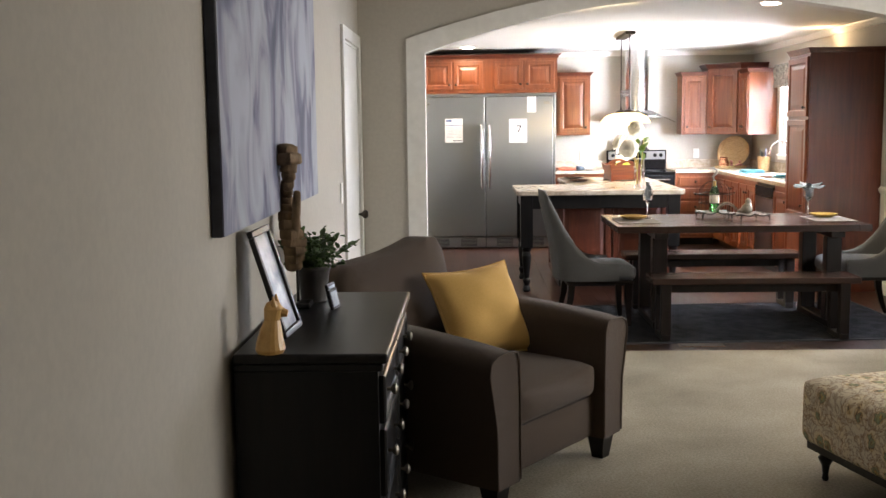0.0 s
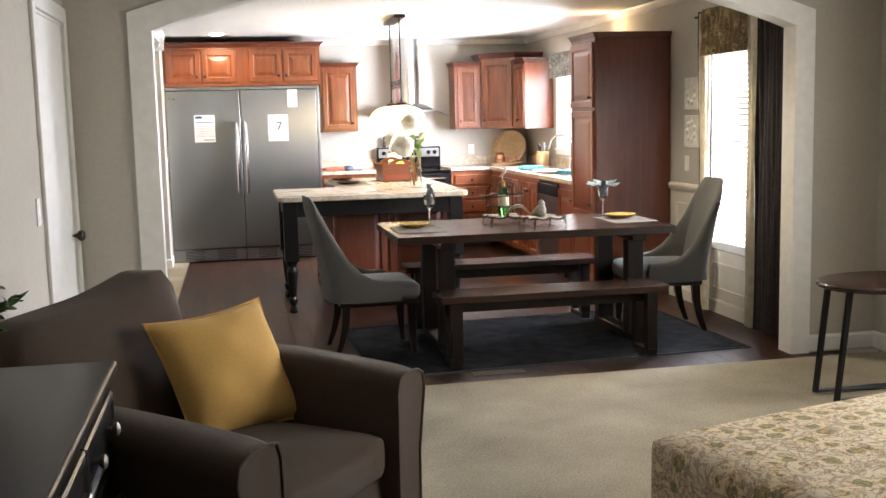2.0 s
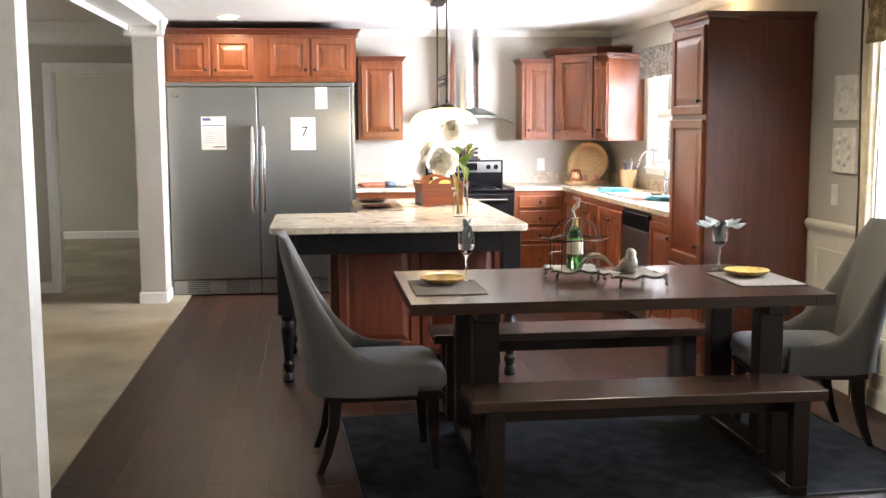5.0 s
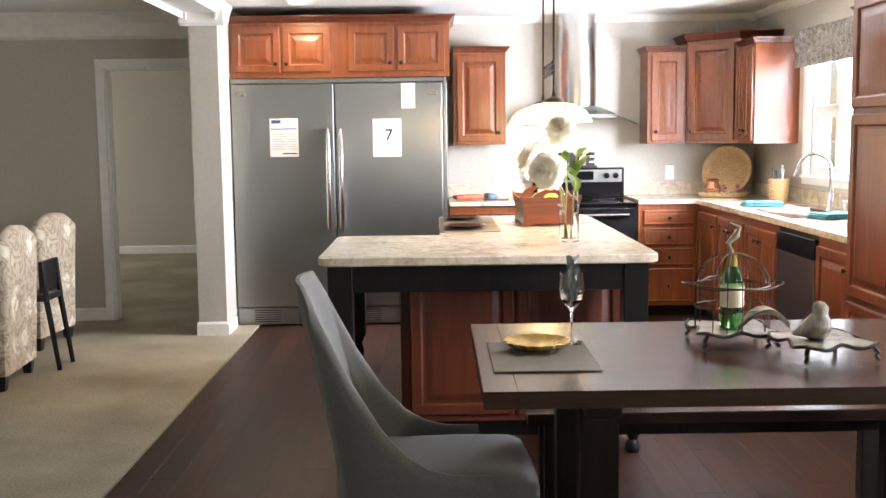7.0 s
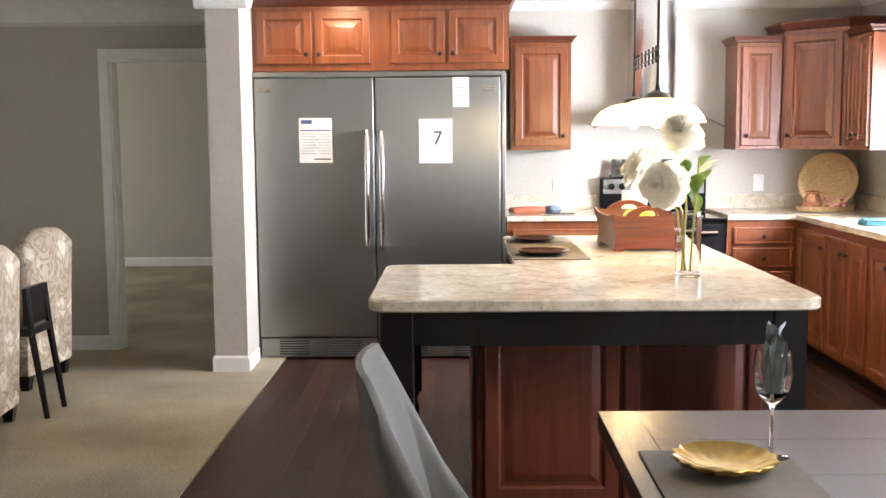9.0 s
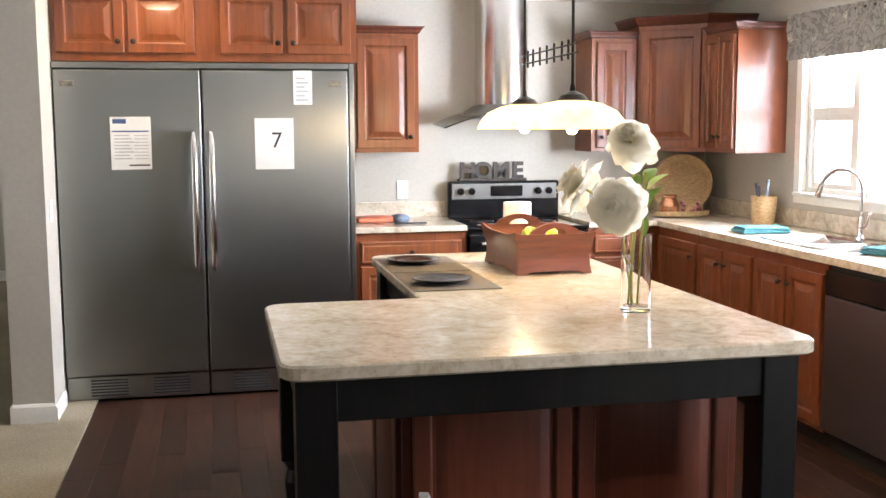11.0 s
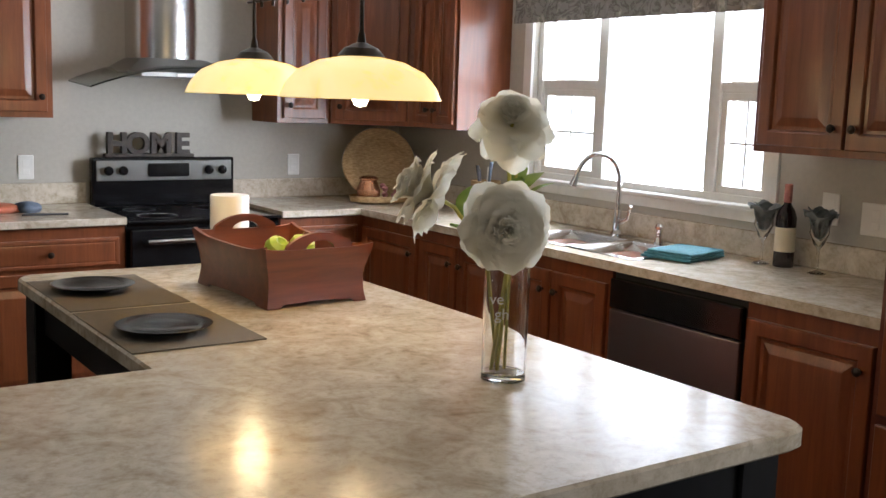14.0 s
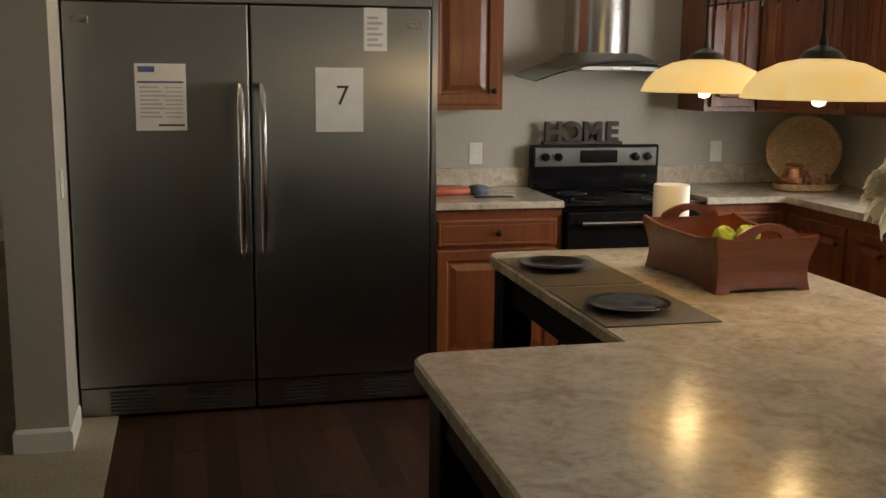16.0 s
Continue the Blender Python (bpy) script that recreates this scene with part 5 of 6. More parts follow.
part("pot", lathe(bmesh.new(), [(0.045, 0), (0.062, 0.02), (0.066, 0.06), (0.05, 0.1), (0.045, 0.115)], (3.24, 12.07, CZ + 0.013), 20), COPPER, j)
part("lid", lathe(bmesh.new(), [(0.052, 0.116), (0.055, 0.124), (0.04, 0.135), (0.001, 0.14)], (3.24, 12.07, CZ + 0.013), 20), COPPER, j)
j = thing("dried_flowers", "small bunch of dried pink flowers on the tray", "flowers", pose(3.40, 12.06, CZ + 0.013))
for k in range(10):
    x, y = 3.40 + random.uniform(-0.07, 0.07), 12.06 + random.uniform(-0.03, 0.03)
    part("bloom", lathe(bmesh.new(), [(0.001, 0), (0.014, 0.01), (0.018, 0.025), (0.008, 0.035)], (x, y, CZ + 0.012 + random.uniform(0.0, 0.06)), 8), PINK, j)
ub = thing("utensil_basket", "woven basket holding kitchen knives and tools", "basket", pose(3.56, 11.42, CZ))
part("basket", lathe(bmesh.new(), [(0.062, 0.001), (0.068, 0.02), (0.078, 0.165), (0.081, 0.172), (0.074, 0.172), (0.062, 0.012), (0.001, 0.01)], (3.56, 11.42, CZ), 20), WICKER, ub)
for k, (dx, dy, h, mtl) in enumerate(((-0.03, 0.02, 0.25, INK), (0.01, -0.02, 0.27, BLUEBOOK), (0.03, 0.02, 0.24, PLASTIC), (-0.01, 0.035, 0.23, INK))):
    part("utensil", tube(bmesh.new(), [(3.56 + dx * 0.5, 11.42 + dy * 0.5, CZ + 0.02), (3.56 + dx, 11.42 + dy, CZ + h - 0.07), (3.56 + dx * 1.3, 11.42 + dy * 1.3, CZ + h)], [0.004, 0.008, 0.01], 8), mtl, ub)
# window-side things
wbm = thing("wine_bottle", "dark red wine bottle with cream label on the worktop", "bottle", pose(3.60, 9.58, CZ))
part("bottle", lathe(bmesh.new(), [(0.036, 0.001), (0.038, 0.006), (0.038, 0.19), (0.03, 0.215), (0.014, 0.24), (0.0135, 0.29)], (3.60, 9.58, CZ), 24), REDGLASS, wbm)
part("label", lathe(bmesh.new(), [(0.0384, 0.06), (0.0386, 0.062), (0.0386, 0.15), (0.0384, 0.152)], (3.60, 9.58, CZ), 24), BRICKWHITE, wbm)
part("capsule", lathe(bmesh.new(), [(0.0145, 0.245), (0.0150, 0.25), (0.0150, 0.312), (0.012, 0.315)], (3.60, 9.58, CZ), 18), PINK, wbm, "red foil capsule")


def slate_flower(y, z):
    f = thing("wine_goblet", "glass goblet with a slate-blue napkin flower", "glass", pose(3.585, y, CZ), "goblets by the window")
    part("goblet", lathe(bmesh.new(), [(0.034, 0.001), (0.03, 0.004), (0.005, 0.012), (0.005, 0.09), (0.02, 0.11), (0.036, 0.15), (0.033, 0.2), (0.031, 0.2), (0.034, 0.15), (0.001, 0.1)], (3.585, y, CZ), 20), GLASS, f)
    for k in range(8):
        m = pose(3.585, y, CZ + 0.13, 0, 0, 45 * k) @ pose(0, 0.01, 0, 60 + 15 * (k % 2), 0, 0)
        part("napkin_fold", petal(bmesh.new(), m, 0.12, 0.04, 0.3, 0.3), SLATE, f, smooth=80)


slate_flower(9.67, 0)
slate_flower(9.42, 0)
# leaflets on the left worktop
b = thing("leaflet", "folded orange-red leaflet on the worktop", "leaflet", pose(1.32, 12.2, CZ))
part("cover", soft_block(bmesh.new(), -0.13, 0.13, -0.08, 0.08, 0.001, 0.035, 0.01, 0.012, 6, m=pose(1.30, 12.2, CZ, 0, 0, 12)), REDBOOK, b)
b = thing("oven_mitt", "blue-grey folded cloth on the worktop", "cloth", pose(1.46, 12.15, CZ))
part("cloth", soft_block(bmesh.new(), -0.05, 0.05, -0.05, 0.05, 0.001, 0.04, 0.012, 0.018, 6, m=pose(1.46, 12.17, CZ, 0, 0, 30)), BLUEBOOK, b)
b = thing("pen", "dark pen lying on the worktop", "pen", pose(1.5, 12.05, CZ))
part("barrel", tube(bmesh.new(), [(1.40, 12.02, CZ + 0.006), (1.60, 12.0, CZ + 0.006)], 0.005, 8), INK, b)


# ---- curtains and valances ----
def drape(name_part, parent, x, y0, y1, z0, z1, folds, deep, material, label="", flare=0.0, fx=0.0):
    """Hanging cloth along y with soft folds."""
    ph = y0 * 7
    def fn(u, v):
        z = z0 + (z1 - z0) * v
        squeeze = 1 + flare * (1 - v)
        yc = (y0 + y1) / 2
        y = yc + (u - 0.5) * (y1 - y0) * squeeze
        return Vector((x + fx * (1 - v) + deep * math.sin(u * folds * 2 * math.pi + ph) * (0.75 + 0.25 * math.sin(3 * v + u * 5)) + 0.006 * math.sin(9 * v + 11 * u), y, z))
    return part(name_part, sheet(bmesh.new(), fn, folds * 10, 14, 0.004), material, parent, label, smooth=80)


cu = thing("curtain", "dark brown curtains with cream sheers and gathered print valance", "curtain", pose(XR - 0.08, 7.1, 2.15))
part("curtain_rod", tube(bmesh.new(), [(XR - 0.075, 6.20, 2.205), (XR - 0.075, 7.60, 2.205)], 0.011, 10), KNOB, cu)
for y in (6.23, 7.57):
    part("rod_bracket", tube(bmesh.new(), [(XR - 0.001, y, 2.205), (XR - 0.075, y, 2.205)], 0.008, 8), KNOB, cu)
drape("dark_panel", cu, XR - 0.085, 7.40, 7.50, 0.02, 2.235, 3, 0.022, DARKCURT)
drape("sheer_panel", cu, XR - 0.115, 7.31, 7.42, 0.03, 2.215, 3, 0.02, PALECURT, "cream sheer panel")
drape("sheer_panel", cu, XR - 0.115, 6.60, 6.70, 0.03, 2.215, 2, 0.016, PALECURT, "cream sheer panel")
drape("dark_panel", cu, XR - 0.085, 6.24, 6.62, 0.02, 2.235, 7, 0.026, DARKCURT)
drape("valance", cu, XR - 0.145, 6.66, 7.36, 1.905, 2.235, 10, 0.012, GOLDVALANCE, "gold-brown gathered print valance")
va = thing("window_valance", "gathered grey print valance over the kitchen window", "valance", pose(XR - 0.06, 10.5, 2.1))
part("rod", tube(bmesh.new(), [(XR - 0.055, 9.62, 2.135), (XR - 0.055, 11.36, 2.135)], 0.01, 8), KNOB, va)
for y in (9.66, 11.32):
    part("rod_bracket", tube(bmesh.new(), [(XR - 0.001, y, 2.135), (XR - 0.055, y, 2.135)], 0.008, 8), KNOB, va)
drape("cloth", va, XR - 0.07, 9.60, 11.31, 1.90, 2.16, 20, 0.014, VALANCE)

# carved plaster wall plaques by the pantry
for z in (1.52, 1.228):
    p = thing("wall_plaque", "square cream carved plaster wall plaque", "wall art", pose(XR, 7.788, z), "wall plaques")
    part("slab", B(XR - 0.022, XR - 0.0005, 7.66, 7.915, z, z + 0.25, 0.005, 2), PLASTER, p)
    bm = bmesh.new()
    for k in range(7):
        a = 0.9 * k
        lathe(bm, [(0.001, 0.012), (0.018, 0.008), (0.025, 0)], n=10, m=pose(XR - 0.022, 7.788 + 0.07 * math.cos(a), z + 0.125 + 0.07 * math.sin(a), 0, -90, 0))
    part("carving", bm, PLASTER, p)

# ---- dining furniture ----
rg = thing("area_rug", "flat charcoal patterned rug under the dining table", "rug", pose(2.13, 6.90, 0))
mr = pose(2.11, 6.86, 0, 0, 0, 3.0)
part("field", box(bmesh.new(), -1.20, 1.20, -0.74, 0.74, 0.0005, 0.009, 0.002, 1, mr), RUG, rg)
bm = bmesh.new()
for a, b, c, d in ((-1.205, 1.205, -0.752, -0.741), (-1.205, 1.205, 0.741, 0.752), (-1.212, -1.2055, -0.752, 0.752), (1.2055, 1.212, -0.752, 0.752)):
    box(bm, a, b, c, d, 0.0005, 0.011, m=mr)
part("binding", bm, INK, rg, "black bound edge")
RZ = 0.010        # top of the rug

tb = thing("dining_table", "dark espresso plank-top dining table on square trestle legs", "table", pose(2.05, 6.9, RZ))
for k in range(4):
    y0 = 6.40 + 0.2475 * k
    part("plank", B(1.228, 2.852, y0 + 0.0003, y0 + 0.2472, 0.737, 0.785, 0.0008, 1), ESPRESSO, tb)
for x0, x1 in ((1.135, 1.2277), (2.8523, 2.945)):
    part("breadboard_end", B(x0, x1, 6.40, 7.39, 0.737, 0.785, 0.0015, 1), ESPRESSO, tb)
for x in (1.47, 2.74):
    for y in (6.62, 7.18):
        part("leg", B(x - 0.055, x + 0.055, y - 0.045, y + 0.045, RZ + 0.055, 0.682, 0.004, 1), DARKLEG, tb)
    part("foot_beam", B(x - 0.05, x + 0.05, 6.54, 7.26, RZ + 0.0005, RZ + 0.054, 0.006, 1), DARKLEG, tb)
    part("top_beam", B(x - 0.05, x + 0.05, 6.50, 7.30, 0.6825, 0.7355, 0.004, 1), DARKLEG, tb)


def bench(label, x0, x1, y0, y1, z, zf0, zf1):
    b = thing("dining_bench", label, "bench", pose((x0 + x1) / 2, (y0 + y1) / 2, 0), "dining benches")
    h = (y1 - y0) / 2
    part("seat", B(x0, x1, y0, y1, z - 0.045, z, 0.005, 2), ESPRESSO, b)
    part("rail", B(x0 + 0.1, x1 - 0.1, (y0 + y1) / 2 - 0.015, (y0 + y1) / 2 + 0.015, z - 0.12, z - 0.0455, 0.002, 1), DARKLEG, b)
    for x in (x0 + 0.10, x1 - 0.10):
        for y in (y0 + 0.05, y1 - 0.05):
            fl = RZ + 0.0025 if (zf0 and y < 6.3) or (zf1 and y > 7.5) else RZ
            part("leg", B(x - 0.035, x + 0.035, y - 0.03, y + 0.03, RZ + 0.04, z - 0.0455, 0.003, 1), DARKLEG, b)
        part("foot_bar", B(x - 0.033, x + 0.033, y0 + 0.02, y1 - 0.02, RZ + 0.0008, RZ + 0.0395, 0.003, 1), DARKLEG, b)
    return b


bench("dark espresso wooden bench at the living-room side of the table", 1.335, 2.77, 6.10, 6.40, 0.452, True, False)
bench("dark espresso wooden bench at the kitchen side of the table", 1.335, 2.77, 7.36, 7.66, 0.46, False, True)


def dining_chair(label, m):
    """Upholstered side chair facing +x, with back that sweeps down into low arms."""
    c = thing("dining_chair", label, "chair", None, "upholstered dining chairs")
    part("seat", soft_block(bmesh.new(), -0.24, 0.29, -0.245, 0.245, 0.365, 0.485, 0.018, 0.045, 10), GREYCLOTH, c)
    part("seat_frame", B(-0.23, 0.275, -0.235, 0.235, 0.335, 0.368, 0.006, 1), DARKLEG, c)
    path = []
    for k in range(25):
        u = -1 + 2 * k / 24
        a = abs(u)
        s = 1 if u > 0 else -1
        if a < 0.42:
            x, y = -0.245 - 0.035 * math.cos(a / 0.42 * math.pi / 2), u / 0.42 * 0.215
        else:
            t = (a - 0.42) / 0.58
            x, y = -0.245 + 0.40 * t, s * (0.215 + 0.05 * math.sin(min(1, t * 2.2) * math.pi / 2))
        t = max(0, (a - 0.40) / 0.60)
        top = 0.505 + 0.575 * (1 - t) ** 3.8 if t > 0 else 1.08 - 0.006 * (a / 0.4) ** 2
        path.append((x, y, top))
    bm = bmesh.new()
    rings = []
    for k, (x, y, top) in enumerate(path):
        p0, p1 = path[max(k - 1, 0)], path[min(k + 1, 24)]
        d = Vector((p1[0] - p0[0], p1[1] - p0[1], 0)).normalized()
        nrm = Vector((-d.y, d.x, 0))
        ring = []
        NV = 8
        for side in (1, -1):
            for j in range(NV + 1):
                v = j / NV if side == 1 else 1 - j / NV
                z = 0.37 + (top - 0.37) * v
                lean = -0.21 * max(0, z - 0.45) ** 1.15 - 0.04 * max(0, z - 0.85)
                th = 0.026 * (1 - 0.75 * v ** 12) * (1 - 0.4 * (abs(k - 12) / 12) ** 4)
                q = Vector((x + lean, y, z)) + nrm * th * side
                ring.append(q)
        rings.append(ring)
    loops(bm, rings)
    part("backrest", bm, GREYCLOTH, c, smooth=60)
    for x, y, kx in ((0.23, -0.2, 0.015), (0.23, 0.2, 0.015), (-0.19, -0.2, -0.07), (-0.19, 0.2, -0.07)):
        rings = [[(x + kx * t * t + dx * w, y + dy * w, 0.338 * (1 - t)) for dx, dy in ((-1, -1), (1, -1), (1, 1), (-1, 1))] for t, w in ((0, 0.026), (0.35, 0.023), (0.7, 0.018), (1, 0.014))]
        part("leg", loops(bmesh.new(), rings), DARKLEG, c)
    c.matrix_basis = m
    return c


dining_chair("grey upholstered dining chair with a tall swept back, kitchen-aisle end", pose(1.01, 6.86, RZ + 0.001, 0, 0, 2) @ Matrix.Diagonal((1, 1, 0.95, 1)))
dining_chair("grey upholstered dining chair with a tall swept back, window end", pose(3.06, 6.94, RZ + 0.001, 0, 0, 174) @ Matrix.Diagonal((1, 1, 0.96, 1)))

TZ = 0.7865
for cx, cy, gy, lab in ((1.33, 6.83, 6.95, "aisle end"), (2.78, 6.86, 7.12, "window end")):
    p = thing("placemat", f"taupe woven placemat at the {lab} of the table", "placemat", pose(cx, cy, TZ), "table place settings")
    part("mat", B(cx - 0.155, cx + 0.155, cy - 0.215, cy + 0.215, TZ + 0.0004, TZ + 0.004, 0.001, 1), MATFAB, p)
    px = cx - 0.005
    p = thing("scalloped_plate", f"gold scalloped plate on the {lab} placemat", "plate", pose(px, cy + 0.08, TZ + 0.0045), "table place settings")
    bm = bmesh.new()
    rings = []
    for r, z in ((0.025, 0.0), (0.058, 0.002), (0.091, 0.018), (0.103, 0.029), (0.1005, 0.031), (0.087, 0.023), (0.055, 0.008), (0.001, 0.006)):
        rings.append([(px + r * (1 + 0.05 * (r > 0.08) * math.cos(16 * a)) * math.cos(a), cy + 0.08 + r * (1 + 0.05 * (r > 0.08) * math.cos(16 * a)) * math.sin(a), TZ + 0.0045 + z) for a in [2 * math.pi * k / 64 for k in range(64)]])
    part("dish", loops(bm, rings), GOLD, p)
    gx = cx + 0.115 if cx < 2 else cx - 0.05
    g = thing("wine_glass", f"wine glass holding a folded slate napkin, {lab}", "glass", pose(gx, gy + 0.05, TZ + 0.0045), "table place settings")
    part("goblet", lathe(bmesh.new(), [(0.036, 0.0), (0.034, 0.002), (0.005, 0.008), (0.004, 0.10), (0.012, 0.112), (0.034, 0.14), (0.041, 0.175), (0.036, 0.225), (0.0345, 0.225), (0.039, 0.175), (0.032, 0.142), (0.001, 0.118)], (gx, gy + 0.05, TZ + 0.0045), 28), GLASS, g)
    for k in range(3 if cx < 2 else 9):
        m = pose(gx, gy + 0.05, TZ + 0.14, 0, 0, (120 if cx < 2 else 72) * k + 20) @ pose(0, 0.004, 0, (78 if cx < 2 else 55 + 6 * (k % 3)), 0, 0)
        part("napkin_fold", petal(bmesh.new(), m, 0.15, 0.022 if cx < 2 else 0.03, 0.25, 0.1 if cx < 2 else 0.5), SLATE, g, smooth=80)

# birdcage holder with bottle
cg = thing("birdcage_holder", "iron wire birdcage stand with scrolled feet", "birdcage", pose(1.955, 6.99, TZ))
CX, CY = 1.955, 6.99


def scroll_tray(parent, cx, cy, half, z, feet=True, rz=0):
    mm = pose(cx, cy, 0, 0, 0, rz)
    pts = []
    for i in range(41):
        a = 2 * math.pi * i / 40
        r = half * (1.15 + 0.22 * math.cos(4 * (a - math.pi / 4)))
        pts.append(mm @ Vector((r * math.cos(a), r * math.sin(a), z + 0.006 * math.cos(8 * a))))
    part("tray_rim", tube(bmesh.new(), pts, 0.006, 7), BRONZEMETAL, parent)
    part("tray", loops(bmesh.new(), [[p + Vector((0, 0, dz)) for p in pts[:-1]] for dz in (-0.003, 0.001)]), PEWTER, parent)
    for k in range(4):
        a = math.pi / 4 + math.pi / 2 * k
        r = half * 1.3
        c = mm @ Vector((r * math.cos(a), r * math.sin(a), 0))
        d = (mm.to_3x3() @ Vector((math.cos(a), math.sin(a), 0)))
        foot = [c + Vector((0, 0, z)) - d * 0.01, c + Vector((0, 0, z - 0.02)) + d * 0.012, c + Vector((0, 0, TZ + 0.02)) + d * 0.004, c + Vector((0, 0, TZ + 0.0075)) + d * 0.016]
        part("scroll_foot", tube(bmesh.new(), foot, [0.006, 0.007, 0.006, 0.007], 7), BRONZEMETAL, parent)


scroll_tray(cg, CX, CY, 0.115, TZ + 0.048, rz=0)
for k in range(16):
    a = 2 * math.pi * k / 16
    pts = [(CX + 0.115 * math.cos(a), CY + 0.115 * math.sin(a), TZ + 0.05), (CX + 0.115 * math.cos(a), CY + 0.115 * math.sin(a), TZ + 0.19)]
    pts += [(CX + 0.115 * math.cos(t) * math.cos(a), CY + 0.115 * math.cos(t) * math.sin(a), TZ + 0.19 + 0.10 * math.sin(t)) for t in [math.pi / 2 * j / 6 for j in range(1, 7)]]
    if k % 4 != 1:
        part("wire", tube(bmesh.new(), pts, 0.0018, 5), BRONZEMETAL, cg)
for z, r in ((TZ + 0.12, 0.1155), (TZ + 0.19, 0.1165)):
    part("wire_ring", tube(bmesh.new(), [(CX + r * math.cos(2 * math.pi * k / 32), CY + r * math.sin(2 * math.pi * k / 32), z) for k in range(33)], 0.0025, 5), BRONZEMETAL, cg)
brim = [(CX + (0.14 + 0.02 * math.cos(4 * a)) * math.cos(a), CY + (0.14 + 0.02 * math.cos(4 * a)) * math.sin(a), TZ + 0.19 + 0.006 * math.cos(4 * a)) for a in [2 * math.pi * k / 40 for k in range(41)]]
part("wire_brim", tube(bmesh.new(), brim, 0.003, 5), BRONZEMETAL, cg)
part("finial", tube(bmesh.new(), [(CX, CY, TZ + 0.285), (CX - 0.015, CY, TZ + 0.32), (CX + 0.01, CY, TZ + 0.345), (CX + 0.018, CY, TZ + 0.37), (CX - 0.012, CY, TZ + 0.385)], [0.006, 0.009, 0.012, 0.009, 0.004], 7), PEWTER, cg)
bt = thing("wine_bottle", "green glass wine bottle with a cream label inside the birdcage", "bottle", pose(CX, CY, TZ + 0.05))
part("bottle", lathe(bmesh.new(), [(0.034, 0.0), (0.037, 0.004), (0.037, 0.15), (0.03, 0.175), (0.014, 0.2), (0.0135, 0.225)], (CX, CY, TZ + 0.0495), 24), GREENGLASS, bt)
part("label", lathe(bmesh.new(), [(0.0372, 0.07), (0.0376, 0.072), (0.0376, 0.135), (0.0372, 0.137)], (CX, CY, TZ + 0.0495), 24), BRICKWHITE, bt)
part("capsule", lathe(bmesh.new(), [(0.0142, 0.195), (0.0148, 0.2), (0.0148, 0.238), (0.012, 0.24)], (CX, CY, TZ + 0.0495), 16), GOLD, bt)
# bird tray
bd = thing("scroll_tray", "low iron serving tray with scrolled feet", "tray", pose(2.165, 6.79, TZ))
scroll_tray(bd, 2.165, 6.775, 0.115, TZ + 0.05, rz=10)
part("leaf_handle", sheet(bmesh.new(), lambda u, v: Vector((1.94 + 0.16 * v, 6.87 + 0.06 * (u - 0.5) * math.sin(math.pi * min(1, v + 0.05)), TZ + 0.058 + 0.055 * math.sin(3 * v) + 0.02 * (2 * u - 1) ** 2)), 6, 12, 0.003), PEWTER, bd, "leaf-shaped pewter handle", smooth=80)
br = thing("bird_figurine", "small pewter bird figurine on the iron tray", "figurine", pose(2.145, 6.775, TZ + 0.052))
bm = bmesh.new()
rings = []
for t, r, dx, z in ((0, 0.012, 0.0, 0.0), (0.1, 0.042, 0.0, 0.012), (0.3, 0.052, 0.0, 0.04), (0.5, 0.045, 0.006, 0.07), (0.65, 0.030, 0.012, 0.092), (0.75, 0.026, 0.016, 0.105), (0.85, 0.028, 0.016, 0.12), (0.95, 0.018, 0.014, 0.138), (1, 0.002, 0.012, 0.146)):
    rings.append([(2.145 + dx + r * math.cos(a) * 1.1, 6.775 + r * math.sin(a), TZ + 0.0515 + z) for a in [2 * math.pi * k / 18 for k in range(18)]])
loops(bm, rings)
tube(bm, [(2.172, 6.775, TZ + 0.168), (2.195, 6.775, TZ + 0.163)], [0.009, 0.001], 6)
tube(bm, [(2.12, 6.775, TZ + 0.09), (2.09, 6.775, TZ + 0.08), (2.06, 6.775, TZ + 0.075)], [0.03, 0.02, 0.008], 8)
bm.transform(Matrix.Translation((2.145, 6.775, TZ + 0.0515)) @ Matrix.Scale(0.8, 4) @ Matrix.Translation((-2.145, -6.775, -TZ - 0.0515)))
me = mesh_of("bird_body", bm, PEWTER, 60)
bpy.data.objects.remove(br)
br = tagged(new("bird_figurine", me), "small pewter bird figurine on the iron tray", "figurine")
fv = thing("floor_vent", "brown metal floor vent in the wood floor", "floor vent", pose(1.66, 6.0, 0))
part("frame", B(1.50, 1.81, 5.955, 6.055, 0.0005, 0.005, 0.001, 1), TAN, fv)
for k in range(14):
    part("louvre", B(1.515 + 0.0205 * k, 1.527 + 0.0205 * k, 5.967, 6.043, 0.0052, 0.0068), KNOB, fv)


# ---- living room ----
# dresser
dr = thing("dresser", "glossy black wooden dresser with carved drawers and metal knobs", "dresser", pose(-0.41, 2.65, 0.012))
DY0, DY1, DX = 1.99, 3.13, -0.205
part("top", B(XL + 0.016, -0.172, DY0 - 0.02, DY1 + 0.015, 0.826, 0.858, 0.010, 3), BLACKWOOD, dr)
part("moulding", B(XL + 0.016, -0.188, DY0 - 0.008, DY1 + 0.006, 0.80, 0.8255, 0.006, 2), BLACKWOOD, dr)
part("body", B(XL + 0.018, DX, DY0, DY1, 0.10, 0.7995), BLACKWOOD, dr)
part("plinth", B(XL + 0.018, DX + 0.012, DY0 - 0.005, DY1 + 0.005, 0.013, 0.0995, 0.006, 1), BLACKWOOD, dr)
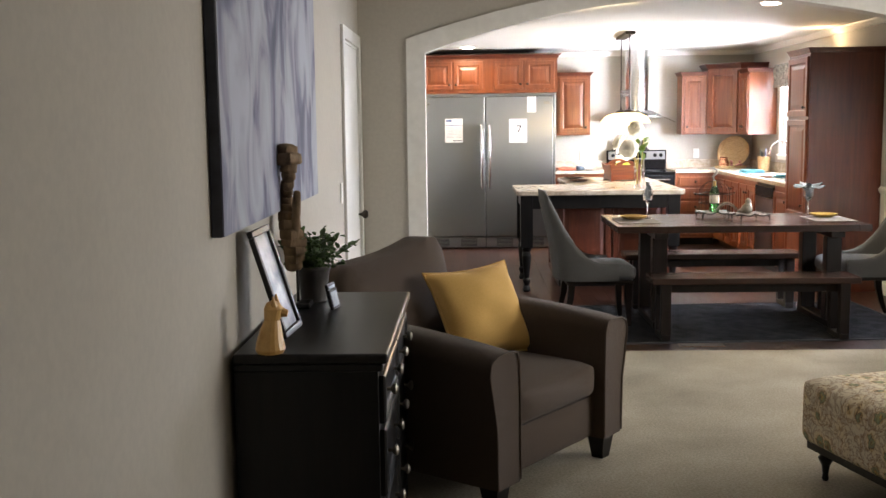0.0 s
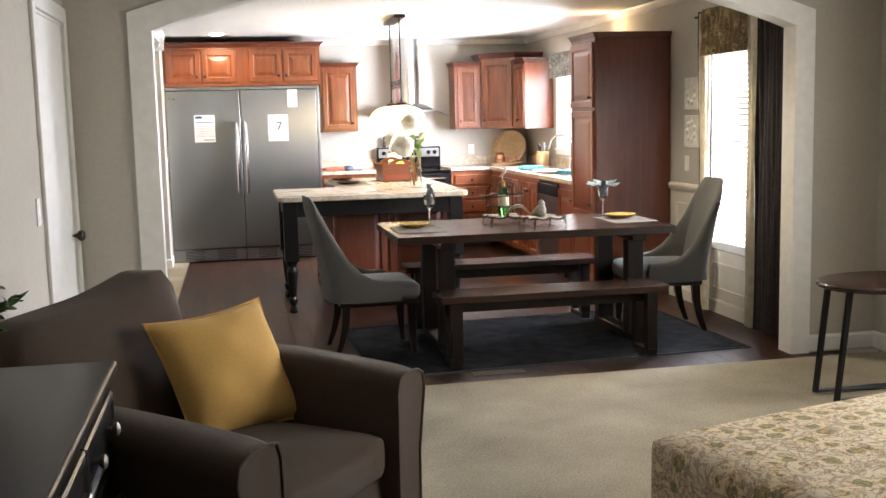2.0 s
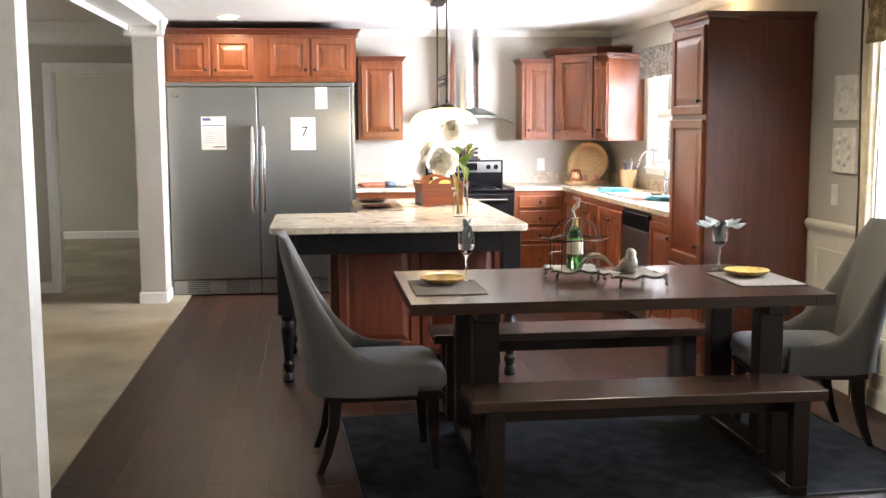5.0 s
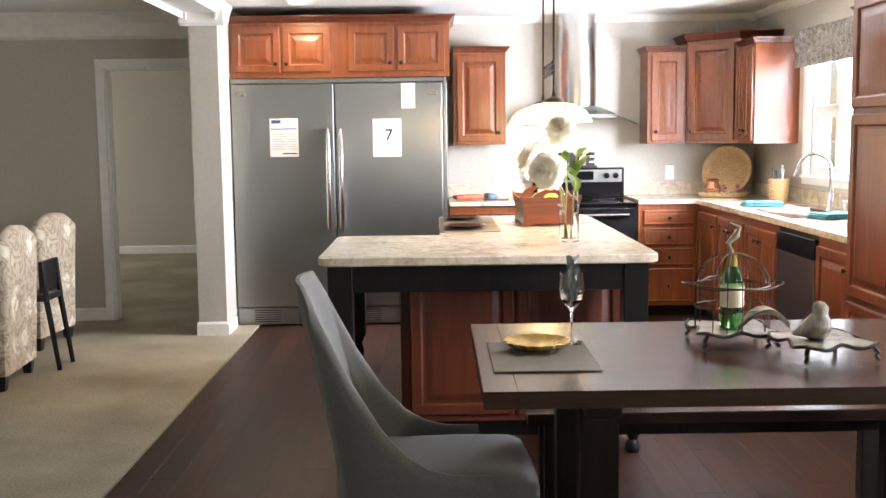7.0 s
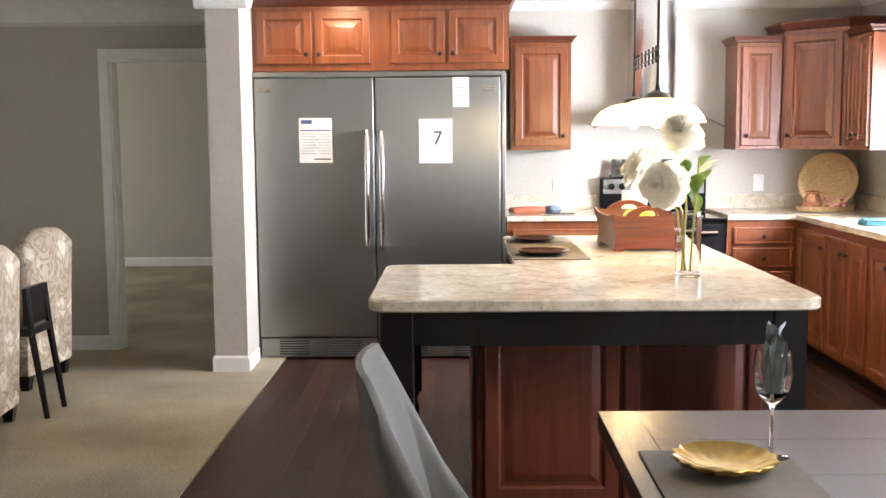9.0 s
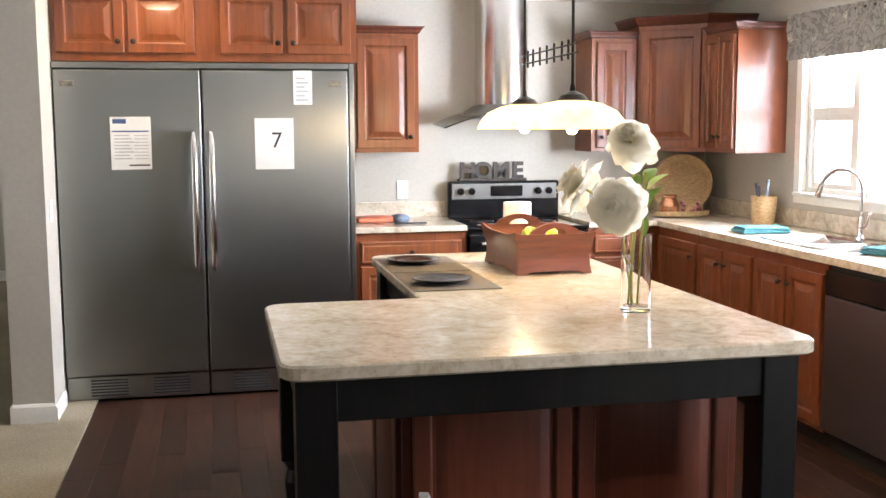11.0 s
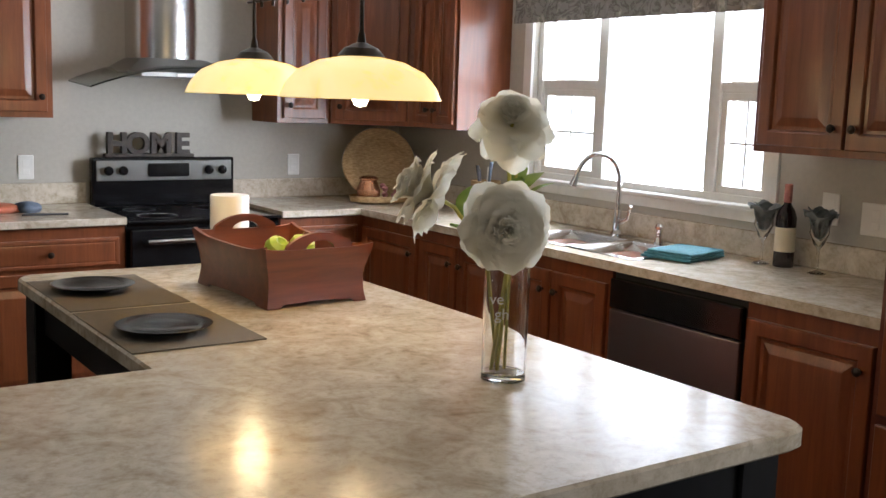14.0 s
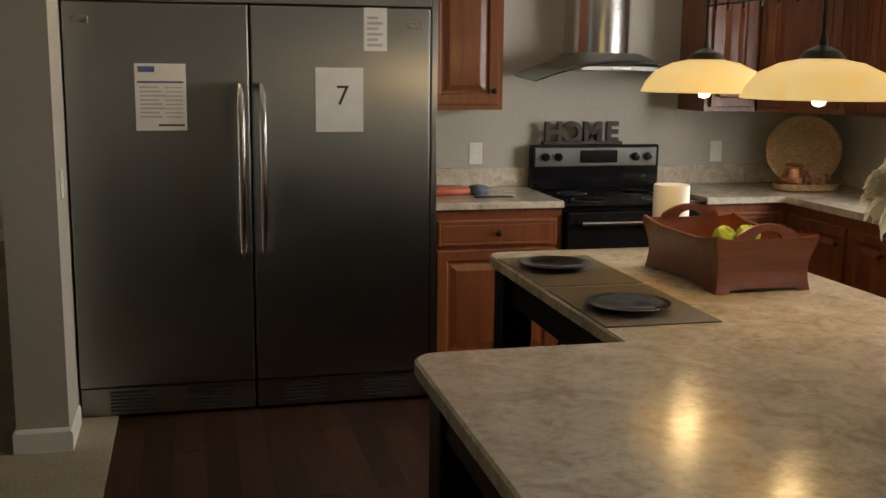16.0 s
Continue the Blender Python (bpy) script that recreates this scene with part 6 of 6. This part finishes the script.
for row, (z, h) in enumerate(((0.63, 0.15), (0.40, 0.21), (0.13, 0.25))):
    for col in range(2):
        y = DY0 + 0.03 + col * 0.55
        m = pose(DX, y, z, 0, 0, 90)
        prof = [(0, 0.002), (0, -0.014), (0.006, -0.02), (0.02, -0.022), (0.026, -0.016), (0.034, -0.012)]
        rings = [[m @ Vector(p) for p in ((i, yy, i), (0.54 - i, yy, i), (0.54 - i, yy, h - i), (i, yy, h - i))] for i, yy in prof]
        d = part("drawer", loops(bmesh.new(), rings), BLACKWOOD, dr, smooth=25)
        for kx in (0.13, 0.41):
            part("knob", lathe(bmesh.new(), [(0.006, 0), (0.006, 0.014), (0.017, 0.022), (0.019, 0.03), (0.012, 0.036), (0.001, 0.038)], n=14, m=m @ pose(kx, -0.012, h / 2, 90, 0, 0)), PEWTER, d, "pewter knob")
DZ = 0.8585
pf = thing("picture_frame", "black framed pale print leaning against the wall", "picture frame", pose(-0.5, 2.29, DZ))
mp = pose(-0.525, 2.17, DZ + 0.002, 0, -17, 0) @ pose(0, 0, 0, 0, 0, 85)
FW, FH = 0.205, 0.36
bm = bmesh.new()
for a, b, c, d in ((0, FW, 0, 0.022), (0, FW, FH - 0.022, FH), (0, 0.022, 0.022, FH - 0.022), (FW - 0.022, FW, 0.022, FH - 0.022)):
    box(bm, a, b, -0.018, 0.0, c, d, 0.003, 1, mp)
part("frame", bm, BLACKWOOD, pf)
part("print", box(bmesh.new(), 0.021, FW - 0.021, -0.008, -0.002, 0.021, FH - 0.021, m=mp), PHOTO, pf)
# figurine: a small seated animal as one plain mesh
bm = bmesh.new()
rings = []
for r, dx, z in ((0.040, 0.0, 0.0), (0.046, 0.0, 0.012), (0.040, 0.0, 0.04), (0.032, 0.004, 0.075), (0.024, 0.008, 0.10), (0.028, 0.012, 0.118), (0.03, 0.014, 0.135), (0.02, 0.012, 0.152), (0.002, 0.01, 0.16)):
    rings.append([(-0.53 + dx + r * math.cos(a), 2.00 + 1.1 * r * math.sin(a), DZ + 0.0005 + z) for a in [2 * math.pi * k / 18 for k in range(18)]])
loops(bm, rings)
for s in (-1, 1):
    tube(bm, [(-0.51, 2.00 + 0.02 * s, DZ + 0.145), (-0.513, 2.00 + 0.026 * s, DZ + 0.175)], [0.011, 0.002], 7)
tube(bm, [(-0.495, 2.00, DZ + 0.125), (-0.475, 2.00, DZ + 0.12)], [0.016, 0.01], 8)
single("animal_figurine", bm, AMBER, "small amber-coloured seated animal figurine on the dresser", "figurine", smooth=60)
# driftwood sculpture
sc = thing("driftwood_sculpture", "tall sculpture of stacked driftwood pieces on a dark base", "sculpture", pose(-0.52, 2.78, DZ))
part("base", B(-0.625, -0.525, 2.74, 2.84, DZ + 0.0005, DZ + 0.022, 0.004, 1), BLACKWOOD, sc)
part("support", tube(bmesh.new(), [(-0.575, 2.79, DZ + 0.02), (-0.575, 2.79, DZ + 0.2)], 0.006, 6), BLACKWOOD, sc)
for k in range(15):
    t = k / 14
    z = DZ + 0.16 + 0.43 * t
    w = 0.030 + 0.010 * math.sin(7 * t) + (0.014 if k in (13,) else 0)
    cx, cy = -0.59 + 0.012 * math.sin(9 * t) - 0.01 * t, 2.79 - 0.05 * t + 0.012 * math.cos(11 * t)
    m = pose(cx, cy, z, random.uniform(-8, 8), random.uniform(-8, 8), random.uniform(0, 90))
    part("wood_piece", soft_block(bmesh.new(), -w, w, -w * 0.8, w * 0.8, -0.021, 0.021, 0.006, 0.009, 3, m=m), BARK, sc)
for s in (-1, 1):
    m = pose(-0.59 + 0.022 * s, 2.77 - 0.022 * s, DZ + 0.34, 3 * s, 4 * s, 20)
    part("wood_piece", soft_block(bmesh.new(), -0.014, 0.014, -0.014, 0.014, -0.10, 0.10, 0.004, 0.008, 3, m=m), BARK, sc)
# potted plant
pp = thing("potted_plant", "small leafy green plant in a dark grey pot", "plant", pose(-0.43, 2.90, DZ))
PX, PYY = -0.535, 2.92
part("pot", lathe(bmesh.new(), [(0.045, 0.0005), (0.05, 0.004), (0.064, 0.12), (0.068, 0.125), (0.068, 0.14), (0.06, 0.14), (0.056, 0.11), (0.001, 0.108)], (PX, PYY, DZ), 24), POT, pp)
bm_leaf = bmesh.new()
for k in range(34):
    a = random.uniform(0, 2 * math.pi)
    tilt = random.uniform(0.1, 1.2)
    L = random.uniform(0.13, 0.24)
    tip = Vector((PX + L * math.sin(tilt) * math.cos(a), PYY + L * math.sin(tilt) * math.sin(a), DZ + 0.10 + L * math.cos(tilt)))
    if tip.x < XL + 0.03:
        tip.x = XL + 0.03
    root_p = Vector((PX + 0.02 * math.cos(a), PYY + 0.02 * math.sin(a), DZ + 0.108))
    mid_p = root_p.lerp(tip, 0.5) + Vector((0, 0, 0.012))
    part("twig", tube(bmesh.new(), [root_p, mid_p, tip], [0.0022, 0.0018, 0.001], 5), LEAF, pp)
    for j in range(18):
        t = 0.25 + 0.75 * j / 17
        p = root_p.lerp(tip, t) + Vector((0, 0, 0.012 * (1 - abs(2 * t - 1))))
        m = Matrix.Translation(p) @ pose(0, 0, 0, random.uniform(-30, 60), random.uniform(-30, 30), random.uniform(0, 360))
        l = random.uniform(0.020, 0.038)
        sheet(bm_leaf, lambda u, v: m @ Vector(((2 * u - 1) * l * 0.38 * math.sin(math.pi * min(1, v * 0.92 + 0.05)), l * v, 0.15 * l * math.sin(3 * v))), 2, 4)
part("foliage", bm_leaf, LEAF, pp, "dense small green leaves", smooth=80)
for k, (x, y, h) in enumerate(((-0.44, 2.70, 0.075), (-0.455, 2.77, 0.085))):
    f = thing("mini_frame", "tiny black framed picture standing on the dresser", "picture frame", pose(x, y, DZ), "tiny frames")
    m = pose(x, y, DZ + 0.001, 0, -12, 0) @ pose(0, 0, 0, 0, 0, 75)
    part("frame", box(bmesh.new(), 0, 0.07, -0.012, 0, 0, h, 0.002, 1, m), BLACKWOOD, f)
    part("print", box(bmesh.new(), 0.01, 0.06, -0.0135, -0.0121, 0.01, h - 0.01, m=m), PHOTO, f)

pt = thing("canvas_painting", "large unframed abstract canvas in grey, lavender and white", "painting", pose(XL, 2.75, 1.25))
part("stretcher", B(XL + 0.002, -0.627, 1.85, 3.70, 1.225, 2.19, 0.002, 1), CANVASEDGE, pt)
part("canvas", B(-0.6265, -0.622, 1.852, 3.698, 1.227, 2.188), CANVAS, pt)

# armchair: origin at the middle of its front, facing -y in its own axes
ac = thing("armchair", "dark brown woven club armchair with loose back cushion", "armchair", pose(0.45, 3.215, 0.012, 0, 0, 54))
ma = pose(0.45, 3.215, 0.012, 0, 0, 54) @ Matrix.Diagonal((1.15, 1.08, 1.03, 1))
part("base", soft_block(bmesh.new(), -0.33, 0.33, 0.03, 0.80, 0.11, 0.30, 0.006, 0.025, 6, m=ma), BROWNCLOTH, ac)
part("seat_cushion", soft_block(bmesh.new(), -0.285, 0.285, 0.0, 0.66, 0.302, 0.455, 0.03, 0.045, 10, m=ma), BROWNCLOTH, ac)


def chair_arm(s):
    """Arm with a rolled, outward-flaring top that slopes gently to the front."""
    rings = []
    for t in [k / 14 for k in range(15)]:
        y = -0.02 + 0.86 * t
        top = 0.642 + 0.045 * math.sin(t * 1.7) - 0.012 * (1 - t) ** 4
        fl = 0.035 * (1 - 0.5 * t)
        pr = [(0.295, 0.11), (0.295, 0.40), (0.300, top - 0.05), (0.315, top - 0.012), (0.345, top), (0.40 + fl, top - 0.004), (0.435 + fl, top - 0.025), (0.445 + fl, top - 0.07), (0.435, 0.35), (0.43, 0.11)]
        e = 0.012 if t in (0, 1) else 0
        cxm = 0.37
        rings.append([ma @ Vector((s * (cxm + (px - cxm) * (1 - e * 3)), y, 0.11 + (pz - 0.11) * (1 - e))) for px, pz in pr])
    return loops(bmesh.new(), rings)


for s in (-1, 1):
    part("arm", chair_arm(s), BROWNCLOTH, ac, smooth=50)
    pts = []
    top = 0.642 - 0.012
    for px, pz in ((0.297, 0.12), (0.297, 0.40), (0.302, top - 0.05), (0.317, top - 0.01), (0.347, top), (0.43, top - 0.004), (0.468, top - 0.025), (0.478, top - 0.07), (0.437, 0.35), (0.432, 0.12)):
        pts.append(ma @ Vector((s * px, -0.022, pz)))
    part("piping", tube(bmesh.new(), pts, 0.005, 6), BROWNCLOTH, ac)
rings = []
for k in range(17):
    u = -1 + k / 8
    x = -0.02 + u * 0.335
    crest = 0.865 + 0.055 * (u + 1) / 2 + 0.055 * max(0, u) ** 1.6 - {0: 0.07, 1: 0.02, 15: 0.012, 16: 0.085}.get(k, 0)
    prof = []
    for v in [j / 7 for j in range(8)]:
        prof.append((0.64 + 0.20 * v - 0.05 * math.sin(math.pi * v) * (1 - u * u), 0.43 + (crest - 0.43) * v))
    for v in [1 - j / 7 for j in range(8)]:
        prof.append((0.78 + 0.20 * v + 0.03 * math.sin(math.pi * v), 0.43 + (crest - 0.006 - 0.43) * v))
    e = 0.6 if k in (0, 16) else 1
    yc = 0.82
    rings.append([ma @ Vector((x, yc + (py - yc) * e, pz)) for py, pz in prof])
part("back_cushion", loops(bmesh.new(), rings), BROWNCLOTH, ac, smooth=60)
part("back_frame", soft_block(bmesh.new(), -0.33, 0.33, 0.84, 0.96, 0.11, 0.80, 0.01, 0.03, 6, m=ma), BROWNCLOTH, ac)
for x, y in ((-0.37, 0.04), (0.37, 0.04), (-0.37, 0.80), (0.37, 0.80)):
    rings = [[ma @ Vector((x + dx * w, y + dy * w, z)) for dx, dy in ((-1, -1), (1, -1), (1, 1), (-1, 1))] for z, w in ((0.0005, 0.026), (0.108, 0.04))]
    part("foot", loops(bmesh.new(), rings), BLACKWOOD, ac, "black tapered wooden foot")
cu2 = thing("throw_pillow", "mustard yellow square throw pillow on the armchair", "pillow", pose(0.105, 3.915, 0.62))
U, V = Vector((0.82, 0.57, 0.05)).normalized(), Vector((-0.30, 0.43, 0.86)).normalized()
V = (V - U * V.dot(U)).normalized()
NN = U.cross(V)
mc = Matrix((U, V, NN)).transposed().to_4x4()
mc.translation = (0.125, 3.715, 0.665)


def pillow(half, thick):
    bm = bmesh.new()
    rings = []
    for s in (1, -1):
        def fn(u, v):
            a, b = 2 * u - 1, 2 * v - 1
            pin = 1 - 0.10 * (1 - a * a) * abs(b) ** 3
            pin2 = 1 - 0.10 * (1 - b * b) * abs(a) ** 3
            bulge = thick * ((1 - abs(a) ** 2.6) * (1 - abs(b) ** 2.6)) ** 0.55
            return mc @ Vector((a * half * pin2, b * half * pin, s * bulge + 0.006 * math.sin(6 * a + 2) * math.sin(5 * b) * (1 - a * a)))
        sheet(bm, fn, 20, 20)
    bmesh.ops.remove_doubles(bm, verts=bm.verts, dist=0.0008)
    return bm


part("cover", pillow(0.235, 0.092), YELLOW, cu2, smooth=80)
edge = []
for k in range(41):
    t = k / 40 * 4
    side, f = int(t) % 4, t - int(t)
    a, b = ((-1 + 2 * f, -1), (1, -1 + 2 * f), (1 - 2 * f, 1), (-1, 1 - 2 * f))[side]
    edge.append(mc @ Vector((a * 0.235 * (1 - 0.10 * (1 - b * b)), b * 0.235 * (1 - 0.10 * (1 - a * a)), 0)))
part("welt", tube(bmesh.new(), edge, 0.005, 6), YELLOW, cu2)

# ottoman
mo = pose(1.47, 3.30, 0.012, 0, 0, 15)
ot = thing("ottoman", "printed floral upholstered ottoman on dark turned legs", "ottoman", mo)
part("cushion", soft_block(bmesh.new(), 0.0, 1.25, -0.80, 0.0, 0.16, 0.445, 0.02, 0.05, 14, m=mo), OTTO, ot)
part("skirt_frame", box(bmesh.new(), 0.03, 1.22, -0.77, -0.03, 0.135, 0.165, m=mo), BLACKWOOD, ot)
for x, y in ((0.09, -0.08), (1.16, -0.08), (0.09, -0.72), (1.16, -0.72)):
    part("leg", lathe(bmesh.new(), [(0.010, 0.0005), (0.015, 0.01), (0.012, 0.03), (0.018, 0.07), (0.034, 0.10), (0.022, 0.115), (0.04, 0.134)], n=16, m=mo @ pose(x, y, 0)), BLACKWOOD, ot, "dark turned wooden leg")

# end table
et = thing("end_table", "dark wood end table on a black metal sled frame", "side table", pose(3.47, 4.93, 0.012))
part("tabletop", lathe(bmesh.new(), [(0.02, 0.588), (0.35, 0.588), (0.372, 0.60), (0.378, 0.612), (0.37, 0.622), (0.36, 0.625), (0.02, 0.625)], n=40, m=pose(3.47, 4.93, 0) @ Matrix.Diagonal((1, 0.75, 1, 1))), ESPRESSO, et)
for y in (4.83, 5.03):
    bm = tube(bmesh.new(), [(3.19, y, 0.587), (3.13, y, 0.03), (3.47, y, 0.029), (3.81, y, 0.03), (3.75, y, 0.587)], 0.018, 4)
    part("sled_leg", bm, BLACKWOOD, et, smooth=0)
tdish = thing("bowl", "cream shallow bowl on the end table", "bowl", pose(3.61, 4.93, 0.6255))
part("dish", lathe(bmesh.new(), [(0.05, 0.0005), (0.06, 0.004), (0.11, 0.03), (0.115, 0.035), (0.108, 0.034), (0.055, 0.012), (0.001, 0.01)], (3.61, 4.93, 0.6255), 28), BRICKWHITE, tdish)

# ---- side dining room ----
def host_chair(label, m):
    """Fully covered dining chair facing -x with a curved top."""
    c = thing("host_chair", label, "chair", None, "damask chairs")
    part("seat", soft_block(bmesh.new(), -0.30, 0.22, -0.27, 0.27, 0.10, 0.50, 0.012, 0.04, 8), DAMASK, c)
    rings = []
    for k in range(17):
        u = -1 + k / 8
        top = 1.0 - 0.10 * abs(u) ** 3
        y = 0.29 * u
        e = 0.6 if k in (0, 16) else 1
        rings.append([(0.24 + (px - 0.24) * e, y, pz) for px, pz in ((0.17, 0.10), (0.175, 0.5), (0.19, top - 0.04), (0.22, top), (0.27, top), (0.31, top - 0.04), (0.29, 0.5), (0.27, 0.10))])
    part("backrest", loops(bmesh.new(), rings), DAMASK, c, smooth=60)
    for s in (-1, 1):
        rings = [[(x, s * yy, zz) for yy, zz in ((0.272, 0.10), (0.272, h), (0.30, h + 0.02), (0.325, h), (0.325, 0.10))] for x, h in ((0.20, 0.75), (0.12, 0.70), (0.0, 0.655), (-0.15, 0.635), (-0.24, 0.62))]
        part("arm", loops(bmesh.new(), rings), DAMASK, c, smooth=50)
    for x in (-0.24, 0.22):
        for y in (-0.24, 0.24):
            part("foot", loops(bmesh.new(), [[(x + a * w, y + b * w, z) for a, b in ((-1, -1), (1, -1), (1, 1), (-1, 1))] for z, w in ((0.0005, 0.022), (0.10, 0.034))]), BLACKWOOD, c)
    c.matrix_basis = m
    return c


host_chair("cream and brown damask-covered armchair by the dark table", pose(-1.74, 9.87, 0.012, 0, 0, 4) @ Matrix.Diagonal((1, 1, 0.94, 1)))
host_chair("cream and brown damask-covered armchair farther along the table", pose(-1.925, 11.05, 0.012, 0, 0, -4) @ Matrix.Diagonal((1, 1, 0.93, 1)))
sd = thing("side_chair", "black slatted wooden dining chair between damask chairs", "chair", pose(-1.6, 10.3, 0.012))
for y in (10.18, 10.42):
    part("leg", tube(bmesh.new(), [(-1.36, y, 0.0125), (-1.42, y, 0.45), (-1.44, y, 0.70)], [0.016, 0.02, 0.018], 6), BLACKWOOD, sd)
    part("leg", tube(bmesh.new(), [(-1.82, y, 0.0125), (-1.82, y, 0.45)], [0.015, 0.02], 6), BLACKWOOD, sd)
part("seat", B(-1.84, -1.41, 10.15, 10.45, 0.45, 0.49, 0.006, 1), BLACKWOOD, sd)
part("backrest", B(-1.462, -1.43, 10.17, 10.43, 0.50, 0.70, 0.006, 1), BLACKWOOD, sd)
dt = thing("dark_table", "long black wooden dining table in the side room", "table", pose(-2.6, 10.3, 0.012))
part("tabletop", B(-3.3, -2.15, 9.2, 11.6, 0.72, 0.76, 0.006, 1), BLACKWOOD, dt)
for x in (-3.2, -2.25):
    for y in (9.3, 11.5):
        part("leg", B(x - 0.04, x + 0.04, y - 0.04, y + 0.04, 0.0125, 0.7195, 0.004, 1), BLACKWOOD, dt)
fp = thing("framed_picture", "brown wooden framed picture on the side-room wall", "picture frame", pose(-2.98, YS, 0.9))
bm = bmesh.new()
for a, b, c, d in ((-3.45, -2.52, 0.89, 0.95), (-3.45, -2.52, 1.81, 1.87), (-3.45, -3.39, 0.95, 1.81), (-2.58, -2.52, 0.95, 1.81)):
    box(bm, a, b, YS - 0.03, YS - 0.001, c, d, 0.004, 1)
part("frame", bm, TAN, fp)
part("print", B(-3.39, -2.58, YS - 0.015, YS - 0.0015, 0.95, 1.81), PHOTO, fp)

# ---- wood floor, plank by plank ----
floor = thing("floor_wood", "dark reddish-brown plank floor in kitchen and dining", "floor", kind="structure")
shapes = {}
random.seed(7)
COLS = 32
PW = (3.70 + 0.355) / COLS
for i in range(COLS):
    x = -0.355 + PW * i
    y = 5.802 - random.uniform(0, 1.1)
    while y < 12.5:
        a, b = max(y, 5.802), min(y + 1.22, 12.5)
        y += 1.22
        L = round(b - a - 0.0015, 3)
        if L < 0.03:
            continue
        if L not in shapes:
            shapes[L] = mesh_of("plank", box(bmesh.new(), 0.0003, PW - 0.0003, 0, L, -0.0055, 0.0, 0.0005, 1), PLANK, 20)
        o = new("plank", shapes[L])
        o.parent = floor
        o.location = (x, a, 0)
mould("trim_carpet_edge", [(0, 0), (0.02, 0), (0.012, 0.006), (0, 0.007)], (AX0, 5.801, 0.001), (AX1, 5.801, 0.001), (0, 1), TAN, "thin brown carpet edge strip")
